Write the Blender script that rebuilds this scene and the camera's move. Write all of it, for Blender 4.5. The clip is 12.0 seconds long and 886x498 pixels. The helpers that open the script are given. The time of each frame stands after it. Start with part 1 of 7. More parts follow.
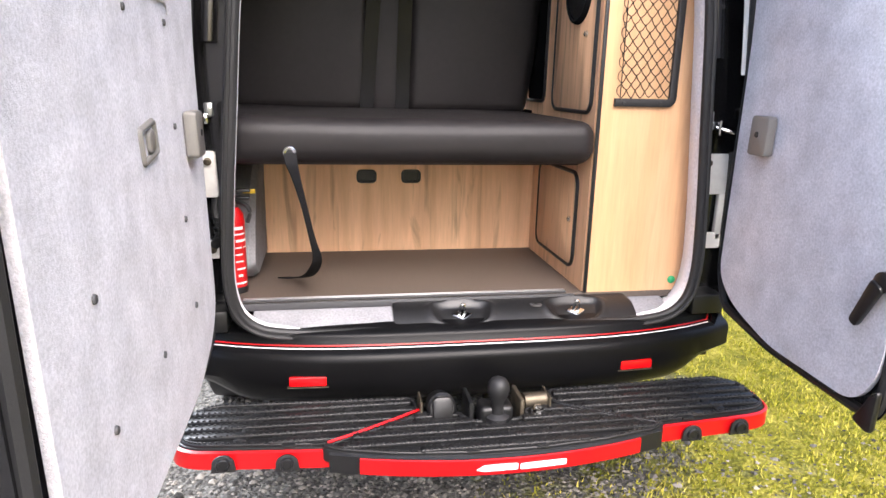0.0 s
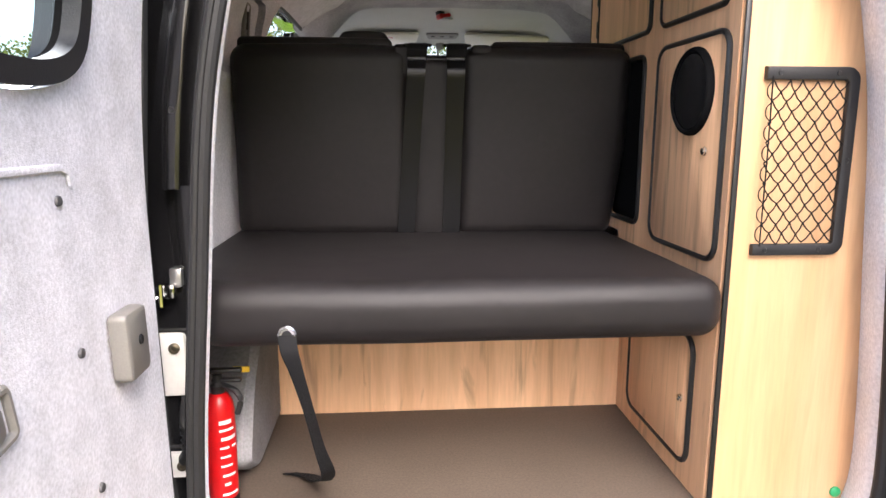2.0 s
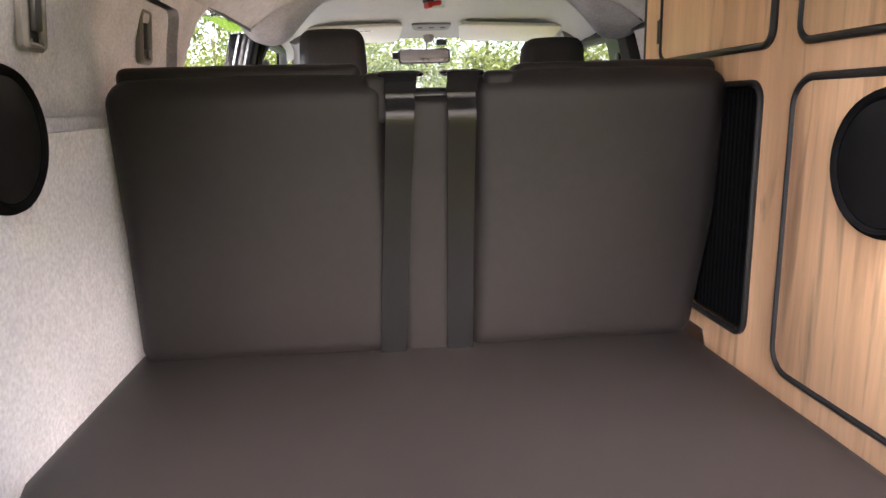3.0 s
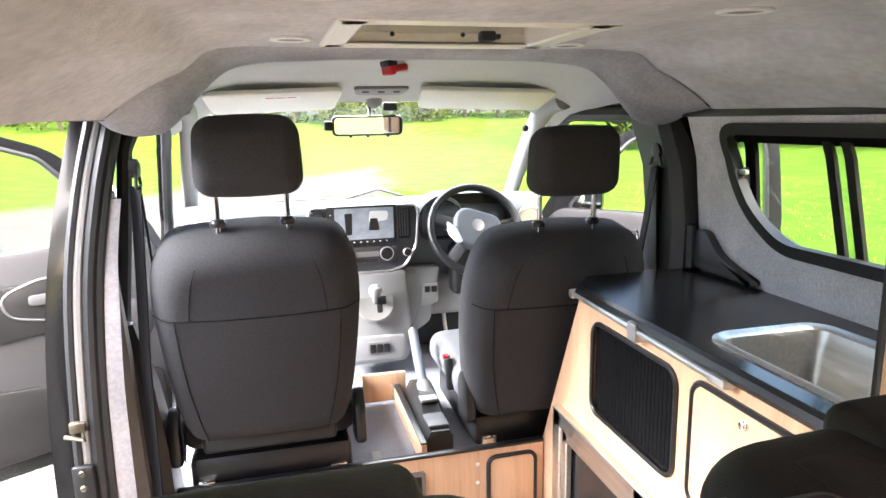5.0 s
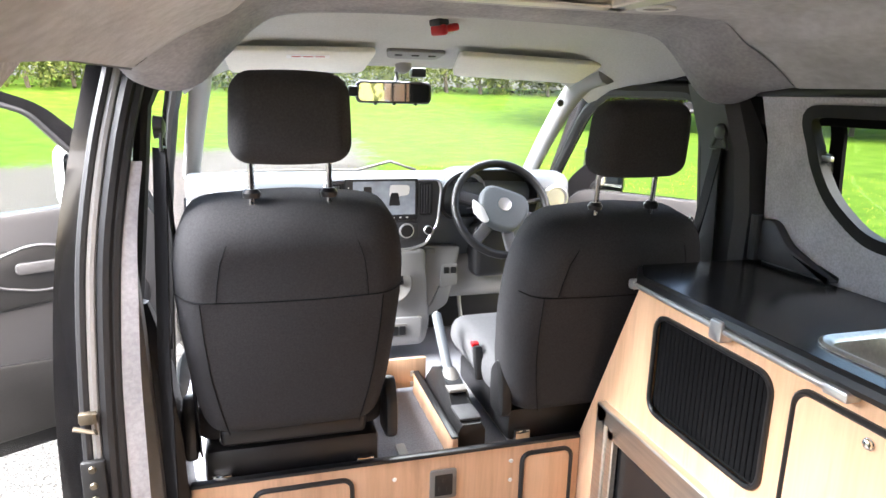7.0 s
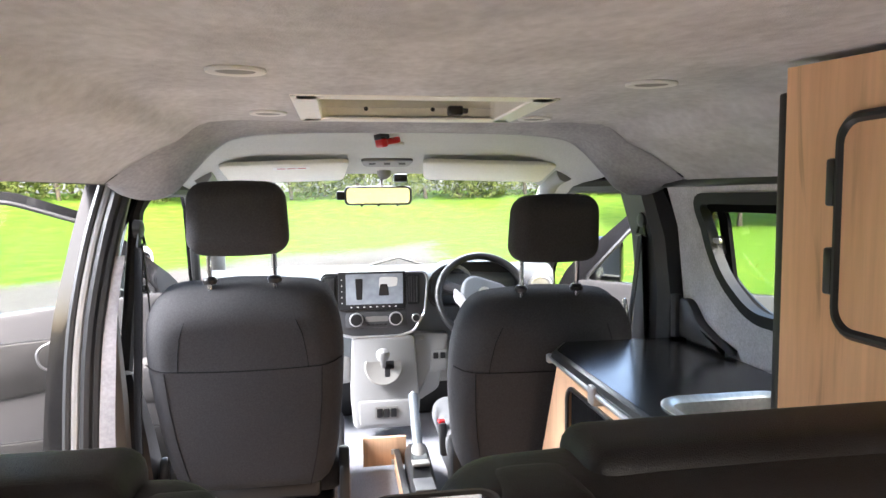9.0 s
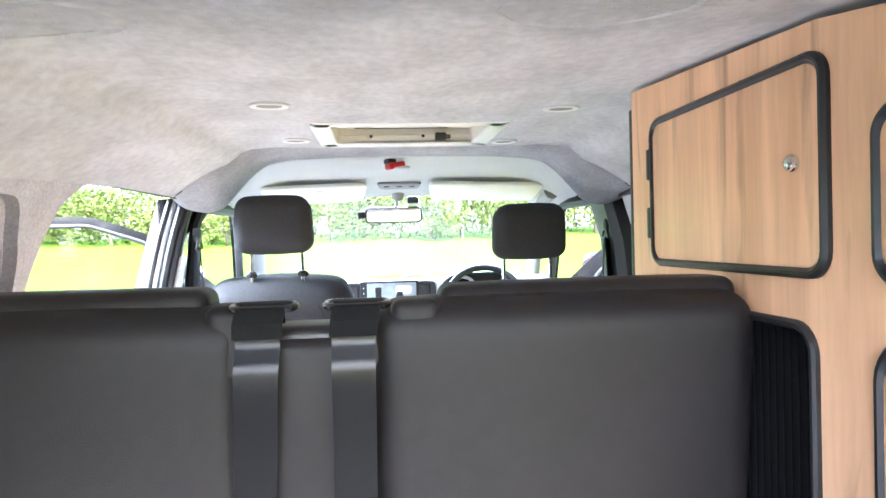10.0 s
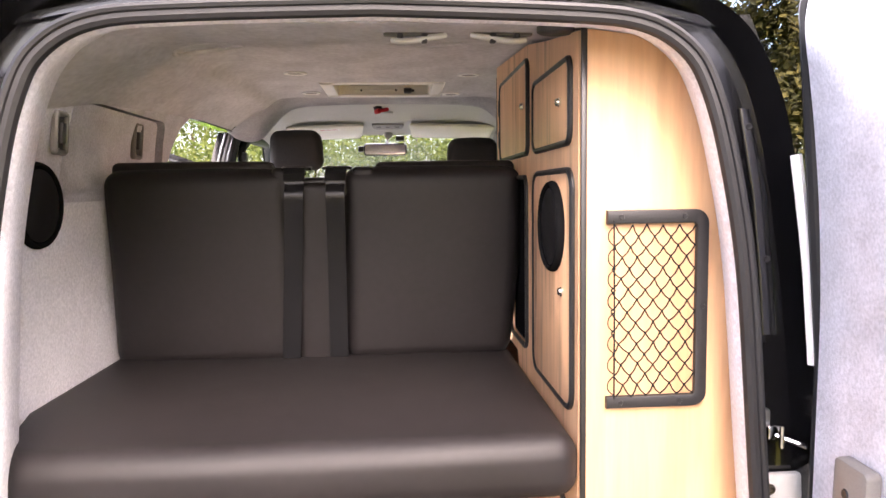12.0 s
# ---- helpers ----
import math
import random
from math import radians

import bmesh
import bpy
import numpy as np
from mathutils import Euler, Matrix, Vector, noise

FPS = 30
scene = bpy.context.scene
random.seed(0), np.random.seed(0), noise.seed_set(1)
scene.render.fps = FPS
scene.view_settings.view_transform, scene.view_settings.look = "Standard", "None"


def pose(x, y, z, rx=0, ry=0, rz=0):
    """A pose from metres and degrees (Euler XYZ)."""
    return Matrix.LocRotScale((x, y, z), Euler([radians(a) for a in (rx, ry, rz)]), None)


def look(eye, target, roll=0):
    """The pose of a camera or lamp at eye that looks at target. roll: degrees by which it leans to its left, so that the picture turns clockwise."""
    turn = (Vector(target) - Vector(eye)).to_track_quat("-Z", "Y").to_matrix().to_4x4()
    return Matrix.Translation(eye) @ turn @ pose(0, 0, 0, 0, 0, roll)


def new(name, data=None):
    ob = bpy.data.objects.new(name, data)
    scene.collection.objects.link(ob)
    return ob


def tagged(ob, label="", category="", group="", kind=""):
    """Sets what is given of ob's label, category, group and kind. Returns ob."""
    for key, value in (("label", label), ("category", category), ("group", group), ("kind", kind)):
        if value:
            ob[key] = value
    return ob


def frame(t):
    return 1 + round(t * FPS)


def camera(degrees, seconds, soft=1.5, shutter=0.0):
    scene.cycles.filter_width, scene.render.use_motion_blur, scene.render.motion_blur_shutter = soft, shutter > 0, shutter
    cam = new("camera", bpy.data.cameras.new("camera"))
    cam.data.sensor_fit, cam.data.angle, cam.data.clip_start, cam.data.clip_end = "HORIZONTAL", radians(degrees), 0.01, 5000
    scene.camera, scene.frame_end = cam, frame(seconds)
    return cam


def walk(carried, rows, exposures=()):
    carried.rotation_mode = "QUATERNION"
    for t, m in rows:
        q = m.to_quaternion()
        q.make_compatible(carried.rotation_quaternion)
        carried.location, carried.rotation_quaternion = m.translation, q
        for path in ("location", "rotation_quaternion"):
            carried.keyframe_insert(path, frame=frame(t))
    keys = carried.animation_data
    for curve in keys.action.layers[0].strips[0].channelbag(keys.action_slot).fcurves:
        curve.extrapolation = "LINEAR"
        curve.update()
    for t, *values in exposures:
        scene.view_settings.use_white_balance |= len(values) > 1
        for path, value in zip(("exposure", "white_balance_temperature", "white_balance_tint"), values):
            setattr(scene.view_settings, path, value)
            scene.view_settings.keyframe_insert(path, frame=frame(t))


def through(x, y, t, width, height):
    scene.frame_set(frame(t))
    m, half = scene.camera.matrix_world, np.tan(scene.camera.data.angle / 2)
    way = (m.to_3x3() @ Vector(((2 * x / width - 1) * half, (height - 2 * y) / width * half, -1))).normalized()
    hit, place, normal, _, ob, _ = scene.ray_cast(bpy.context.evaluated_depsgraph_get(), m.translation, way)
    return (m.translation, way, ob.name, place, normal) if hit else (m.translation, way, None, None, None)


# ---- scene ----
cam = camera(68.4, 12.0)
PATH = [
    (0, (-0.391, -1.749, 1.142), (-0.049, 0.158, 0.646), 1.4),
    (0.5, (-0.221, -1.802, 1.171), (0.003, 0.13, 0.707), 1.4),
    (1, (-0.182, -1.747, 1.209), (-0.013, 0.202, 0.792), 1.3),
    (1.5, (-0.242, -1.496, 1.256), (-0.085, 0.461, 0.874), 0.9),
    (2, (-0.299, -1.192, 1.319), (-0.138, 0.771, 0.968), 0.2),
    (2.5, (-0.271, -0.857, 1.349), (-0.106, 1.106, 1.001), -0.7),
    (3, (-0.265, -0.556, 1.489), (-0.083, 1.39, 1.06), -1.6),
    (3.2, (-0.263, -0.451, 1.513), (-0.073, 1.492, 1.08), -2.0),
    (4.8, (-0.35, 0.284, 1.728), (0.103, 2.193, 1.343), -1.4),
    (5, (-0.35, 0.337, 1.736), (0.132, 2.239, 1.347), -1.1),
    (5.5, (-0.364, 0.433, 1.769), (0.162, 2.318, 1.355), -0.6),
    (6, (-0.419, 0.488, 1.778), (0.114, 2.365, 1.343), 0.1),
    (6.5, (-0.492, 0.513, 1.739), (0.041, 2.385, 1.282), 0.7),
    (7, (-0.481, 0.522, 1.718), (0.074, 2.387, 1.257), 1.4),
    (7.2, (-0.464, 0.525, 1.712), (0.099, 2.388, 1.253), 1.6),
    (8.8, (-0.222, 0.287, 1.725), (0.139, 2.245, 1.537), 0.3),
    (9, (-0.169, 0.231, 1.712), (0.14, 2.201, 1.554), -0.6),
    (9.5, (-0.135, 0.07, 1.666), (0.099, 2.055, 1.602), -1.0),
    (10, (-0.094, -0.169, 1.613), (0.099, 1.821, 1.582), -1.5),
    (10.5, (-0.053, -0.411, 1.582), (0.1, 1.583, 1.539), -1.4),
    (11, (0.032, -0.617, 1.559), (0.148, 1.379, 1.509), -1.3),
    (11.5, (0.068, -0.851, 1.515), (0.187, 1.142, 1.402), -1.1),
    (12, (0.029, -1.121, 1.48), (0.167, 0.866, 1.303), -0.9),
]
EXPOSURES = [(0, 1.92, 6300, 14), (1.5, 1.98, 6400, 14), (2.0, 2.15, 6450, 14), (2.5, 2.38, 6900, 20), (3.0, 3.2, 6850, 17), (3.2, 3.25, 6800, 18), (5, 3.42, 6600, 14), (6, 3.25, 6650, 14), (7.2, 3.08, 6600, 13), (8.8, 3.18, 6500, 14), (9.5, 3.5, 6250, 12), (10.0, 4.35, 5600, 9), (10.6, 4.55, 5450, 8), (11.2, 3.48, 6400, 17), (12, 2.85, 7000, 23)]
walk(cam, [(t, look(eye, target, roll)) for t, eye, target, roll in PATH], EXPOSURES)

# ---------------------------------------------------------------- light
world = bpy.data.worlds.new("sky")
scene.world = world
world.use_nodes = True
wn = world.node_tree
wn.nodes.clear()
w_out = wn.nodes.new("ShaderNodeOutputWorld")
w_bg = wn.nodes.new("ShaderNodeBackground")
w_sky = wn.nodes.new("ShaderNodeTexSky")
w_sky.sky_type = "NISHITA"
w_sky.sun_disc = False
SUN_EL, SUN_AZ = 46.0, 168.0      # degrees; azimuth clockwise from +y
w_sky.sun_elevation = radians(SUN_EL)
w_sky.sun_rotation = radians(SUN_AZ)
w_sky.air_density = 1.0
w_sky.dust_density = 4.0
w_sky.ozone_density = 1.0
w_bg.inputs["Strength"].default_value = 0.15
wn.links.new(w_sky.outputs[0], w_bg.inputs[0])
wn.links.new(w_bg.outputs[0], w_out.inputs[0])
sun_data = bpy.data.lights.new("sun", "SUN")
sun_data.energy, sun_data.angle, sun_data.color = 1.15, radians(40), (1.0, 0.975, 0.95)
sun = new("sun", sun_data)
sun.matrix_world = look((30 * math.sin(radians(SUN_AZ)) * math.cos(radians(SUN_EL)), 30 * math.cos(radians(SUN_AZ)) * math.cos(radians(SUN_EL)), 30 * math.sin(radians(SUN_EL))), (0, 0, 0))


# extra sky light, added as broad soft lamps outside the sliding door and windscreen
for name, eye, target, w, h, power in (("sky_fill_at_sliding_door", (-2.6, 2.25, 3.3), (0.2, 1.4, 1.1), 2.4, 1.8, 240.0), ("sky_fill_at_windscreen", (0.0, 4.3, 2.9), (0.0, 2.0, 1.3), 2.2, 1.3, 30.0)):
    lamp = bpy.data.lights.new(name, "AREA")
    lamp.shape, lamp.size, lamp.size_y, lamp.energy, lamp.color = "RECTANGLE", w, h, power, (0.94, 0.97, 1.0)
    new(name, lamp).matrix_world = look(eye, target)


# ---------------------------------------------------------------- materials
def material(name, color, rough=0.6, metal=0.0, grain=0.0, scale=40.0, stretch=(1, 1, 1), blotch=0.0, blotch_scale=4.0,
             bump=0.0, bump_scale=200.0, dark=None, coat=0.0, spec=0.5, vary=0.0):
    """A surface with fine grain, larger blotches and a fine relief."""
    m = bpy.data.materials.new(name)
    m.use_nodes = True
    nt = m.node_tree
    n, l = nt.nodes, nt.links
    b = n["Principled BSDF"]
    b.inputs["Roughness"].default_value = rough
    b.inputs["Metallic"].default_value = metal
    b.inputs["Specular IOR Level"].default_value = spec
    if coat:
        b.inputs["Coat Weight"].default_value = coat
        b.inputs["Coat Roughness"].default_value = 0.05
    tc = n.new("ShaderNodeTexCoord")
    mp = n.new("ShaderNodeMapping")
    mp.inputs["Scale"].default_value = stretch
    l.new(tc.outputs["Object"], mp.inputs["Vector"])
    dark = dark or tuple(c * 0.6 for c in color)
    light = tuple(min(1.0, c * 1.25) for c in color)
    rgb = n.new("ShaderNodeRGB")
    rgb.outputs[0].default_value = (*color, 1)
    last = rgb.outputs[0]
    if grain:
        t = n.new("ShaderNodeTexNoise")
        t.inputs["Scale"].default_value, t.inputs["Detail"].default_value = scale, 6
        l.new(mp.outputs[0], t.inputs["Vector"])
        r = n.new("ShaderNodeValToRGB")
        r.color_ramp.elements[0].position, r.color_ramp.elements[1].position = 0.32, 0.68
        r.color_ramp.elements[0].color, r.color_ramp.elements[1].color = (*dark, 1), (*light, 1)
        l.new(t.outputs[0], r.inputs[0])
        x = n.new("ShaderNodeMix")
        x.data_type = "RGBA"
        x.inputs["Factor"].default_value = grain
        l.new(last, x.inputs["A"]), l.new(r.outputs[0], x.inputs["B"])
        last = x.outputs["Result"]
    if blotch:
        t = n.new("ShaderNodeTexNoise")
        t.inputs["Scale"].default_value, t.inputs["Detail"].default_value = blotch_scale, 4
        l.new(mp.outputs[0], t.inputs["Vector"])
        r = n.new("ShaderNodeMapRange")
        r.inputs["From Min"].default_value, r.inputs["From Max"].default_value = 0.3, 0.7
        r.inputs["To Min"].default_value, r.inputs["To Max"].default_value = 1 - blotch, 1 + blotch * 0.6
        l.new(t.outputs[0], r.inputs["Value"])
        x = n.new("ShaderNodeVectorMath")
        x.operation = "SCALE"
        l.new(last, x.inputs[0]), l.new(r.outputs[0], x.inputs["Scale"])
        last = x.outputs[0]
        rr_ = n.new("ShaderNodeMapRange")
        rr_.inputs["To Min"].default_value, rr_.inputs["To Max"].default_value = max(0.02, rough - 0.08), min(1, rough + 0.08)
        l.new(t.outputs[0], rr_.inputs["Value"])
        l.new(rr_.outputs[0], b.inputs["Roughness"])
    if vary:
        oi = n.new("ShaderNodeObjectInfo")
        r = n.new("ShaderNodeMapRange")
        r.inputs["To Min"].default_value, r.inputs["To Max"].default_value = 1 - vary, 1 + vary
        l.new(oi.outputs["Random"], r.inputs["Value"])
        x = n.new("ShaderNodeVectorMath")
        x.operation = "SCALE"
        l.new(last, x.inputs[0]), l.new(r.outputs[0], x.inputs["Scale"])
        last = x.outputs[0]
    l.new(last, b.inputs["Base Color"])
    if bump:
        t = n.new("ShaderNodeTexNoise")
        t.inputs["Scale"].default_value, t.inputs["Detail"].default_value = bump_scale, 3
        l.new(tc.outputs["Object"], t.inputs["Vector"])
        bp = n.new("ShaderNodeBump")
        bp.inputs["Strength"].default_value, bp.inputs["Distance"].default_value = bump, 0.002
        l.new(t.outputs[0], bp.inputs["Height"])
        l.new(bp.outputs[0], b.inputs["Normal"])
    return m


def wood_material(name, pale, mid, dark, streak, axis):
    """Printed oak laminate: long streaks along one axis, darker flecks and a faint cathedral figure."""
    m = bpy.data.materials.new(name)
    m.use_nodes = True
    n, l = m.node_tree.nodes, m.node_tree.links
    b = n["Principled BSDF"]
    b.inputs["Roughness"].default_value = 0.42
    b.inputs["Specular IOR Level"].default_value = 0.35
    tc = n.new("ShaderNodeTexCoord")
    mp = n.new("ShaderNodeMapping")
    mp.inputs["Scale"].default_value = tuple(0.07 if i == axis else 1.0 for i in range(3))
    l.new(tc.outputs["Object"], mp.inputs["Vector"])
    t1 = n.new("ShaderNodeTexNoise")
    t1.inputs["Scale"].default_value, t1.inputs["Detail"].default_value, t1.inputs["Distortion"].default_value = 16, 8, 0.6
    l.new(mp.outputs[0], t1.inputs["Vector"])
    r1 = n.new("ShaderNodeValToRGB")
    e = r1.color_ramp.elements
    e[0].position, e[1].position = 0.30, 0.62
    e[0].color, e[1].color = (*mid, 1), (*pale, 1)
    l.new(t1.outputs[0], r1.inputs[0])
    t2 = n.new("ShaderNodeTexNoise")
    t2.inputs["Scale"].default_value, t2.inputs["Detail"].default_value, t2.inputs["Distortion"].default_value = 24, 7, 0.5
    l.new(mp.outputs[0], t2.inputs["Vector"])
    r2 = n.new("ShaderNodeValToRGB")
    e = r2.color_ramp.elements
    e[0].position, e[1].position = 0.56, 0.74
    e[0].color, e[1].color = (0, 0, 0, 1), (streak, streak, streak, 1)
    l.new(t2.outputs[0], r2.inputs[0])
    x = n.new("ShaderNodeMix")
    x.data_type = "RGBA"
    l.new(r2.outputs[0], x.inputs["Factor"])
    l.new(r1.outputs[0], x.inputs["A"])
    x.inputs["B"].default_value = (*dark, 1)
    t3 = n.new("ShaderNodeTexNoise")
    t3.inputs["Scale"].default_value, t3.inputs["Detail"].default_value = 150, 3
    l.new(mp.outputs[0], t3.inputs["Vector"])
    r3 = n.new("ShaderNodeMapRange")
    r3.inputs["To Min"].default_value, r3.inputs["To Max"].default_value = 0.86, 1.12
    l.new(t3.outputs[0], r3.inputs["Value"])
    s = n.new("ShaderNodeVectorMath")
    s.operation = "SCALE"
    l.new(x.outputs["Result"], s.inputs[0]), l.new(r3.outputs[0], s.inputs["Scale"])
    mp2 = n.new("ShaderNodeMapping")
    mp2.inputs["Scale"].default_value = tuple(0.20 if i == axis else 1.0 for i in range(3))
    l.new(tc.outputs["Object"], mp2.inputs["Vector"])
    t4 = n.new("ShaderNodeTexNoise")
    t4.inputs["Scale"].default_value, t4.inputs["Detail"].default_value, t4.inputs["Distortion"].default_value = 15, 4, 1.2
    l.new(mp2.outputs[0], t4.inputs["Vector"])
    r4 = n.new("ShaderNodeMapRange")
    r4.inputs["From Min"].default_value, r4.inputs["From Max"].default_value = 0.64, 0.76
    r4.inputs["To Min"].default_value, r4.inputs["To Max"].default_value = 0.0, streak * 0.75
    l.new(t4.outputs[0], r4.inputs["Value"])
    x4 = n.new("ShaderNodeMix")
    x4.data_type = "RGBA"
    l.new(r4.outputs[0], x4.inputs["Factor"]), l.new(s.outputs[0], x4.inputs["A"])
    x4.inputs["B"].default_value = (*dark, 1)
    l.new(x4.outputs["Result"], b.inputs["Base Color"])
    bp = n.new("ShaderNodeBump")
    bp.inputs["Strength"].default_value, bp.inputs["Distance"].default_value = 0.08, 0.001
    l.new(t3.outputs[0], bp.inputs["Height"])
    l.new(bp.outputs[0], b.inputs["Normal"])
    return m


def glass_material(name, tint=(1, 1, 1), gloss=0.08, shine=0.35):
    """A thin pane: it lets light straight through and mirrors a little of the sky."""
    m = bpy.data.materials.new(name)
    m.use_nodes = True
    n, l = m.node_tree.nodes, m.node_tree.links
    n.remove(n["Principled BSDF"])
    tr = n.new("ShaderNodeBsdfTransparent")
    tr.inputs[0].default_value = (*tint, 1)
    gl = n.new("ShaderNodeBsdfGlossy")
    gl.inputs["Roughness"].default_value = 0.02
    mx = n.new("ShaderNodeMixShader")
    fr = n.new("ShaderNodeFresnel")
    fr.inputs["IOR"].default_value = 1.45
    mu = n.new("ShaderNodeMath")
    mu.operation = "MULTIPLY_ADD"
    mu.inputs[1].default_value, mu.inputs[2].default_value = shine, gloss * 0.1
    l.new(fr.outputs[0], mu.inputs[0])
    l.new(mu.outputs[0], mx.inputs[0])
    l.new(tr.outputs[0], mx.inputs[1]), l.new(gl.outputs[0], mx.inputs[2])
    l.new(mx.outputs[0], n["Material Output"].inputs[0])
    return m


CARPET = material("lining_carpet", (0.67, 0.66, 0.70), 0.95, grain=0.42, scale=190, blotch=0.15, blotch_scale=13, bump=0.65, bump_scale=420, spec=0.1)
CARPET_CEIL = material("ceiling_carpet", (0.58, 0.575, 0.59), 0.95, grain=0.28, scale=70, stretch=(1, 0.6, 1), blotch=0.16, blotch_scale=9, bump=0.6, bump_scale=350, spec=0.1)
HEADLINER = material("headliner_cloth", (0.52, 0.52, 0.51), 0.9, grain=0.25, scale=200, blotch=0.05, bump=0.3, bump_scale=500, spec=0.15)
OAK = wood_material("oak_laminate", (0.84, 0.52, 0.30), (0.68, 0.39, 0.215), (0.22, 0.12, 0.07), 0.80, 2)
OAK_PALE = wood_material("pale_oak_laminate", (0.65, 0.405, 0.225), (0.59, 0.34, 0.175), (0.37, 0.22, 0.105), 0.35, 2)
OAK_FLAT = wood_material("oak_laminate_lengthwise", (0.72, 0.455, 0.285), (0.62, 0.375, 0.225), (0.36, 0.21, 0.13), 0.40, 2)
VINYL = material("black_vinyl", (0.0125, 0.0108, 0.0113), 0.46, grain=0.3, scale=60, blotch=0.14, blotch_scale=5, bump=0.3, bump_scale=900, spec=0.29)
CLOTH = material("black_seat_cloth", (0.042, 0.041, 0.043), 0.95, grain=0.5, scale=260, blotch=0.1, bump=0.5, bump_scale=800, spec=0.2)
CLOTH_GREY = material("grey_seat_cloth", (0.12, 0.12, 0.123), 0.95, grain=0.4, scale=260, blotch=0.08, bump=0.4, bump_scale=800, spec=0.2)
WEBBING = material("black_webbing", (0.007, 0.007, 0.008), 0.75, grain=0.4, scale=300, bump=0.5, bump_scale=900, spec=0.2)
PAINT = material("gloss_black_paint", (0.008, 0.008, 0.009), 0.18, coat=0.6, blotch=0.2, blotch_scale=8, bump=0.02, bump_scale=30)
PLASTIC = material("black_plastic", (0.009, 0.009, 0.0095), 0.40, grain=0.3, scale=300, blotch=0.2, blotch_scale=9, bump=0.15, bump_scale=700)
PLASTIC_GREY = material("dark_grey_plastic", (0.055, 0.055, 0.058), 0.5, grain=0.3, scale=300, blotch=0.12, bump=0.15, bump_scale=600)
TAUPE = material("taupe_grey_plastic", (0.19, 0.18, 0.165), 0.45, grain=0.15, scale=300, blotch=0.06, bump=0.1, bump_scale=600)
PALE = material("pale_grey_plastic", (0.23, 0.225, 0.22), 0.5, grain=0.15, scale=300, blotch=0.06, bump=0.15, bump_scale=600)
DASH = material("grey_blue_dash_plastic", (0.105, 0.118, 0.126), 0.55, grain=0.2, scale=300, blotch=0.05, bump=0.2, bump_scale=600)
CREAM = material("cream_plastic", (0.76, 0.73, 0.65), 0.4, grain=0.1, scale=100, blotch=0.05)
WHITE = material("white_painted_steel", (0.72, 0.71, 0.68), 0.35, grain=0.1, scale=50, blotch=0.12, blotch_scale=20)
RUBBER = material("black_rubber", (0.013, 0.013, 0.014), 0.55, grain=0.3, scale=200, blotch=0.2, bump=0.2, bump_scale=400)
TRIM = material("black_edge_trim", (0.014, 0.014, 0.015), 0.35, blotch=0.15, blotch_scale=20)
CHROME = material("chrome", (0.78, 0.77, 0.75), 0.12, metal=1.0, blotch=0.1, blotch_scale=40)
STEEL = material("brushed_steel", (0.74, 0.71, 0.65), 0.36, metal=1.0, grain=0.3, scale=120, stretch=(1, 0.05, 1))
ALU = material("satin_aluminium", (0.60, 0.60, 0.60), 0.35, metal=0.9, blotch=0.1, blotch_scale=30)
BRASSY = material("zinc_passivated_steel", (0.15, 0.125, 0.09), 0.45, metal=0.8, blotch=0.5, blotch_scale=30)
RED = material("red_plastic", (0.50, 0.003, 0.005), 0.35, blotch=0.06, blotch_scale=10, coat=0.1)
RED_LENS = material("red_reflector", (0.55, 0.004, 0.006), 0.12, coat=0.6, grain=0.3, scale=150)
WHITE_INK = material("white_print", (0.80, 0.79, 0.77), 0.5, blotch=0.05)
YELLOW = material("yellow_plastic", (0.75, 0.48, 0.02), 0.4, blotch=0.08)
GREEN = material("green_cap", (0.02, 0.35, 0.12), 0.35, blotch=0.1)
VINYL_FLOOR = material("taupe_vinyl_floor", (0.104, 0.081, 0.064), 0.6, grain=0.5, scale=180, blotch=0.15, blotch_scale=5, bump=0.15, bump_scale=500)
WORKTOP = material("gloss_black_worktop", (0.014, 0.014, 0.015), 0.20, blotch=0.25, blotch_scale=6)
SCREEN_ON = material("screen_picture", (0.35, 0.38, 0.42), 0.2, blotch=0.2, blotch_scale=30)
GLASS = glass_material("clear_glass", (0.93, 0.96, 0.94), 0.05)
GLASS_TINT = glass_material("side_glass", (0.86, 0.91, 0.88), 0.03, 0.07)
GLASS_SCREEN = glass_material("windscreen_glass", (0.93, 0.97, 0.93), 0.02, 0.08)
DOORCARD = material("mid_grey_door_plastic", (0.024, 0.024, 0.026), 0.5, grain=0.15, scale=300, blotch=0.06, bump=0.15, bump_scale=600)
TREAD = material("matt_black_tread", (0.011, 0.011, 0.0115), 0.42, grain=0.4, scale=200, blotch=0.3, blotch_scale=12, bump=0.2, bump_scale=500, spec=0.38)
REVEAL = material("matt_black_seal", (0.009, 0.009, 0.0095), 0.95, grain=0.3, scale=200, blotch=0.2, spec=0.0)
SILVER = material("silver_grey_plastic", (0.30, 0.295, 0.28), 0.35, grain=0.1, scale=200, blotch=0.05)
BUMPER = material("satin_black_bumper", (0.005, 0.005, 0.0055), 0.33, grain=0.3, scale=300, blotch=0.2, blotch_scale=6, bump=0.08, bump_scale=600, spec=0.14)
SHEEN = material("satin_webbing", (0.005, 0.005, 0.006), 0.26, grain=0.4, scale=300, bump=0.08, bump_scale=1500, spec=0.26)
MIRROR = material("mirror_glass", (0.90, 0.90, 0.94), 0.03, metal=1.0)
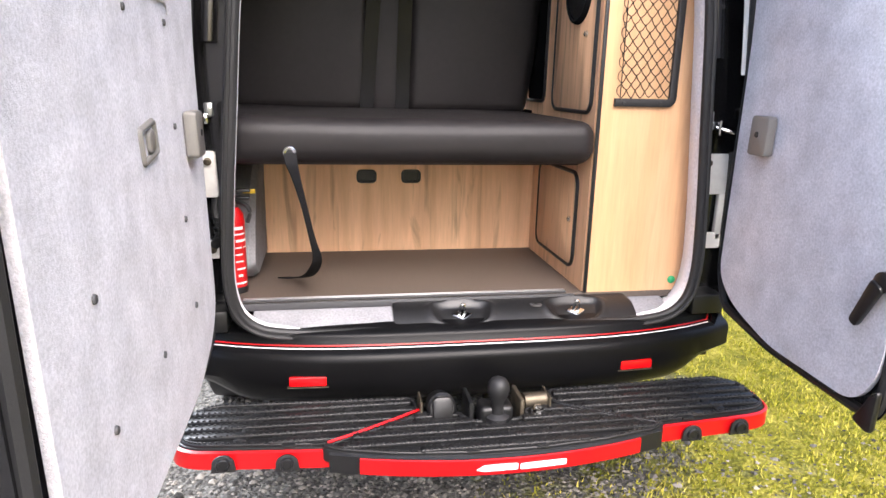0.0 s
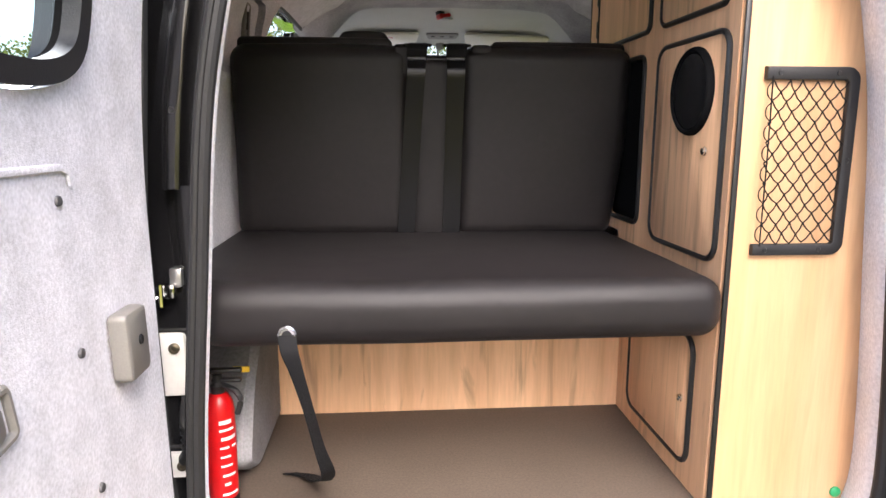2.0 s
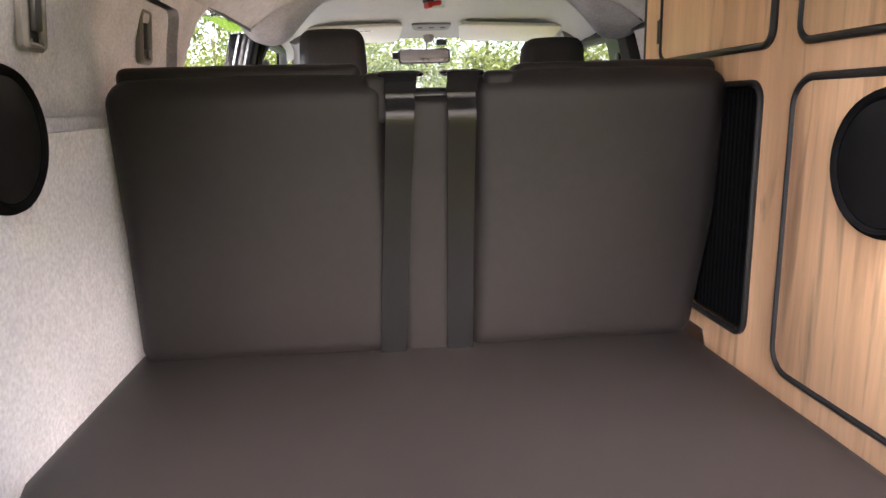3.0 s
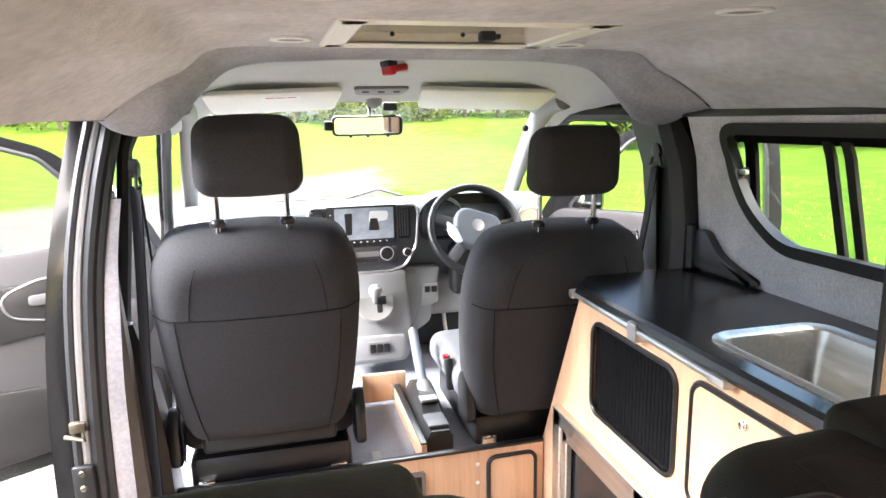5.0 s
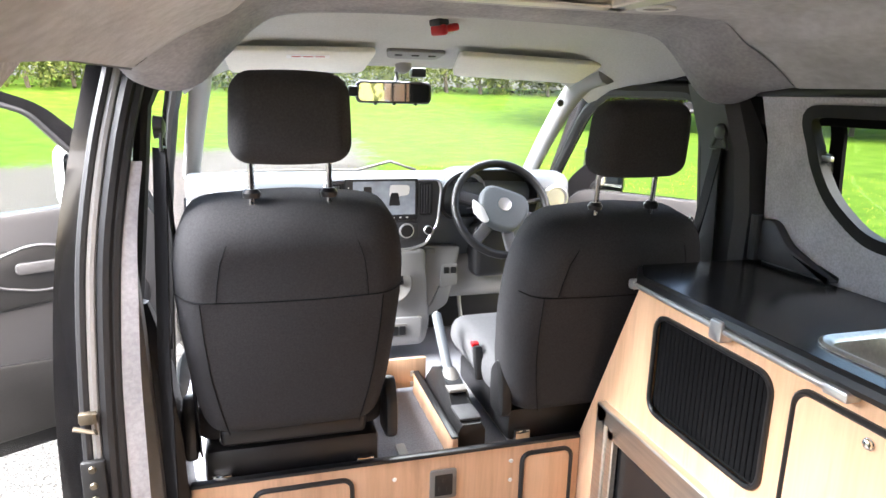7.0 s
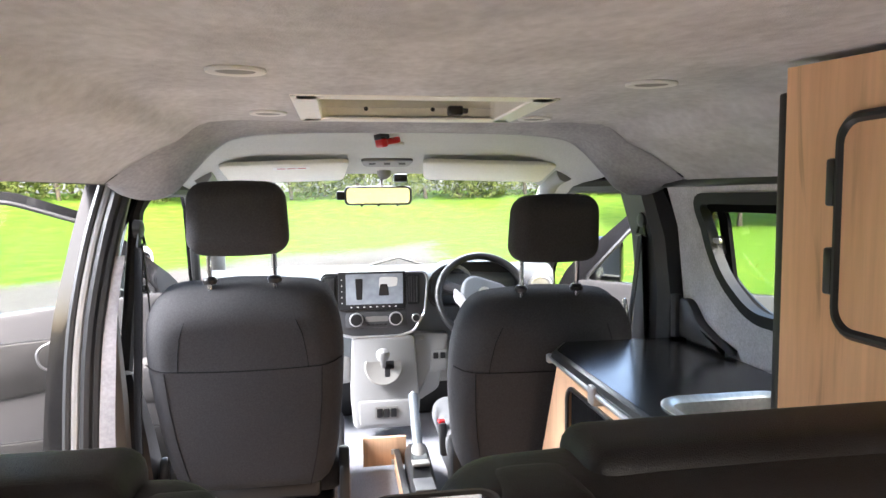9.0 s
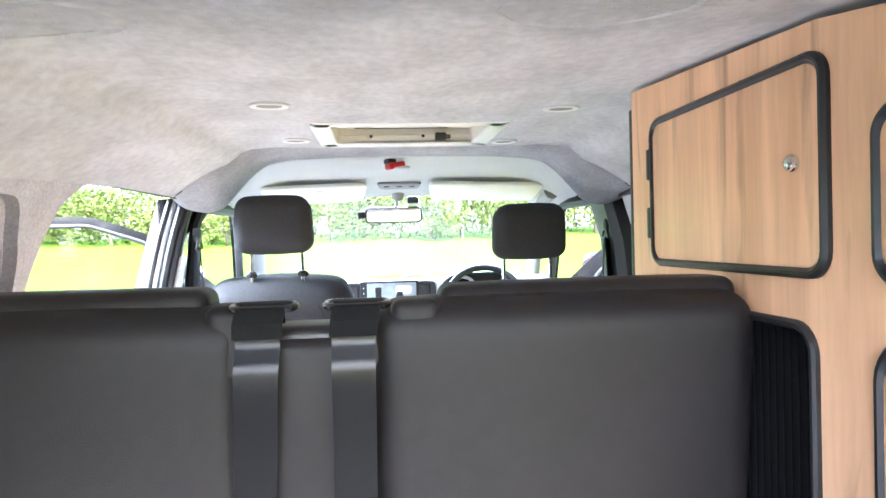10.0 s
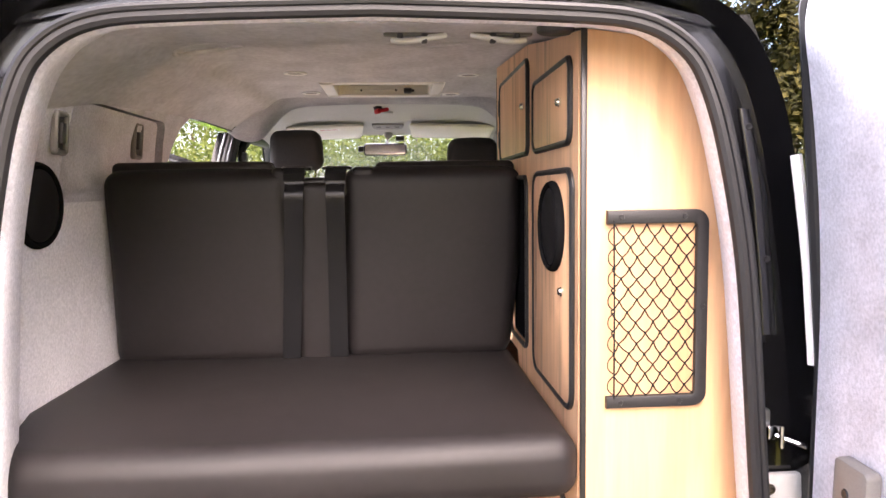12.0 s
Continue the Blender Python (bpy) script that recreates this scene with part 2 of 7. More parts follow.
# lining carpet again, with shade put into its colour for sill and wheel arch
CARPET_SHADED = material("shaded_sill_carpet", (0.27, 0.268, 0.285), 0.95, grain=0.4, scale=160, blotch=0.15, blotch_scale=10, bump=0.5, bump_scale=420, spec=0.1)
# lit copy of the lining carpet: light put into a paler colour
CARPET_LIT = material("lit_lining_carpet", (0.80, 0.79, 0.81), 0.95, grain=0.38, scale=150, blotch=0.10, blotch_scale=6, bump=0.5, bump_scale=420, spec=0.1)
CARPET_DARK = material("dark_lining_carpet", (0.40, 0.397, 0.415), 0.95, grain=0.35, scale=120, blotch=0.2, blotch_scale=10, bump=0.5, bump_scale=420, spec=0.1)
CARPET_CAB = material("grey_cab_carpet", (0.26, 0.26, 0.28), 0.95, grain=0.5, scale=200, blotch=0.15, bump=0.5, bump_scale=500, spec=0.1)


# ---------------------------------------------------------------- mesh helpers
def thing(name, loc, label, category, group="", kind=""):
    ob = new(name)
    ob.location = loc
    ob.empty_display_size = 0.05
    return tagged(ob, label, category, group, kind)


def origin(ob):
    o = Vector((0, 0, 0))
    while ob is not None:
        o += ob.location
        ob = ob.parent
    return o


def finish(name, bm, mat, smooth=35):
    bmesh.ops.recalc_face_normals(bm, faces=bm.faces[:])
    me = bpy.data.meshes.new(name)
    bm.to_mesh(me)
    bm.free()
    me.materials.append(mat)
    for p in me.polygons:
        p.use_smooth = True
    me.set_sharp_from_angle(angle=radians(smooth))
    return me


def part(name, bm, mat, parent, label="", smooth=35):
    """One mesh object, given in world metres, under a thing or a part."""
    bmesh.ops.translate(bm, verts=bm.verts[:], vec=-origin(parent))
    ob = new(name, finish(name, bm, mat, smooth))
    ob.parent = parent
    return tagged(ob, label)


def solo(name, bm, mat, label, category, kind="", smooth=35, group=""):
    return tagged(new(name, finish(name, bm, mat, smooth)), label, category, group, kind)


def rr(w, h, r, seg=6):
    """A rounded rectangle round the origin, as (u, v) points."""
    r = min(r, w / 2 - 1e-4, h / 2 - 1e-4)
    out = []
    for cx, cy, a0 in ((w / 2 - r, h / 2 - r, 0), (-w / 2 + r, h / 2 - r, 90), (-w / 2 + r, -h / 2 + r, 180), (w / 2 - r, -h / 2 + r, 270)):
        for i in range(seg + 1):
            a = radians(a0 + 90 * i / seg)
            out.append((cx + r * math.cos(a), cy + r * math.sin(a)))
    return out


def rounded(poly, r, seg=5):
    """The polygon with its corners rounded by about r."""
    out = []
    n = len(poly)
    for i in range(n):
        p, a, b = Vector(poly[i]), Vector(poly[i - 1]), Vector(poly[(i + 1) % n])
        da, db = (a - p), (b - p)
        ra, rb = min(r, da.length * 0.45), min(r, db.length * 0.45)
        s, e = p + da.normalized() * ra, p + db.normalized() * rb
        for k in range(seg + 1):
            t = k / seg
            q = s * (1 - t) ** 2 + p * 2 * t * (1 - t) + e * t ** 2
            out.append((q.x, q.y))
    return out


def inset(poly, d):
    """The polygon moved inwards by d."""
    n = len(poly)
    area = sum(poly[i - 1][0] * poly[i][1] - poly[i][0] * poly[i - 1][1] for i in range(n))
    s = 1 if area > 0 else -1
    out = []
    for i in range(n):
        ax, ay = poly[i - 1]
        bx, by = poly[(i + 1) % n]
        tx, ty = bx - ax, by - ay
        k = math.hypot(tx, ty) or 1
        out.append((poly[i][0] - s * ty / k * d, poly[i][1] + s * tx / k * d))
    return out


def mat_uvw(o, u, v, w):
    """A matrix that takes (u, v, w) to the given axes at o."""
    m = Matrix.Identity(4)
    for i, a in enumerate((u, v, w)):
        for k in range(3):
            m[k][i] = a[k]
    m.translation = o
    return m


def face_x(x, y, z):      # plane that looks towards -x; u runs along -y, v up
    return mat_uvw((x, y, z), (0, -1, 0), (0, 0, 1), (-1, 0, 0))


def face_y(x, y, z):      # plane that looks towards -y; u runs along x, v up
    return mat_uvw((x, y, z), (1, 0, 0), (0, 0, 1), (0, -1, 0))


def face_z(x, y, z):
    return mat_uvw((x, y, z), (1, 0, 0), (0, 1, 0), (0, 0, 1))


def rings(bm, loops, closed=True, caps=True):
    """Skin between loops of points; each loop has the same count."""
    rows = [[bm.verts.new(p) for p in loop] for loop in loops]
    n = len(rows[0])
    for a, b in zip(rows, rows[1:]):
        for i in range(n if closed else n - 1):
            j = (i + 1) % n
            bm.faces.new((a[i], a[j], b[j], b[i]))
    if caps and closed:
        bm.faces.new(rows[0][::-1])
        bm.faces.new(rows[-1])
    return rows


def prism(outline, thick, bevel=0.002, m=Matrix.Identity(4), bm=None, steps=2):
    """A slab with an outline in u, v and rounded edges, from w = 0 to thick."""
    bm = bm or bmesh.new()
    bevel = min(bevel, thick * 0.49)
    loops = []
    if bevel > 0:
        for k in range(steps + 1):
            a = math.pi / 2 * k / steps
            loops.append((inset(outline, bevel * (1 - math.sin(a))), bevel * (1 - math.cos(a))))
        for k in range(steps + 1):
            a = math.pi / 2 * k / steps
            loops.append((inset(outline, bevel * (1 - math.cos(a))), thick - bevel * (1 - math.sin(a))))
    else:
        loops = [(outline, 0), (outline, thick)]
    rings(bm, [[m @ Vector((u, v, w)) for u, v in o] for o, w in loops])
    return bm


def frame_ring(outline, width, thick, bevel, m, bm=None):
    """A flat frame: the outline and a hole inset by width."""
    bm = bm or bmesh.new()
    o, i = outline, inset(outline, width)
    b = bevel
    seq = [(o, 0), (o, thick - b), (inset(o, b), thick), (inset(i, -b), thick), (i, thick - b), (i, 0), (o, 0)]
    rows = [[bm.verts.new(m @ Vector((u, v, w))) for u, v in loop] for loop, w in seq[:-1]]
    rows.append(rows[0])
    n = len(o)
    for a, c in zip(rows, rows[1:]):
        for k in range(n):
            j = (k + 1) % n
            bm.faces.new((a[k], a[j], c[j], c[k]))
    return bm


def rbox(cx, cy, cz, sx, sy, sz, r=0.004, seg=2, bm=None, m=None):
    """A box with rounded edges, centred at c."""
    bm2 = bmesh.new()
    bmesh.ops.create_cube(bm2, size=1)
    bmesh.ops.scale(bm2, verts=bm2.verts[:], vec=(sx, sy, sz))
    r = min(r, 0.49 * min(sx, sy, sz))
    if r > 0:
        bmesh.ops.bevel(bm2, geom=bm2.edges[:], offset=r, segments=seg, profile=0.5, affect="EDGES")
    if m is not None:
        bmesh.ops.transform(bm2, matrix=m, verts=bm2.verts[:])
    bmesh.ops.translate(bm2, verts=bm2.verts[:], vec=(cx, cy, cz))
    if bm is None:
        return bm2
    return merge(bm, bm2)


def merge(bm, other):
    me = bpy.data.meshes.new("tmp")
    other.to_mesh(me)
    other.free()
    bm.from_mesh(me)
    bpy.data.meshes.remove(me)
    return bm


def tube(points, r, seg=8, closed=False, bm=None, flat=1.0, up=(0, 0, 1)):
    """A rod along a line of points; flat squeezes it along its second axis."""
    bm = bm or bmesh.new()
    pts = [Vector(p) for p in points]
    n = len(pts)
    loops = []
    for i, p in enumerate(pts):
        a = pts[i - 1] if (i or closed) else p
        b = pts[(i + 1) % n] if (i < n - 1 or closed) else p
        t = (b - a).normalized()
        s = t.cross(Vector(up))
        if s.length < 1e-3:
            s = t.cross(Vector((1, 0, 0)))
        s.normalize()
        q = s.cross(t)
        loops.append([p + s * (r * math.cos(2 * math.pi * k / seg)) + q * (r * flat * math.sin(2 * math.pi * k / seg)) for k in range(seg)])
    if closed:
        rows = rings(bm, loops, caps=False)
        for k in range(seg):
            j = (k + 1) % seg
            bm.faces.new((rows[-1][k], rows[-1][j], rows[0][j], rows[0][k]))
    else:
        rings(bm, loops)
    return bm


def lathe(profile, m=Matrix.Identity(4), seg=24, bm=None):
    """A turned body: profile of (radius, w), round the w axis."""
    bm = bm or bmesh.new()
    rings(bm, [[m @ Vector((max(r, 1e-5) * math.cos(2 * math.pi * k / seg), max(r, 1e-5) * math.sin(2 * math.pi * k / seg), w)) for k in range(seg)] for r, w in profile])
    return bm


def spline(points, steps=6, closed=False):
    """A smooth line through the points."""
    pts = [Vector(p) for p in points]
    n = len(pts)
    out = []
    for i in range(n if closed else n - 1):
        p0 = pts[i - 1] if (i or closed) else pts[0]
        p1, p2 = pts[i], pts[(i + 1) % n]
        p3 = pts[(i + 2) % n] if (i + 2 < n or closed) else pts[-1]
        for k in range(steps):
            t = k / steps
            out.append(0.5 * ((2 * p1) + (p2 - p0) * t + (2 * p0 - 5 * p1 + 4 * p2 - p3) * t * t + (3 * p1 - p0 - 3 * p2 + p3) * t ** 3))
    if not closed:
        out.append(pts[-1])
    return out


def ribbon(points, across, width, thick=0.0015, bm=None):
    """A strap: a flat band along the points, as wide as given along 'across' (one direction or one for each point)."""
    bm = bm or bmesh.new()
    pts = [Vector(p) for p in points]
    loops = []
    for i, p in enumerate(pts):
        t = (pts[min(i + 1, len(pts) - 1)] - pts[max(i - 1, 0)]).normalized()
        a = Vector(across[i] if isinstance(across, list) else across).normalized()
        q = t.cross(a).normalized()
        loops.append([p + a * (width / 2) + q * thick, p - a * (width / 2) + q * thick, p - a * (width / 2) - q * thick, p + a * (width / 2) - q * thick])
    rings(bm, loops)
    return bm


def sheet(outer, holes, warp, thick_dir, cuts=(), cuts_u=()):
    """A wall from a flat outline with holes in (u, v), cut into strips, bent by warp(u, v, depth) and given two faces and edges."""
    bm = bmesh.new()
    edges = []
    for loop in (outer, *holes):
        vs = [bm.verts.new((u, v, 0)) for u, v in loop]
        for i in range(len(vs)):
            edges.append(bm.edges.new((vs[i - 1], vs[i])))
    bmesh.ops.triangle_fill(bm, use_beauty=True, edges=edges)
    for c in cuts:
        bmesh.ops.bisect_plane(bm, geom=bm.verts[:] + bm.edges[:] + bm.faces[:], plane_co=(0, c, 0), plane_no=(0, 1, 0))
    for c in cuts_u:
        bmesh.ops.bisect_plane(bm, geom=bm.verts[:] + bm.edges[:] + bm.faces[:], plane_co=(c, 0, 0), plane_no=(1, 0, 0))
    base = bm.verts[:]
    faces = bm.faces[:]
    border = [e for e in bm.edges if len(e.link_faces) == 1]
    twin = {v: bm.verts.new((v.co.x, v.co.y, 1)) for v in base}
    for f in faces:
        bm.faces.new([twin[v] for v in reversed(f.verts)])
    for e in border:
        a, b = e.verts
        bm.faces.new((a, b, twin[b], twin[a]))
    for v in bm.verts:
        v.co = warp(v.co.x, v.co.y, v.co.z * thick_dir)
    return bm


# ---------------------------------------------------------------- shapes of the van
FLOOR = 0.545


def table(pairs, x):
    """Straight-line lookup in (x, value) pairs."""
    if x <= pairs[0][0]:
        return pairs[0][1]
    for (a, va), (b, vb) in zip(pairs, pairs[1:]):
        if x <= b:
            return va + (vb - va) * (x - a) / (b - a)
    return pairs[-1][1]


def wall_x(z):            # half width of the lining at a height
    return table(((0.5, 0.725), (1.05, 0.730), (1.35, 0.722), (1.63, 0.692), (1.75, 0.655), (1.85, 0.60)), z)


def left_x(z):            # the lining on the left stands a little further out below the roof
    return -wall_x(z) - 0.016 * min(1.0, max(0.0, (1.62 - z) / 0.15))


def body_x(z):            # half width of the outer skin
    return table(((0.2, 0.80), (0.6, 0.845), (1.1, 0.84), (1.4, 0.80), (1.65, 0.735), (1.80, 0.67), (1.88, 0.58)), z)


def ceil_z(x, y):
    mid = table(((-0.12, 1.752), (0.0, 1.765), (0.2, 1.787), (0.45, 1.832), (0.9, 1.864), (1.3, 1.883), (1.95, 1.890)), y)
    s = max(0.0, (abs(x) - 0.36) / 0.295)
    ease = min(1.0, max(0.0, (abs(x) - 0.455) / 0.055)) * min(1.0, max(0.0, (1.74 - y) / 0.05))
    return mid - 0.118 * s ** 2.0 - 0.022 * ease * ease * (3 - 2 * ease)     # side pelmets step down from the middle


OPEN = [(0.0, 0.497), (0.30, 0.497), (0.50, 0.502), (0.592, 0.530), (0.630, 0.61), (0.629, 0.78), (0.607, 1.06), (0.583, 1.34), (0.551, 1.52), (0.519, 1.63), (0.482, 1.69), (0.41, 1.728), (0.28, 1.740), (0.0, 1.748)]


def opening(grow=0.0):
    """The rear opening's outline as (x, z), grown outwards."""
    half = spline([Vector((x, z, 0)) for x, z in OPEN], 5)
    loop = [(p.x, p.y) for p in half] + [(-p.x, p.y) for p in half[-2:0:-1]]
    return inset(loop, -grow) if grow else loop


van = thing("camper_van", (0, 1.0, 0), "black panel van fitted out as a camper, doors standing open", "van")

# floor and ceiling and side linings
floor = solo("floor", prism([(-0.70, 0.0), (0.70, 0.0), (0.70, 2.0), (-0.70, 2.0)], 0.02, 0.003, face_z(0, 0.0, FLOOR - 0.02)), VINYL_FLOOR,
             "brown-grey vinyl flooring in the camper's load space", "floor", "structure")
bm = bmesh.new()
nx, ny = 96, 60
gx = [-0.655 + 1.31 * i / nx for i in range(nx + 1)]
gy = [0.03 + 1.88 * j / ny for j in range(ny + 1)]


HX, HY = -0.014, 1.526      # middle of the roof vent


def soft_ridge(x, y):
    """Pressed outlines in the lining towards the back."""
    z = 0.0
    for cx in (-0.30, 0.12):
        d = math.hypot((x - cx) / 0.20, (y - 0.36) / 0.17)
        z -= 0.006 / (1 + math.exp((d - 1) * 18))
    return z


low = [[bm.verts.new((x, y, ceil_z(x, y) + soft_ridge(x, y))) for x in gx] for y in gy]
top = [[bm.verts.new((x, y, ceil_z(x, y) + 0.02)) for x in gx] for y in gy]
for j in range(ny):
    for i in range(nx):
        if abs((gx[i] + gx[i + 1]) / 2 - HX) < 0.198 and abs((gy[j] + gy[j + 1]) / 2 - HY) < 0.148:
            continue                      # roof vent opening
        bm.faces.new((low[j][i], low[j][i + 1], low[j + 1][i + 1], low[j + 1][i]))
        bm.faces.new((top[j][i], top[j + 1][i], top[j + 1][i + 1], top[j][i + 1]))
for j in range(ny):
    bm.faces.new((low[j][0], low[j + 1][0], top[j + 1][0], top[j][0]))
    bm.faces.new((low[j][-1], top[j][-1], top[j + 1][-1], low[j + 1][-1]))
for i in range(nx):
    bm.faces.new((low[0][i], top[0][i], top[0][i + 1], low[0][i + 1]))
    bm.faces.new((low[-1][i], low[-1][i + 1], top[-1][i + 1], top[-1][i]))
ceiling = solo("ceiling", bm, CARPET_CEIL, "grey carpet-lined van ceiling with coved edges", "ceiling", "structure", 60)
for cx, cy, r in ((-0.400, 0.47, 0.077), (0.105, 0.40, 0.090)):
    part("moulded_ring", tube([Vector((cx + r * math.cos(a), cy + r * math.sin(a), ceil_z(cx + r * math.cos(a), cy + r * math.sin(a)) - 0.002)) for a in [2 * math.pi * k / 40 for k in range(40)]], 0.006, 8, True), CARPET_CEIL, ceiling)

ZCUTS = (0.8, 1.05, 1.2, 1.35, 1.44, 1.5, 1.56, 1.63, 1.69, 1.72)
slide_hole = rounded([(1.17, 0.50), (1.17, 1.50), (1.29, 1.752), (1.90, 1.752), (1.84, 1.40), (1.84, 0.50)], 0.05)
left_outer = [(0.08, 0.50), (1.03, 0.50), (1.03, 1.56), (1.085, 1.69), (1.20, 1.768), (1.20, 1.775), (0.08, 1.775)]
recess = rounded([(0.376, 1.487), (0.99, 1.49), (0.985, 1.60), (0.95, 1.700), (0.392, 1.700)], 0.03)
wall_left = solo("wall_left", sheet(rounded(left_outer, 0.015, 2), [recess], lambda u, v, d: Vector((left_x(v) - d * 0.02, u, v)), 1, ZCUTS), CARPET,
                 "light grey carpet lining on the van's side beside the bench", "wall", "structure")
win_r = rounded([(0.96, 1.440), (1.515, 1.440), (1.615, 1.512), (1.664, 1.60), (1.682, 1.706), (0.96, 1.706)], 0.05)
right_outer = [(0.08, 0.50), (1.80, 0.50), (1.80, 1.755), (0.08, 1.755)]
wall_right = solo("wall_right", sheet(right_outer, [win_r], lambda u, v, d: Vector((wall_x(v) + d * 0.02, u, v)), 1, ZCUTS), CARPET,
                  "grey carpet lining round the side window over the worktop", "wall", "structure")
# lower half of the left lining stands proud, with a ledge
# paler carpet colour carries the light that comes in at the rear
part("lining_panel", sheet(rounded([(0.10, 0.50), (0.80, 0.50), (0.80, 1.47), (0.10, 1.465)], 0.03, 3), [], lambda u, v, d: Vector((left_x(v) + 0.018 - d * 0.017, u, v)), 1, ZCUTS), CARPET_LIT, wall_left, "carpeted lower lining panel, light put into its pale colour")
part("recess_back", sheet(inset(recess, -0.01), [], lambda u, v, d: Vector((left_x(v) - 0.022 - d, u, v)), 0.003, ZCUTS), CARPET, wall_left)
bm = bmesh.new()
rings(bm, [[Vector((left_x(v) - dd, u, v)) for u, v in recess] for dd in (-0.001, 0.012, 0.0225)], caps=False)
part("recess_side", bm, CARPET, wall_left)
# wheel arch box
prof = [(0.15, FLOOR + 0.06), (0.17, 0.66), (0.22, 0.76), (0.30, 0.84), (0.42, 0.89), (0.56, 0.905), (0.70, 0.905), (0.70, FLOOR), (0.24, FLOOR)]
bm = bmesh.new()
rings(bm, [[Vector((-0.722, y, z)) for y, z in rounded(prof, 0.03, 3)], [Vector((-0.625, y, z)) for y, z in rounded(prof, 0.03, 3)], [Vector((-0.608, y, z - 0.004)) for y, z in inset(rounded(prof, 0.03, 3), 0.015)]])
# the shade under the bench is put into this darker carpet colour
part("wheel_arch", bm, CARPET_SHADED, wall_left, "grey carpeted wheel arch")

# rear opening: carpeted return, seal and painted frame
loops = []
for grow, y in ((0.002, -0.090), (-0.002, -0.075), (0.022, -0.006), (0.040, 0.05), (0.07, 0.095)):
    loops.append([Vector((x, y, z)) for x, z in opening(grow)])
loops += [[Vector((x, 0.085, z)) for x, z in opening(0.09)]]
bm = bmesh.new()
rings(bm, loops, caps=False)
# light on the carpet at the opening is painted in by the paler copy
part("opening_lining", bm, CARPET_LIT, van, "light grey carpet round the rear opening")
bm = tube([Vector((x, -0.100, z)) for x, z in opening(0.009)], 0.012, 10, True, up=(0, 1, 0))
part("door_seal", bm, RUBBER, van, "black rubber door seal")
bm = tube([Vector((x, -0.110, z)) for x, z in opening(0.019)], 0.007, 8, True, up=(0, 1, 0))
part("seal_lip", bm, RUBBER, van)


def outer_rear():
    half = [(0.0, 0.43), (0.45, 0.43), (0.70, 0.44), (0.755, 0.50), (0.765, 0.80), (0.745, 1.15), (0.695, 1.50), (0.648, 1.67), (0.575, 1.765), (0.47, 1.80), (0.28, 1.82), (0.0, 1.835)]
    p = spline([Vector((x, z, 0)) for x, z in half], 5)
    p = [Vector((q.x, q.y)) for q in p]
    # same count as the opening's outline
    n = len(spline([Vector((x, z, 0)) for x, z in OPEN], 5))
    out = []
    for i in range(n):
        t = i / (n - 1) * (len(p) - 1)
        k = min(int(t), len(p) - 2)
        out.append(p[k].lerp(p[k + 1], t - k))
    return [(q.x, q.y) for q in out] + [(-q.x, q.y) for q in out[-2:0:-1]]


inner_l, outer_l = opening(0.02), outer_rear()
mid1 = [(a[0] * 0.90 + b[0] * 0.10, a[1] * 0.90 + b[1] * 0.10) for a, b in zip(inner_l, outer_l)]
mid2 = [(a[0] * 0.82 + b[0] * 0.18, a[1] * 0.82 + b[1] * 0.18) for a, b in zip(inner_l, outer_l)]
mid3 = [(a[0] * 0.12 + b[0] * 0.88, a[1] * 0.12 + b[1] * 0.88) for a, b in zip(inner_l, outer_l)]
bm = bmesh.new()
rings(bm, [[Vector((x, y, z)) for x, z in lp] for lp, y in ((inner_l, -0.08), (inner_l, -0.100), (mid1, -0.095), (mid2, -0.006), (mid3, -0.008), (outer_l, -0.075), (outer_l, -0.05), ([(x * 1.03 if abs(x) < 0.5 else math.copysign(body_x(z) - 0.012, x), z) for x, z in outer_l], 0.06))], caps=False)
part("rear_frame", bm, PAINT, van, "gloss black painted frame round the rear doors")

# outer skin of the sides, with the openings of the sliding and front doors
front_hole = rounded([(2.03, 0.52), (2.03, 1.74), (2.50, 1.745), (2.72, 1.66), (3.12, 1.36), (3.16, 0.75), (3.02, 0.52)], 0.06)
side_slide = rounded([(1.00, 0.48), (1.00, 1.50), (1.14, 1.775), (1.92, 1.765), (1.86, 1.40), (1.86, 0.48)], 0.05)
arch_r = [(0.62 + 0.34 * math.cos(a), 0.30 + 0.34 * math.sin(a)) for a in [math.pi * k / 12 for k in range(13)]]
arch_f = [(3.35 + 0.34 * math.cos(a), 0.30 + 0.34 * math.sin(a)) for a in [math.pi * k / 12 for k in range(13)]]
profile = [(0.05, 0.30)] + arch_r[::-1] + arch_f[::-1] + [(4.05, 0.30), (4.12, 0.60), (4.0, 0.92), (3.55, 1.08), (3.15, 1.40), (2.72, 1.78), (2.5, 1.84), (1.8, 1.865), (0.9, 1.86), (0.3, 1.83), (0.05, 1.79)]
side_win = rounded([(0.98, 1.438), (1.555, 1.438), (1.652, 1.50), (1.698, 1.59), (1.708, 1.674), (0.98, 1.674)], 0.05)
OUT_CUTS = (0.6, 0.9, 1.1, 1.25, 1.4, 1.5, 1.6, 1.65, 1.72, 1.8)


def nose(u):
    return 1.0 if u < 3.2 else 1 - 0.16 * ((u - 3.2) / 0.95) ** 2


for s, holes, nm in ((-1, [side_slide, front_hole], "body_side"), (1, [side_win, front_hole], "body_side")):
    bm = sheet(profile, holes, lambda u, v, d, s=s: Vector((s * (body_x(v) * nose(u) - d * 0.02), u, v)), 1, OUT_CUTS, (3.2, 3.5, 3.8))
    part(nm, bm, PAINT, van)
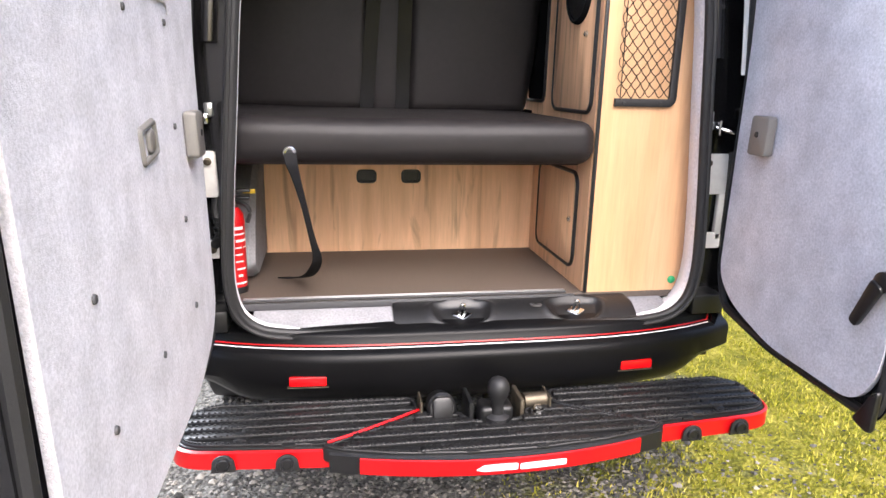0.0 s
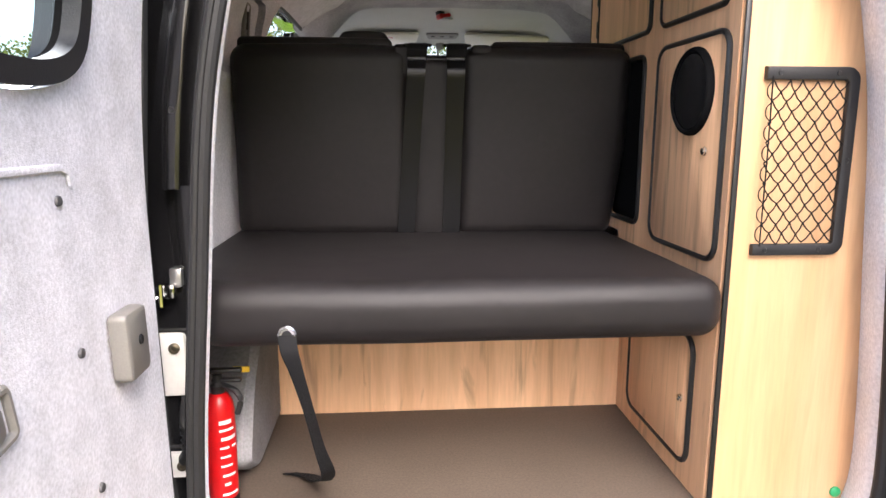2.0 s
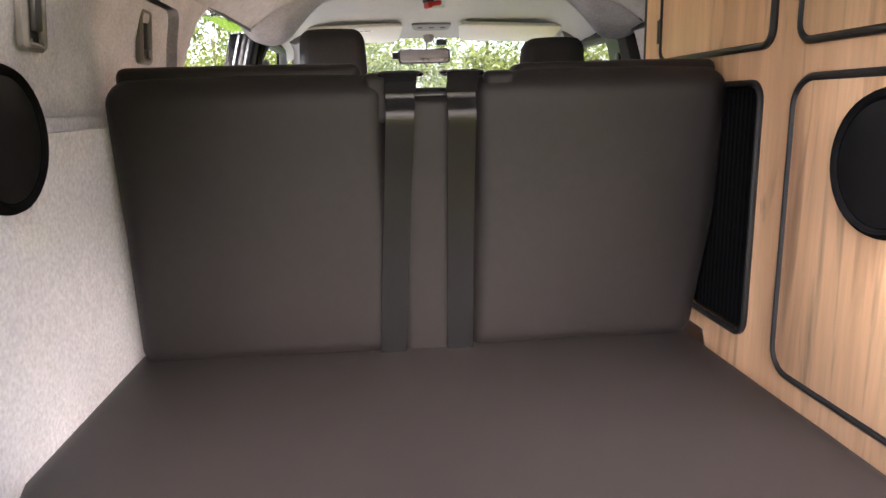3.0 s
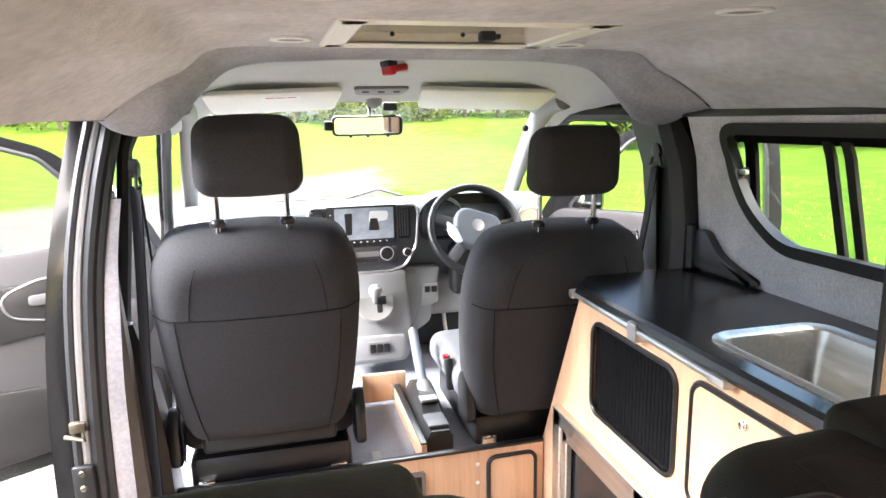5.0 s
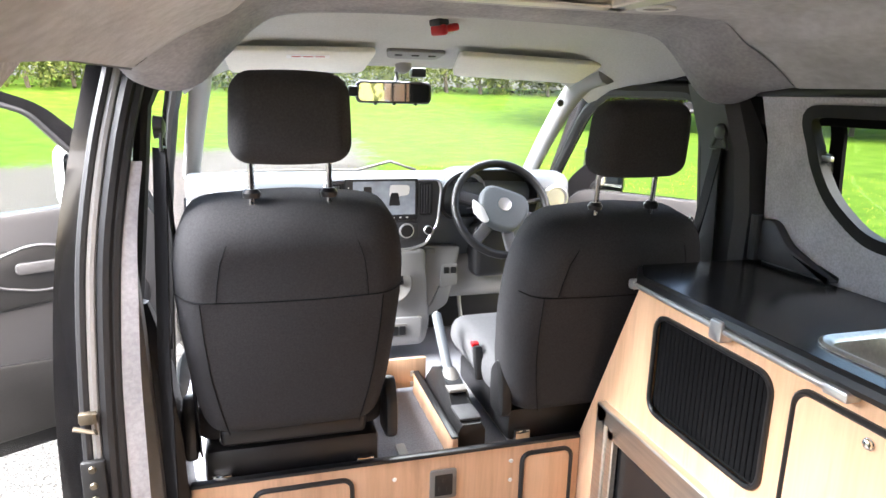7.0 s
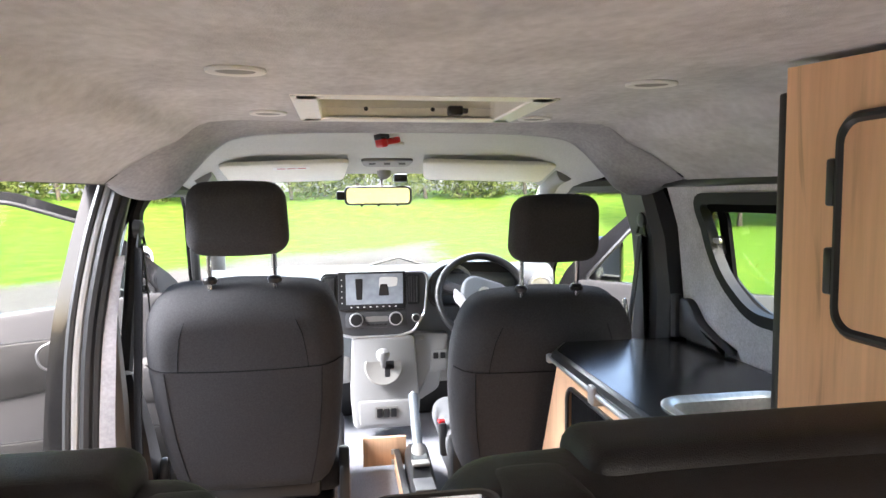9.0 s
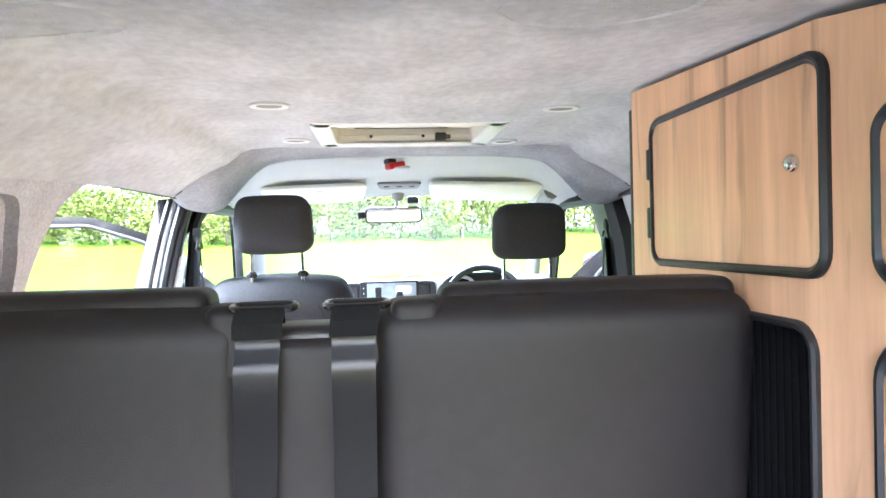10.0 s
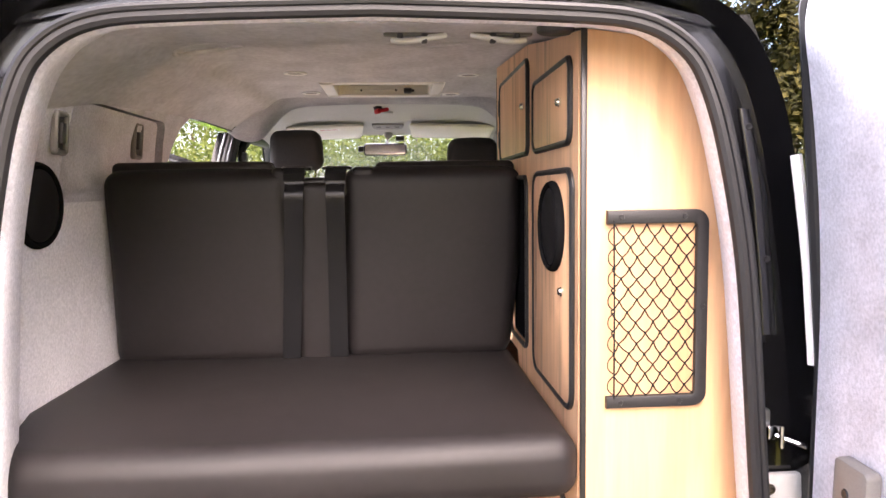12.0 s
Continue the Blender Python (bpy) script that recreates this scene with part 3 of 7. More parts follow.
# roof skin, bonnet and nose
bm = bmesh.new()
rows = []
for y, zt in ((-0.02, 1.80), (0.3, 1.845), (0.9, 1.905), (1.2, 1.93), (1.8, 1.93), (2.45, 1.875), (2.66, 1.825)):
    rows.append([Vector((x, y, zt - 0.06 * abs(x / 0.62) ** 3)) for x in [-0.62 + 1.24 * i / 16 for i in range(17)]])
rings(bm, rows, closed=False)
ex = bmesh.ops.extrude_face_region(bm, geom=bm.faces[:])
bmesh.ops.translate(bm, verts=[g for g in ex["geom"] if isinstance(g, bmesh.types.BMVert)], vec=(0, 0, 0.012))
part("roof", bm, PAINT, van, "gloss black roof skin")
bm = bmesh.new()
rows = []
for y, zt, wd in ((3.16, 1.36, 0.72), (3.5, 1.10, 0.76), (3.9, 0.99, 0.74), (4.05, 0.86, 0.70), (4.13, 0.55, 0.68), (4.08, 0.30, 0.66)):
    rows.append([Vector((wd * t, y - 0.12 * abs(t) ** 3, zt - 0.03 * t * t)) for t in [-1 + i / 6 for i in range(13)]])
rings(bm, rows, closed=False)
ex = bmesh.ops.extrude_face_region(bm, geom=bm.faces[:])
bmesh.ops.translate(bm, verts=[g for g in ex["geom"] if isinstance(g, bmesh.types.BMVert)], vec=(0, -0.012, -0.012))
part("bonnet", bm, PAINT, van, "gloss black bonnet and nose")
part("underbody", rbox(0, 2.0, 0.36, 1.36, 3.7, 0.22, 0.03), PLASTIC, van, "black underbody")

# wheels
for sx in (-1, 1):
    for yy in (0.62, 3.35):
        m = mat_uvw((sx * 0.72, yy, 0.30), (0, 1, 0), (0, 0, 1), (sx, 0, 0))
        wheel = part("wheel", lathe([(0.10, -0.09), (0.26, -0.09), (0.295, -0.07), (0.30, -0.03), (0.30, 0.05), (0.295, 0.08), (0.26, 0.10), (0.19, 0.085), (0.10, 0.07)], m, 36), RUBBER, van, "black tyre on a steel wheel")
        part("rim", lathe([(0.02, 0.06), (0.06, 0.075), (0.10, 0.06), (0.17, 0.055), (0.19, 0.09), (0.185, 0.095), (0.16, 0.065), (0.02, 0.066)], m, 30), ALU, wheel)

# tail lamps: tall strips on the rear corners
for s in (-1, 1):
    pts = spline([Vector((s * x, y, z)) for x, y, z in ((0.680, -0.092, 1.53), (0.692, -0.092, 1.45), (0.707, -0.092, 1.34), (0.722, -0.092, 1.18))], 6)
    part("tail_lamp", tube(pts, 0.010, 8, flat=0.8, up=(0, 1, 0)), WHITE_INK, van, "clear tall tail lamp strip")
for s in (-1, 1):
    plate_o = rounded([(s * 0.667, 0.842), (s * 0.757, 0.842), (s * 0.757, 0.960), (s * 0.672, 0.960)], 0.010, 3)
    hinge = part("door_hinge", prism(plate_o, 0.016, 0.004, face_y(0, -0.012, 0)), WHITE, van, "white painted door hinge plate")
    part("hinge_arm", rbox(s * 0.745, -0.020, 0.775, 0.022, 0.016, 0.140, 0.004), WHITE, hinge)
    part("hinge_foot", prism(rounded([(s * 0.668, 0.680), (s * 0.757, 0.680), (s * 0.757, 0.728), (s * 0.668, 0.728)], 0.008, 3), 0.016, 0.004, face_y(0, -0.012, 0)), WHITE, hinge)
    for zz in (0.934, 0.705):
        part("bolt", lathe([(0.0, 0), (0.010, 0), (0.010, 0.004), (0.006, 0.006), (0.005, 0.003), (0.0, 0.003)], face_y(s * 0.690, -0.028, zz), 12), BRASSY, hinge)
    strut = part("door_check", tube([(s * 0.680, -0.012, 1.045), (s * 0.700, -0.034, 1.034), (s * 0.740, -0.055, 1.022)], 0.006, 8), CHROME, van, "steel door check arm")
    part("check_joint", rbox(s * 0.696, -0.024, 1.040, 0.030, 0.022, 0.026, 0.004), CHROME, strut)
    part("check_bracket", rbox(s * 0.682, -0.014, 1.062, 0.022, 0.016, 0.034, 0.004), ALU, strut)
    part("check_pin", tube([(s * 0.703, -0.040, 1.055), (s * 0.703, -0.040, 1.015)], 0.005, 8), CHROME, strut)
    boot = part("cable_boot", tube(spline([Vector((s * 0.676, -0.012, 0.835)), Vector((s * 0.672, -0.045, 0.80)), Vector((s * 0.662, -0.055, 0.76)), Vector((s * 0.684, -0.030, 0.718))], 6), 0.013, 8), RUBBER, van, "black corrugated cable boot")
    for k in range(5):
        part("boot_rib", tube([(s * (0.664 + 0.0155 * math.cos(a)), -0.053 + 0.0155 * math.sin(a), 0.744 + 0.013 * k) for a in [2 * math.pi * q / 14 for q in range(14)]], 0.0025, 6, True), RUBBER, boot)
    gut = part("rain_gutter", prism([(s * x, z) for x, z in ((0.656, 1.222), (0.687, 1.222), (0.676, 1.380), (0.662, 1.462), (0.625, 1.610), (0.604, 1.610), (0.632, 1.462), (0.646, 1.340))][::s], 0.010, 0.004, face_y(0, -0.040, 0)), PAINT, van, "glossy black jamb cover")
    for zz in (1.355, 1.58):
        part("jamb_screw", lathe([(0.0, 0), (0.006, 0), (0.005, 0.003), (0.0, 0.002)], face_y(s * (0.660 if zz < 1.5 else 0.622), -0.050, zz), 10), TRIM, gut)

# ---------------------------------------------------------------- bumper, sill and step
def bumper_y(x):
    return 0.115 * abs(x / 0.78) ** 3.5


bm = bmesh.new()
sec = [(-0.075, 0.505), (-0.10, 0.50), (-0.132, 0.495), (-0.139, 0.486), (-0.141, 0.469), (-0.149, 0.462), (-0.170, 0.456), (-0.181, 0.447), (-0.185, 0.432), (-0.184, 0.385), (-0.177, 0.35), (-0.160, 0.325), (-0.13, 0.30), (-0.05, 0.295)]
rows = []
for i in range(49):
    x = -0.805 + 1.61 * i / 48
    k = 1 - max(0, abs(x) - 0.70) * 0.6
    rows.append([Vector((x, y + bumper_y(x), 0.40 + (z - 0.40 + (0.045 if z < 0.36 and abs(x) > 0.62 else 0) * min(1, (abs(x) - 0.62) / 0.1)) * k)) for y, z in sec])
rings(bm, rows, closed=False)
part("bumper", bm, BUMPER, van, "black rear bumper", 50)
for dy, dz, mat in ((-0.1455, 0.0660, RED), (-0.1525, 0.0600, WHITE_INK)):
    pts = [Vector((x, dy + bumper_y(x), 0.40 + dz * (1 - max(0, abs(x) - 0.70) * 0.6))) for x in [-0.73 + 1.46 * i / 32 for i in range(33)]]
    if mat is RED:
        pts += [Vector((0.742, -0.13 + bumper_y(0.742), 0.492))]
    part("stripe", tube(pts, 0.0028, 6, flat=0.7), mat, van, "red pinstripe" if mat is RED else "white pinstripe")
for s in (-1, 1):
    cx = s * 0.4535
    refl = part("reflector", prism(rr(0.096, 0.026, 0.004), 0.012, 0.003, mat_uvw((cx, -0.178 + bumper_y(cx), 0.384), (1, s * 0.06, 0), (0, 0.02, 1), (0, -1, 0))), RED_LENS, van, "red bumper reflector")
    part("reflector_rim", prism(rr(0.106, 0.003, 0.001), 0.012, 0.002, mat_uvw((cx, -0.176 + bumper_y(cx), 0.367), (1, s * 0.06, 0), (0, 0.02, 1), (0, -1, 0))), BRASSY, refl)
    part("frame_plug", lathe([(0.0, 0), (0.018, 0), (0.018, 0.004), (0.014, 0.006), (0.011, 0.004), (0.0, 0.004)], face_y(s * 0.690, -0.083, 0.53), 18), RUBBER, van)
    part("frame_corner", rbox(s * 0.705, -0.045, 0.525, 0.10, 0.09, 0.06, 0.008), PLASTIC, van)

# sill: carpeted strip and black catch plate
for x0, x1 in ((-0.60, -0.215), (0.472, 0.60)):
    # darker carpet colour tones down the light on the upward face
    part("shaded_sill_carpet", prism(rounded([(x0, -0.085), (x1, -0.085), (x1, 0.008), (x0, 0.008)], 0.012), 0.022, 0.008, mat_uvw((0, 0, 0.505), (1, 0, 0), (0, 1, 0.30), (0, 0, 1))), CARPET_SHADED, van, "light grey carpeted sill")
bm = bmesh.new()
nx2, ny2 = 120, 24
g = []
for j in range(ny2 + 1):
    row = []
    v = j / ny2
    for i in range(nx2 + 1):
        x = -0.222 + 0.705 * i / nx2
        e = min(i, nx2 - i) / 3
        w = 0.5 if e >= 1 else 0.5 * math.sqrt(max(0.0, 1 - (1 - e) ** 2)) * 0.3 + 0.35
        y = -0.055 + (v - 0.5) * 0.116 * (w / 0.5)
        z = 0.514 + 0.024 * (y + 0.05) / 0.05 + 0.012 * math.sin(math.pi * v)
        for cx, cw in ((-0.03, 0.085), (0.305, 0.085)):
            d = ((abs(x - cx) / (cw * (0.80 + 0.22 * min(1, max(0, (y + 0.11) / 0.09))))) ** 3 + (abs(y + 0.058) / 0.037) ** 3) ** (1 / 3)
            z += 0.005 * math.exp(-((d - 1.12) / 0.12) ** 2) - 0.013 / (1 + math.exp((d - 0.88) * 16))
        row.append(bm.verts.new((x, y, z)))
    g.append(row)
for j in range(ny2):
    for i in range(nx2):
        bm.faces.new((g[j][i], g[j][i + 1], g[j + 1][i + 1], g[j + 1][i]))
ex = bmesh.ops.extrude_face_region(bm, geom=bm.faces[:])
bmesh.ops.translate(bm, verts=[q for q in ex["geom"] if isinstance(q, bmesh.types.BMVert)], vec=(0, 0, -0.02))
plate = part("catch_plate", bm, PLASTIC, van, "black moulded door catch plate on the sill", 60)
for cx in (-0.03, 0.305):
    base = rounded([(-0.030, 0), (0, -0.020), (0.030, 0), (0, 0.020)], 0.006, 3)
    part("striker_base", prism(base, 0.006, 0.002, mat_uvw((cx, -0.060, 0.5075), (1, 0, 0), (0, 1, 0.45), (0, -0.45, 1))), CHROME, plate)
    part("striker", tube(spline([Vector((cx - 0.007, -0.060, 0.508)), Vector((cx - 0.006, -0.068, 0.536)), Vector((cx, -0.070, 0.545)), Vector((cx + 0.006, -0.068, 0.536)), Vector((cx + 0.007, -0.060, 0.508))], 4), 0.0042, 8, up=(0, 1, 0)), CHROME, plate, "chromed striker")
part("plug", lathe([(0.0, 0), (0.017, 0), (0.016, 0.004), (0.010, 0.003), (0.0, 0.001)], face_z(0.19, -0.045, 0.527), 18), PLASTIC_GREY, plate)
for cx in (-0.205, 0.44):
    part("clip", lathe([(0.0, 0), (0.007, 0), (0.006, 0.003), (0.0, 0.003)], face_z(cx, -0.05, 0.521), 12), RUBBER, plate)
part("floor_edge", prism(rr(0.925, 0.022, 0.003), 0.006, 0.002, face_z(-0.167, 0.008, FLOOR + 0.002)), PLASTIC_GREY, floor, "ribbed aluminium edging strip")
part("edge_nosing", rbox(-0.155, -0.005, 0.535, 0.95, 0.010, 0.020, 0.003), PLASTIC_GREY, floor, "dark edging strip")
for k in range(3):
    part("edge_rib", rbox(-0.167, 0.002 + 0.006 * k, FLOOR + 0.0085, 0.92, 0.002, 0.002, 0.0006), ALU, floor)

# towing step
STEP_Z = 0.335
step = thing("towing_step", (0, -0.36, 0.28), "black ribbed towing step with red front bands", "step")
wing = rounded([(0.180, -0.190), (0.69, -0.168), (0.752, -0.215), (0.748, -0.335), (0.71, -0.368), (0.40, -0.400), (0.168, -0.268)], 0.03)
centre = rounded([(-0.168, -0.278), (-0.075, -0.290), (-0.055, -0.335), (0.070, -0.335), (0.09, -0.290), (0.168, -0.278), (0.425, -0.403), (0.385, -0.436), (0.25, -0.466), (0.09, -0.483), (-0.09, -0.483), (-0.25, -0.466), (-0.385, -0.432), (-0.425, -0.403)], 0.02)


def clip_span(poly, y):
    """The x range of a polygon at y."""
    xs = []
    n = len(poly)
    for i in range(n):
        (ax, ay), (bx, by) = poly[i - 1], poly[i]
        if (ay - y) * (by - y) < 0:
            xs.append(ax + (bx - ax) * (y - ay) / (by - ay))
    xs.sort()
    return xs


for outline, zt, name in ((wing, STEP_Z - 0.004, "wing"), ([(-x, y) for x, y in wing][::-1], STEP_Z - 0.004, "wing"), (centre, STEP_Z, "centre_plate")):
    plate2 = part(name, prism(outline, 0.034, 0.005, face_z(0, 0, zt - 0.034)), TREAD, step, "black plastic tread")
    part("tread_rim", frame_ring(inset(outline, 0.004), 0.010, 0.006, 0.002, face_z(0, 0, zt)), TREAD, plate2)
    def teeth(points, z):
        """Small grip studs along a line."""
        bmt = bmesh.new()
        for x, y_ in points:
            rbox(x, y_, z, 0.0058, 0.0036, 0.0044, 0, bm=bmt)
        if bmt.verts:
            part("grip_teeth", bmt, RUBBER, plate2)
        else:
            bmt.free()

    ring = inset(outline, 0.010)
    edge_pts = []
    for (ax, ay), (bx, by) in zip(ring, ring[1:] + ring[:1]):
        n_ = max(1, round(math.hypot(bx - ax, by - ay) / 0.0135))
        edge_pts += [(ax + (bx - ax) * k / n_, ay + (by - ay) * k / n_) for k in range(n_)]
    teeth(edge_pts, zt + 0.007)
    ys = [p[1] for p in outline]
    y = min(ys) + 0.026
    while y < max(ys) - 0.015:
        xs = clip_span(inset(outline, 0.014), y)
        for a, b in zip(xs[::2], xs[1::2]):
            if b - a > 0.05:
                part("tread_rib", rbox((a + b) / 2, y, zt + 0.005, b - a - 0.004, 0.021, 0.012, 0.004, 3), TREAD, plate2)
                row = [a + 0.014 + 0.0135 * k for k in range(int((b - a - 0.02) / 0.0135))]
                teeth([(x, y + dy) for x in row for dy in (-0.0075, 0.0075)], zt + 0.0115)
                for x in (a + (b - a) * 0.3, a + (b - a) * 0.7):
                    part("rib_lug", rbox(x, y - 0.016, zt + 0.003, 0.030, 0.016, 0.008, 0.003, 2), TREAD, plate2)
        y += 0.0375
# red bands: along the front of the centre plate and of the wings
def band(points, height, z, depth=0.008):
    bm = bmesh.new()
    loops = []
    for i, (x, y) in enumerate(points):
        a, b = Vector(points[max(i - 1, 0)]), Vector(points[min(i + 1, len(points) - 1)])
        t = (b - a).normalized()
        q = Vector((t.y, -t.x))
        if q.y > 0:
            q = -q
        h = height
        loops.append([Vector((x, y, z)), Vector((x + q.x * depth, y + q.y * depth, z + 0.003)), Vector((x + q.x * depth, y + q.y * depth, z + h - 0.003)), Vector((x, y, z + h))])
    rings(bm, loops)
    return bm


arc = [(x, -0.487 + 0.060 * (x / 0.40) ** 2) for x in [-0.40 + 0.80 * k / 24 for k in range(25)]]
part("band_back", band(arc, 0.050, STEP_Z - 0.052, 0.006), PLASTIC, step)
part("red_band", band([(x, y - 0.004) for x, y in arc[2:-2]], 0.042, STEP_Z - 0.048, 0.006), RED, step, "glossy red front band")
for s in (-1, 1):
    pts = [(0.395, -0.405), (0.45, -0.400), (0.55, -0.391), (0.65, -0.381), (0.705, -0.371), (0.738, -0.350), (0.753, -0.315), (0.758, -0.255)]
    p2 = spline([Vector((x, y, 0)) for x, y in pts], 5)
    wband = part("red_band", band([(s * p.x, p.y + 0.002) for p in p2], 0.046, STEP_Z - 0.054, 0.007), RED, step, "glossy red wing band")
    for cx in (0.495, 0.635):
        yy = -0.409 + 0.10 * (cx - 0.495)
        arch = [(-0.027, -0.020), (0.027, -0.020), (0.025, 0.0)] + [(0.025 * math.cos(radians(15 * k)), 0.022 * math.sin(radians(15 * k))) for k in range(1, 12)] + [(-0.025, 0.0)]
        part("bung_plate", prism(arch, 0.006, 0.002, face_y(s * cx, yy, STEP_Z - 0.031)), RUBBER, wband)
        part("bung", lathe([(0.0, 0.005), (0.010, 0.005), (0.011, 0.008), (0.0145, 0.008), (0.016, 0.006), (0.016, 0.0), (0.0, 0.0)], face_y(s * cx, yy - 0.006, STEP_Z - 0.031), 24), PLASTIC, wband, "round black rubber bung")
# lettering, one word plain, the maker's word as a bar
def lettering(text, size, m, mat, parent, name="lettering"):
    cu = bpy.data.curves.new("tmp_text", "FONT")
    cu.body, cu.size, cu.extrude, cu.align_x, cu.align_y = text, size, 0.0006, "CENTER", "CENTER"
    ob = bpy.data.objects.new("tmp_text", cu)
    scene.collection.objects.link(ob)
    dg = bpy.context.evaluated_depsgraph_get()
    me = bpy.data.meshes.new_from_object(ob.evaluated_get(dg))
    bpy.data.objects.remove(ob)
    bm = bmesh.new()
    bm.from_mesh(me)
    bpy.data.meshes.remove(me)
    bmesh.ops.transform(bm, matrix=m, verts=bm.verts[:])
    return part(name, bm, mat, parent)


part("logo_bar", prism(rounded([(-0.050, -0.003), (-0.030, 0.008), (0.048, 0.008), (0.048, -0.008), (-0.030, -0.008)], 0.004, 3), 0.0015, 0, face_y(-0.030, -0.4975, STEP_Z - 0.027)), WHITE_INK, step, "plain white maker's mark")
part("logo_bar", prism(rr(0.112, 0.015, 0.004), 0.0015, 0, mat_uvw((0.078, -0.4965, STEP_Z - 0.027), (1, 0.06, 0), (0, 0, 1), (0, -1, 0))), WHITE_INK, step)
pts = [(-0.405, -0.400), (-0.33, -0.362), (-0.24, -0.311), (-0.175, -0.272)]
part("seam_band", band([(x, y - 0.004) for x, y in pts], 0.008, STEP_Z + 0.005, 0.004), RED, step, "thin red edge between wing and centre plate")
part("carrier_beam", rbox(0, -0.27, 0.28, 1.1, 0.05, 0.05, 0.006), PLASTIC, step)
part("carrier_neck", rbox(0, -0.33, 0.285, 0.08, 0.20, 0.04, 0.006), PLASTIC, step)

# tow ball with its neck, socket and brackets
tow = thing("tow_bar", (0, -0.33, 0.28), "black tow bar with a capped ball in front of the bumper", "tow bar")
ball_m = face_z(0.006, -0.345, 0.0)
part("ball", lathe([(0.0, 0.335), (0.030, 0.335), (0.030, 0.352), (0.016, 0.360), (0.014, 0.385), (0.020, 0.398), (0.026, 0.412), (0.0275, 0.424), (0.026, 0.436), (0.020, 0.447), (0.010, 0.453), (0.0, 0.454)], ball_m, 24), RUBBER, tow, "ball under a black rubber cap")
part("neck_block", rbox(0.006, -0.32, 0.345, 0.085, 0.06, 0.06, 0.012, 3), PLASTIC, tow)
part("side_plate", rbox(-0.055, -0.285, 0.335, 0.012, 0.09, 0.09, 0.004), PLASTIC, tow)
part("side_plate", rbox(0.075, -0.285, 0.335, 0.012, 0.09, 0.09, 0.004), BRASSY, tow, "zinc plated bracket")
part("side_plate", rbox(0.155, -0.275, 0.335, 0.006, 0.07, 0.075, 0.003), BRASSY, tow, "zinc plated bracket")
part("bracket_tube", tube([(0.09, -0.285, 0.355), (0.15, -0.28, 0.355)], 0.020, 14), BRASSY, tow, "zinc plated tube")
part("bolt_head", lathe([(0.0, 0), (0.014, 0), (0.014, 0.012), (0.0, 0.014)], face_y(0.12, -0.31, 0.345), 6), CHROME, tow)
sock = part("plug_socket", lathe([(0.0, 0.0), (0.034, 0.0), (0.036, 0.03), (0.036, 0.05), (0.030, 0.056), (0.0, 0.056)], mat_uvw((-0.125, -0.255, 0.345), (1, 0, 0), (0, 0.3, 1), (0, -1, 0.3)), 24), PLASTIC, tow, "black trailer socket with a hinged lid")
part("socket_lid", prism(rr(0.05, 0.055, 0.014), 0.012, 0.004, mat_uvw((-0.125, -0.312, 0.362), (1, 0, 0), (0, 0.3, 1), (0, -1, 0.3))), PLASTIC, sock)
part("socket_bracket", rbox(-0.175, -0.27, 0.335, 0.006, 0.06, 0.08, 0.002), BRASSY, tow)


# ---------------------------------------------------------------- rear doors
def curve(v):
    """How far a door leans in over its waist."""
    return 0.18 * max(0.0, v - 1.1) ** 2


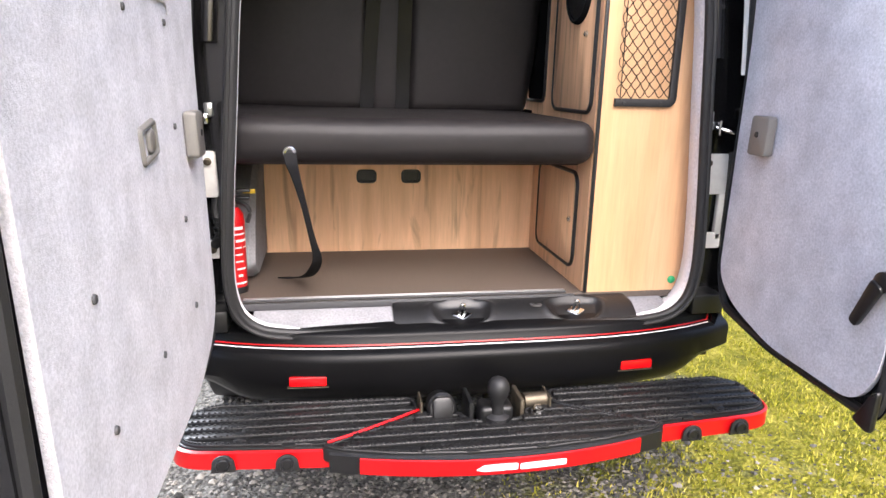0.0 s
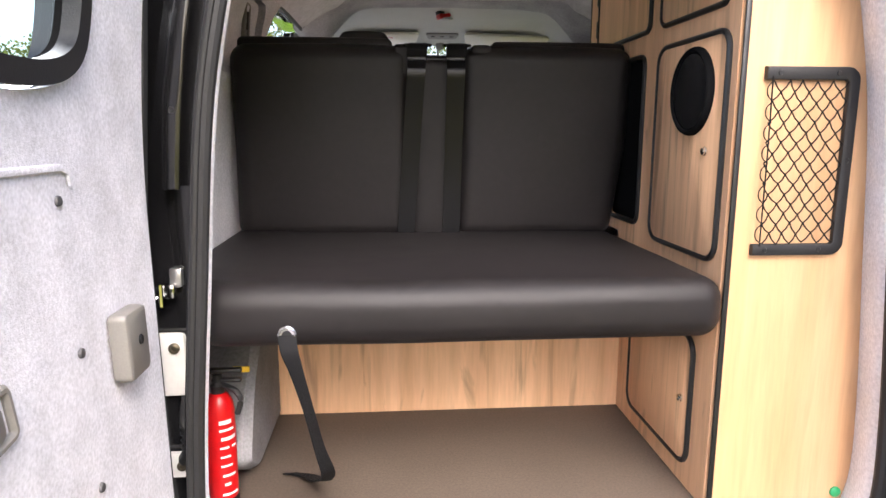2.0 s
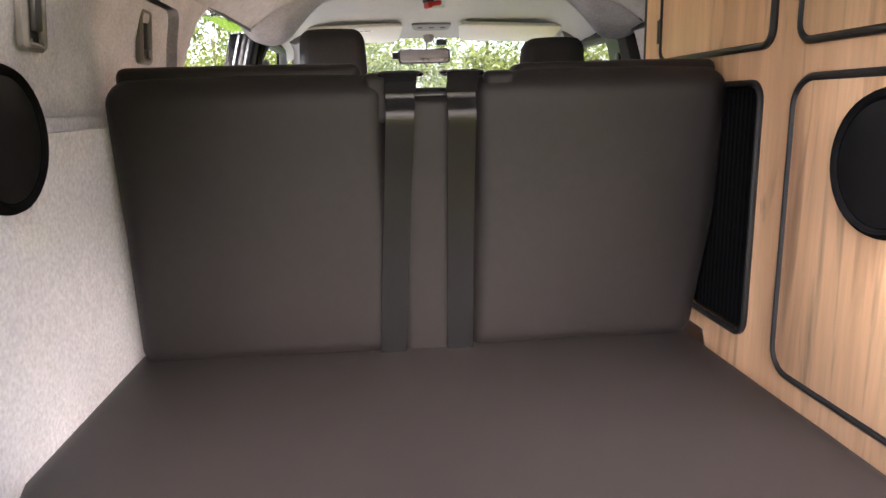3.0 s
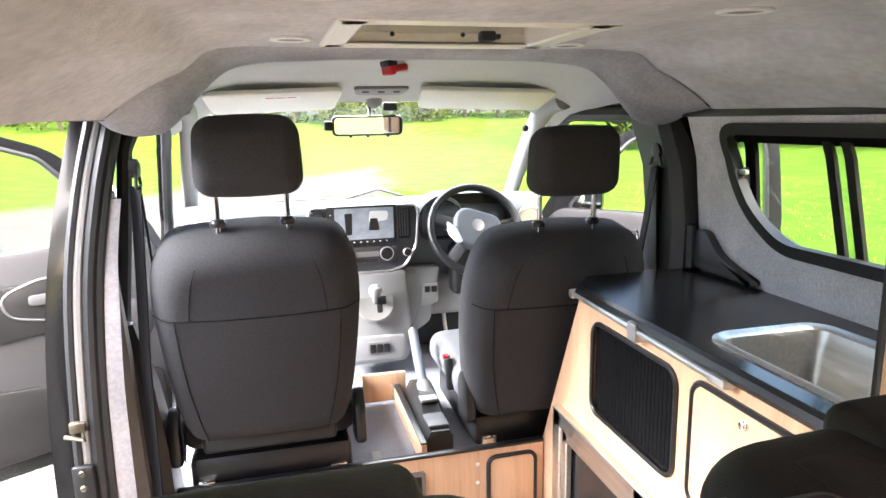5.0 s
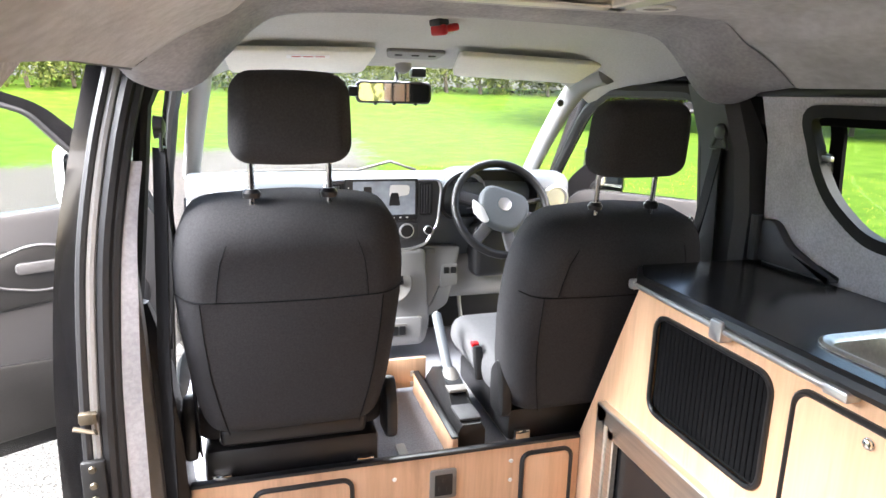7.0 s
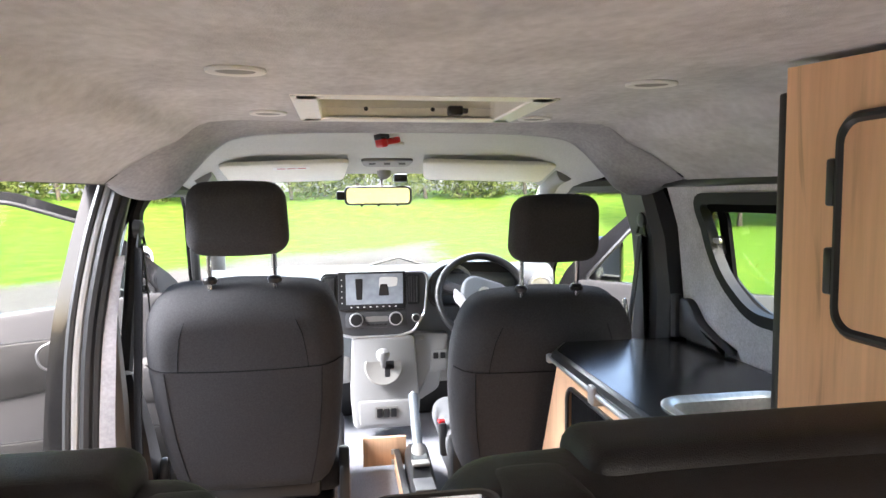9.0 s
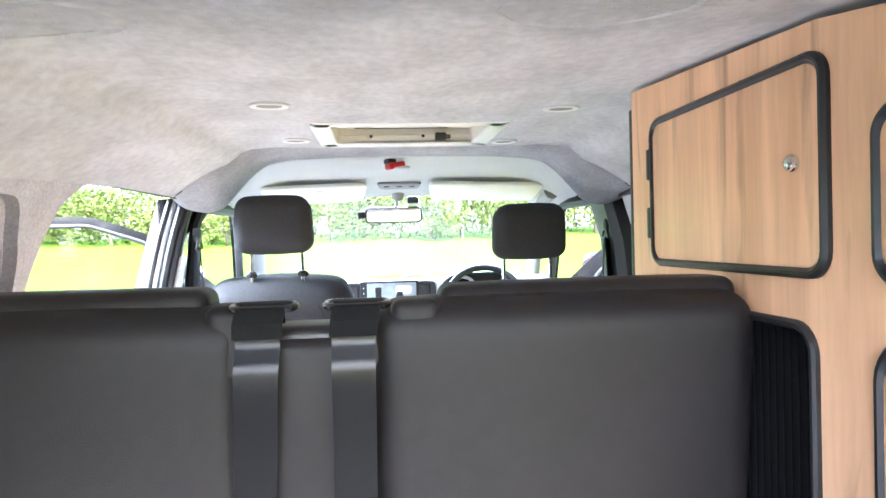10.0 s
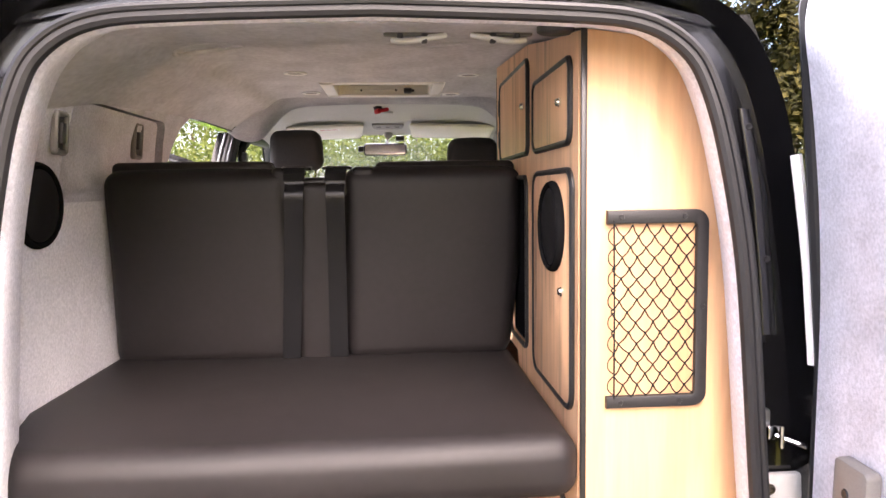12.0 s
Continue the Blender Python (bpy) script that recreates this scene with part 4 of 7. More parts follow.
def rear_door(s, hinge, free, z0, z1, window):
    """An opened rear door: black pressed shell, carpeted inner card, and its fittings. s: -1 left, 1 right."""
    hx, hy = hinge
    fx, fy = free
    d = Vector((fx - hx, fy - hy, 0))
    w = d.length
    d.normalize()
    nrm = Vector((-s * abs(d.y), s * d.x * (1 if d.y < 0 else -1), 0)).normalized()
    up = Vector((s * 0.03, 0, 1))
    m = mat_uvw((hx - s * 0.03, hy, 0), d, up, nrm)
    card = [(0.035, z0 + 0.09), (0.12, z0 + 0.03), (0.30, z0 - 0.015), (w - 0.10, z0 - 0.02), (w - 0.055, z0 + 0.06), (w - 0.055, 1.30), (w - 0.09, z1 - 0.08), (w - 0.20, z1 - 0.03), (0.10, z1 - 0.01), (0.03, z1 - 0.06), (0.018, 1.15)]
    shell = [(0.0, z0 + 0.10), (0.05, z0 - 0.01), (0.28, z0 - 0.045), (w - 0.03, z0 - 0.05), (w, z0 - 0.01), (w, 1.40), (w - 0.04, z1 - 0.03), (w - 0.16, z1 + 0.015), (0.10, z1 + 0.02), (0.0, z1 - 0.03), (-0.012, 1.15)]
    if s > 0:
        card = [(u + (0.032 if u > w - 0.15 else 0.0), v) for u, v in card]
    card, shell = rounded(card, 0.05), rounded(shell, 0.04)
    holes = [rounded(window, 0.125, 10)] if window else []
    big = [inset(h, -0.03) for h in holes]

    def bent(dep, bulge):
        return lambda u, v, q: m @ Vector((u, v, curve(v) + dep - q + bulge * math.sin(math.pi * min(1, max(0, u / w))) * 0.6))
    door = part("rear_door", sheet(shell, big, bent(-0.012, 0.0), 0.04, (0.7, 1.0, 1.1, 1.2, 1.3, 1.4, 1.5, 1.6), (w * 0.3, w * 0.6)), PAINT, van, "rear door swung wide open, carpeted inside")
    part("door_card", sheet(card, big, bent(0.006, 0.006), 0.014, tuple(0.5 + 0.05 * k for k in range(27)), tuple(w * k / 8 for k in range(1, 8))), CARPET, door, "light grey carpeted inner panel")
    part("door_seal", tube([m @ Vector((u, v, curve(v) - 0.010)) for u, v in inset(shell, 0.016)], 0.012, 8, True, up=nrm), RUBBER, door)
    for h in holes:
        part("window_seal", sheet(inset(h, -0.026), [inset(h, 0.002)], bent(0.016, 0.006), 0.022, (1.3, 1.4, 1.5, 1.6)), RUBBER, door, "thick black rubber window seal")
        bm = bmesh.new()
        rings(bm, [[bent(dep, 0.006)(u, v, 0) for u, v in inset(h, 0.0)] for dep in (0.012, 0.0, -0.016)], caps=False)
        part("window_reveal", bm, REVEAL, door)
        glass = part("window_glass", sheet(inset(h, -0.02), [], bent(-0.012, 0.0), 0.004, (1.4, 1.5, 1.6)), GLASS_TINT, door)
        glass.visible_shadow = False
    return door, m, w


ldoor, LM, LW = rear_door(-1, (-0.694, -0.085), (-0.700, -1.12), 0.50, 1.70, [(0.265, 1.392), (0.76, 1.392), (0.78, 1.50), (0.76, 1.645), (0.29, 1.645), (0.240, 1.50)])


def on(m, u, v, w):
    return m @ Matrix.Translation((u, v, w + curve(v)))


# recessed handle
hm = on(LM, 0.494, 1.033, 0.008) @ Matrix.Rotation(radians(-8), 4, "Z")
handle = part("door_handle", frame_ring(rr(0.100, 0.066, 0.014), 0.012, 0.008, 0.004, hm), TAUPE, ldoor, "taupe plastic recessed pull handle")
part("handle_cup", prism(rr(0.080, 0.046, 0.008), 0.003, 0, hm @ Matrix.Translation((0, 0, -0.002))), PLASTIC_GREY, handle)
part("handle_lever", prism(rr(0.036, 0.038, 0.010), 0.008, 0.003, hm @ Matrix.Translation((-0.008, 0, 0.001))), TAUPE, handle)


def check_cover(m, u, v, parent):
    pad = part("check_cover", prism(rr(0.075, 0.098, 0.010), 0.027, 0.006, on(m, u, v, 0.010)), TAUPE, parent, "taupe square plastic cover")
    part("cover_hole", lathe([(0.0, 0), (0.008, 0), (0.0065, 0.002), (0.0, 0.001)], on(m, u - 0.005, v + 0.003, 0.0372), 12), PLASTIC, pad)


check_cover(LM, 0.178, 1.022, ldoor)
for u, v in ((0.820, 0.866), (0.810, 0.676), (0.290, 1.045), (0.560, 1.241), (0.305, 1.238), (0.282, 0.857), (0.268, 0.666), (0.545, 0.671)):
    part("trim_clip", lathe([(0.0, 0), (0.007, 0), (0.006, 0.004), (0.0, 0.005)], on(LM, u, v, 0.0085), 10), PLASTIC_GREY, ldoor)
part("pressed_ridge", tube([on(LM, u, v, 0.011).translation for u, v in ((0.275, 1.255), (0.28, 1.27), (0.30, 1.277), (0.55, 1.277), (0.80, 1.275))], 0.005, 8, flat=0.6, up=(1, 0, 0)), CARPET, ldoor)
part("edge_latch", rbox(-0.72, -1.123, 0.92, 0.016, 0.008, 0.035, 0.003), ALU, ldoor, "zinc latch on the door's edge")

rdoor, RM, RW = rear_door(1, (0.712, -0.105), (0.676, -0.765), 0.545, 1.80, None)
check_cover(RM, 0.152, 1.030, rdoor)
part("release_lever", prism(rounded([(-0.012, -0.055), (0.012, -0.055), (0.017, 0.05), (-0.017, 0.05)], 0.01, 3), 0.014, 0.004, on(RM, 0.592, 0.742, 0.022) @ Matrix.Rotation(radians(-24), 4, "Z")), PLASTIC, rdoor, "black plastic release lever")
part("lever_boss", lathe([(0.0, 0), (0.022, 0), (0.021, 0.018), (0.012, 0.022), (0.0, 0.022)], on(RM, 0.614, 0.790, 0.008), 18), PLASTIC, rdoor)
part("corner_cover", prism(rounded([(0.605, 0.500), (0.660, 0.490), (0.660, 0.585), (0.640, 0.570), (0.622, 0.53)], 0.015), 0.016, 0.006, on(RM, 0, 0, 0.006)), PLASTIC, rdoor, "black plastic corner cover")
# ---------------------------------------------------------------- bench
bench = thing("rear_bench", (-0.18, 0.35, 0.93), "black vinyl bench with a two-part backrest", "bench")


def pillow(x0, x1, y0, y1, z0, z1, r, bulge=0.0, seg=6, lean=0.0, bm=None, nx=10):
    """An upholstered block: rounded edges, slightly domed, leaning by 'lean' in y for each metre of height."""
    bm = rbox((x0 + x1) / 2, (y0 + y1) / 2, (z0 + z1) / 2, x1 - x0, y1 - y0, z1 - z0, r, seg)
    for k in range(1, nx):
        bmesh.ops.bisect_plane(bm, geom=bm.verts[:] + bm.edges[:] + bm.faces[:], plane_co=(x0 + (x1 - x0) * k / nx, 0, 0), plane_no=(1, 0, 0))
    for k in range(1, 6):
        bmesh.ops.bisect_plane(bm, geom=bm.verts[:] + bm.edges[:] + bm.faces[:], plane_co=(0, y0 + (y1 - y0) * k / 6, 0), plane_no=(0, 1, 0))
        bmesh.ops.bisect_plane(bm, geom=bm.verts[:] + bm.edges[:] + bm.faces[:], plane_co=(0, 0, z0 + (z1 - z0) * k / 6), plane_no=(0, 0, 1))
    for v in bm.verts:
        u, w, t = (v.co.x - x0) / (x1 - x0), (v.co.y - y0) / (y1 - y0), (v.co.z - z0) / (z1 - z0)
        q = noise.noise(Vector((v.co.x * 5, v.co.y * 5, v.co.z * 5)))
        if bulge:
            v.co.z += (t - 0.5) * 2 * bulge * math.sin(math.pi * min(1, max(0, u))) * math.sin(math.pi * min(1, max(0, w)))
            v.co.y += (w - 0.5) * 2 * bulge * math.sin(math.pi * min(1, max(0, u))) * math.sin(math.pi * min(1, max(0, t)))
        v.co += Vector((q, q * 0.6, q)) * 0.0016
        v.co.y += lean * (v.co.z - z0)
    return bm


bm = pillow(-0.738, 0.345, -0.035, 0.70, 0.925, 1.046, 0.045, 0.006, 8, nx=14)
for v in bm.verts:                       # narrower where it passes the rear opening
    f = min(1.0, max(0.0, (0.05 - v.co.y) / 0.08))
    if v.co.x < -0.45:
        v.co.x = -0.45 + (v.co.x + 0.45) * (1 - f * 0.29)
        v.co.z += 0.008 * (1 - f) * min(1.0, (-0.45 - v.co.x) / 0.2) * (1 if v.co.z > 1.0 else 0)
for v in bm.verts:                       # corners drawn in at the front
    k = max(0, 0.06 - (v.co.x + 0.655)) / 0.06
    v.co.y += 0.03 * k * k * (1 if v.co.y < 0.3 else 0)
cush = part("seat_cushion", bm, VINYL, bench, "black vinyl seat cushion with a rounded front", 60)
LEAN = -0.085


def back_pad(x0, x1, z1):
    bm = pillow(x0, x1, 0.594, 0.714, 1.03, z1, 0.042, 0.008, 8, LEAN)
    for v in bm.verts:                   # outer edge drawn in towards the foot
        k = max(0.0, 1 - (v.co.z - 1.03) / 0.26)
        f = (v.co.x - x0) / (x1 - x0)
        v.co.x += -0.004 * k * (1 - f) if x0 < -0.5 else -0.030 * k * f
    return bm


lp = part("backrest_pad", back_pad(-0.708, -0.236, 1.542), VINYL, bench, "black vinyl backrest pad", 60)
rp = part("backrest_pad", back_pad(-0.114, 0.357, 1.542), VINYL, bench, "black vinyl backrest pad", 60)
part("middle_pad", pillow(-0.238, -0.112, 0.5935, 0.70, 1.03, 1.508, 0.020, 0.002, 4, LEAN, nx=3), VINYL, bench)
# raised head rolls on the far side of the top
part("head_roll", pillow(-0.690, -0.288, 0.585, 0.655, 1.46, 1.563, 0.016, 0.003, 4, nx=5), VINYL, lp)
part("head_roll", pillow(-0.026, 0.340, 0.585, 0.657, 1.46, 1.558, 0.016, 0.003, 4, nx=5), VINYL, rp)
for x0, x1, pad in ((-0.287, -0.240, lp), (-0.084, -0.027, rp)):
    part("roll_end", pillow(x0, x1, 0.560, 0.622, 1.46, 1.545, 0.012, 0.002, 4, nx=3), VINYL, pad)
# webbing straps that come out of stitched pouches under steel loops
for foot, cx, wd in ((-0.256, -0.227, 0.047), (-0.131, -0.125, 0.047)):
    lx = cx + 0.004
    slack = ((1.035, 0.0), (1.12, 0.001), (1.20, 0.0), (1.28, 0.002), (1.34, 0.004), (1.38, 0.005), (1.42, 0.010), (1.455, 0.0165), (1.474, 0.0180), (1.487, 0.0135), (1.499, 0.006))
    pts = [Vector((foot + (cx - foot) * (z - 1.035) / 0.45, 0.5865 + LEAN * (z - 1.03) - q, z)) for z, q in slack]
    pts += [Vector((cx, 0.543, 1.512)), Vector(((cx + lx) / 2, 0.536, 1.528)), Vector((lx, 0.548, 1.541)), Vector((lx, 0.555, 1.546)), Vector((lx, 0.561, 1.541)), Vector((lx, 0.560, 1.525))]
    strap = part("strap", ribbon(pts, (1, 0, 0), wd), SHEEN, bench, "black satin webbing strap")
    part("strap_pouch", ribbon([p + Vector((0, -0.003, 0)) for p in pts if p.z > 1.508 and p.y < 0.55], (1, 0, 0), wd + 0.005, 0.003), WEBBING, strap, "black stitched pouch")
    loop = [Vector((lx + x, 0.566 + y, 1.543 + 0.10 * y)) for x, y in rr(0.068, 0.026, 0.010, 5)]
    part("strap_loop", tube(loop, 0.0042, 10, True), PAINT, bench, "gloss black steel loop")
part("strap_housing", rbox(-0.162, 0.60, 1.495, 0.150, 0.07, 0.05, 0.012, 3), PLASTIC, bench)
# seat base panel, two cut-outs and the pull strap
panel = part("base_panel", sheet([(-0.61, FLOOR), (0.352, FLOOR), (0.352, 0.922), (-0.61, 0.922)],
             [[(cx + u, 0.815 + v) for u, v in rr(0.066, 0.044, 0.014)] for cx in (-0.259, -0.102)], lambda u, v, d: Vector((u, 0.545 + d, v)), 0.018), OAK, bench,
             "light oak laminate panel with two black hand holes")
for cx in (-0.259, -0.102):
    part("hand_hole", frame_ring(rr(0.070, 0.048, 0.016), 0.008, 0.006, 0.002, face_y(cx, 0.545, 0.815)), TRIM, panel)
    part("hole_back", prism(rr(0.07, 0.047, 0.015), 0.004, 0, face_y(cx, 0.562, 0.815)), PLASTIC, panel)
part("base_board", rbox(-0.15, 0.36, 0.921, 0.96, 0.60, 0.010, 0.003), VINYL, bench)
pull = thing("pull_strap", (-0.487, -0.03, 0.955), "black webbing pull strap hanging from a chrome eyelet on the bench", "strap")
part("eyelet", lathe([(0.008, 0), (0.016, 0), (0.017, 0.003), (0.014, 0.006), (0.009, 0.005), (0.008, 0.001)], face_y(-0.487, -0.038, 0.958), 24), CHROME, pull, "chrome eyelet")
part("eyelet_hole", lathe([(0.0, 0), (0.009, 0), (0.009, 0.004), (0.0, 0.004)], face_y(-0.487, -0.0385, 0.958), 18), TRIM, pull)
pts = spline([Vector(p) for p in ((-0.487, -0.042, 0.958), (-0.482, -0.052, 0.93), (-0.472, -0.048, 0.893), (-0.454, -0.042, 0.818), (-0.436, -0.03, 0.728), (-0.426, -0.012, 0.680), (-0.430, 0.03, 0.640), (-0.452, 0.10, 0.592), (-0.490, 0.18, 0.560), (-0.532, 0.20, 0.556))], 6)
acr = []
for i in range(len(pts)):
    t = i / (len(pts) - 1)
    q = 1.25 * math.sin(math.pi * min(1, t / 0.75))
    acr.append(Vector((math.cos(q), math.sin(q), 0.05)))
part("webbing", ribbon(pts, acr, 0.032, 0.0018), WEBBING, pull)

# ---------------------------------------------------------------- tall cupboard
cup = thing("tall_cupboard", (0.5, 0.47, FLOOR), "light oak laminate cupboard unit with black edge trims", "cupboard")
CX = 0.348


def top_line(y):
    return ceil_z(CX, y) - 0.008


side = [(0.012, FLOOR)] + [(y, z) for y, z in ((0.555, FLOOR), (0.555, 0.93), (0.60, 1.05), (0.93, 1.05), (0.93, top_line(0.93)), (0.7, top_line(0.7)), (0.45, top_line(0.45)), (0.25, top_line(0.25)), (0.012, 1.752))]
tam = [(0.566 + u, 1.299 + v) for u, v in rr(0.225, 0.430, 0.03)]
part("side_panel", sheet(side, [tam], lambda u, v, d: Vector((CX + d, u, v)), 0.018), OAK, cup, "streaky light oak side panel")
end = [(CX, FLOOR)] + [(x - 0.012, z) for x, z in ((0.652, FLOOR), (0.665, 0.62), (0.662, 0.80), (0.650, 0.97), (0.634, 1.13), (0.600, 1.44), (0.556, 1.65), (0.52, 1.71), (0.45, 1.742), (CX, 1.754))]
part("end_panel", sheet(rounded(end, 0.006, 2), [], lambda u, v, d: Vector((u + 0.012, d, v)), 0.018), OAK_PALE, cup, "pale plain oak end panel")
part("corner_trim", rbox(CX + 0.006, -0.001, (FLOOR + 1.755) / 2, 0.011, 0.006, 1.755 - FLOOR, 0.002), TRIM, cup)
part("front_edge", rbox(CX + 0.009, 0.936, 1.44, 0.02, 0.014, 0.78, 0.003), TRIM, cup, "black front edge")
part("front_panel", rbox(0.535, 0.935, 1.44, 0.35, 0.010, 0.78, 0.002), PLASTIC, cup)


def lock(m, parent):
    kn = part("lock", lathe([(0.0, 0), (0.0092, 0), (0.0092, 0.003), (0.0078, 0.004), (0.0074, 0.007), (0.005, 0.009), (0.0, 0.0095)], m, 18), CHROME, parent, "small chrome push lock")
    return kn


def flush_door(parent, m, w, h, r, lock_at=None, mat=OAK, name="door"):
    """A flush door let into a panel: black rubber frame, wooden leaf, chrome lock. m: its centre on the panel's face."""
    d = part(name, prism(rr(w - 0.022, h - 0.022, r - 0.008), 0.006, 0.002, m @ Matrix.Translation((0, 0, 0.0))), mat, parent, "oak laminate door leaf")
    part("door_trim", frame_ring(rr(w, h, r), 0.0115, 0.009, 0.004, m), TRIM, d, "black rubber edge trim")
    if lock_at:
        lock(m @ Matrix.Translation((lock_at[0], lock_at[1], 0.006)), d)
    return d


flush_door(cup, face_x(CX, 0.637, 1.678), 0.415, 0.232, 0.03, (0.158, 0.005))
flush_door(cup, face_x(CX, 0.210, 1.6415), 0.325, 0.163, 0.03, (0.091, 0.003))
flush_door(cup, face_x(CX, 0.203, 1.291), 0.340, 0.460, 0.045, (0.102, -0.007))
flush_door(cup, face_x(CX, 0.272, 0.741), 0.368, 0.302, 0.045, (0.141, 0.0))
for yy in (0.385, 0.47):
    part("hinge_knuckle", rbox(CX - 0.004, 0.847, 1.63 + (yy - 0.385) * 1.1, 0.012, 0.012, 0.05, 0.003), TRIM, cup)


def tambour(parent, m, w, h, r):
    """A dark ribbed roller panel in a black frame."""
    t = part("tambour", prism(rr(w - 0.01, h - 0.01, r), 0.004, 0, m @ Matrix.Translation((0, 0, -0.014))), PLASTIC, parent, "dark ribbed roller door")
    n = int(w / 0.014)
    for k in range(n):
        u = -w / 2 + 0.012 + (w - 0.024) * k / (n - 1)
        part("slat", rbox(0, 0, 0, 0.0125, h - 0.022, 0.004, 0.0015, 2, m=m @ Matrix.Translation((u, 0, -0.009))), REVEAL, t)
    part("tambour_frame", frame_ring(rr(w, h, r), 0.010, 0.008, 0.003, m), TRIM, parent)
    return t


tambour(cup, face_x(CX, 0.566, 1.299), 0.23, 0.436, 0.035)


def loudspeaker(m, r):
    sp = thing("loudspeaker", m.translation, "round black loudspeaker with a cloth grille, set in a panel", "loudspeaker", "loudspeakers")
    part("bezel", lathe([(r * 0.86, 0.0), (r, 0.0), (r, 0.005), (r * 0.97, 0.011), (r * 0.92, 0.014), (r * 0.88, 0.012), (r * 0.86, 0.008)], m, 40), REVEAL, sp, "black ring")
    part("grille", lathe([(0.0, 0.013), (r * 0.3, 0.0125), (r * 0.6, 0.011), (r * 0.84, 0.008), (r * 0.90, 0.006), (0.0, 0.004)], m, 40), PLASTIC, sp, "dark grille")
    return sp


loudspeaker(face_x(CX - 0.006, 0.172, 1.406), 0.0915)
loudspeaker(mat_uvw((-0.712, 0.281, 1.463), (0, 1, 0), (0.04, 0, 1), (1, 0, -0.04)), 0.090)

# net on the end panel
net = thing("storage_net", (0.50, -0.004, 1.10), "black elastic net pocket in a dark frame on the oak panel", "net")
NX0, NX1, NZ0, NZ1 = 0.394, 0.577, 1.088, 1.442
fr = [(NX0, NZ0)] + [(NX1 - 0.025 + 0.025 * math.cos(a), NZ0 + 0.025 + 0.025 * math.sin(a)) for a in [radians(-90 + 15 * k) for k in range(7)]] + [(NX1 - 0.025 + 0.025 * math.cos(a), NZ1 - 0.025 + 0.025 * math.sin(a)) for a in [radians(15 * k) for k in range(7)]] + [(NX0, NZ1), (NX0, NZ1 - 0.024), (NX1 - 0.026, NZ1 - 0.024), (NX1 - 0.022, NZ1 - 0.028), (NX1 - 0.022, NZ0 + 0.026), (NX1 - 0.026, NZ0 + 0.022), (NX0, NZ0 + 0.022)]
part("frame", prism(fr, 0.012, 0.003, face_y(0, 0.0, 0)), RUBBER, net, "dark grey plastic frame")
for x, z in ((NX0 + 0.025, NZ1 - 0.012), (NX1 - 0.045, NZ1 - 0.012), (NX1 - 0.011, 1.27), (NX0 + 0.025, NZ0 + 0.011), (NX1 - 0.05, NZ0 + 0.011)):
    part("screw", lathe([(0.0, 0), (0.005, 0), (0.004, 0.0015), (0.0, 0.0012)], face_y(x, -0.0122, z), 10), TRIM, net)
bm = bmesh.new()
ncol, nrow = 5, 8
dx, dz = (NX1 - 0.030 - NX0 - 0.012) / ncol, (NZ1 - NZ0 - 0.05) / nrow


def knot(i, j):
    x = NX0 + 0.014 + dx * i / 2
    z = NZ0 + 0.024 + dz * j / 2
    sag = 0.004 * math.sin(math.pi * i / (2 * ncol)) - 0.006
    bow = -0.010 * math.sin(math.pi * j / (2 * nrow)) * (1 - i / (2 * ncol)) ** 2
    r1 = rng_at(i, j)
    return Vector((x + bow + 0.0016 * r1[0], -0.010 + sag + 0.002 * r1[1], z + 0.0022 * r1[2]))


def rng_at(i, j):
    q = random.Random(i * 97 + j * 13)
    return [q.uniform(-1, 1) for _ in range(3)]


for i0 in range(-2 * nrow, 2 * ncol + 1, 2):
    for sgn in (1, -1):
        line = []
        for j in range(2 * nrow + 1):
            i = i0 + j if sgn > 0 else i0 + 2 * nrow - j
            if 0 <= i <= 2 * ncol:
                p = knot(i, j)
                line.append(p)
        if len(line) > 1:
            fine = []
            for a, b in zip(line, line[1:]):
                fine += [a, a.lerp(b, 0.5) + Vector((0.0012 * sgn, 0, -0.0016))]
            fine.append(line[-1])
            tube(fine, 0.0014, 5, bm=bm, up=(0, 1, 0))
tube([(NX0 + 0.013, -0.012, NZ0 + 0.018), (NX0 + 0.012, -0.014, 1.27), (NX0 + 0.011, -0.012, NZ1 - 0.018)], 0.0016, 6, bm=bm, up=(0, 1, 0))
for k in range(nrow):                     # slack loops along the open side
    z = NZ0 + 0.024 + dz * (k + 0.5)
    tube(spline([Vector((NX0 + 0.014, -0.013, z - dz / 2)), Vector((NX0 + 0.001, -0.016, z - dz * 0.2)), Vector((NX0 + 0.001, -0.016, z + dz * 0.2)), Vector((NX0 + 0.014, -0.013, z + dz / 2))], 4), 0.0011, 5, bm=bm, up=(0, 1, 0))
part("mesh", bm, WEBBING, net, "black elastic cord mesh")
cap = thing("screw_cap", (0.628, -0.002, 0.58), "small round green plastic cap on the oak panel", "cap")
part("cap", lathe([(0.0, 0), (0.0115, 0), (0.0115, 0.004), (0.008, 0.007), (0.0, 0.008)], face_y(0.628, 0.0, 0.578), 18), GREEN, cap)

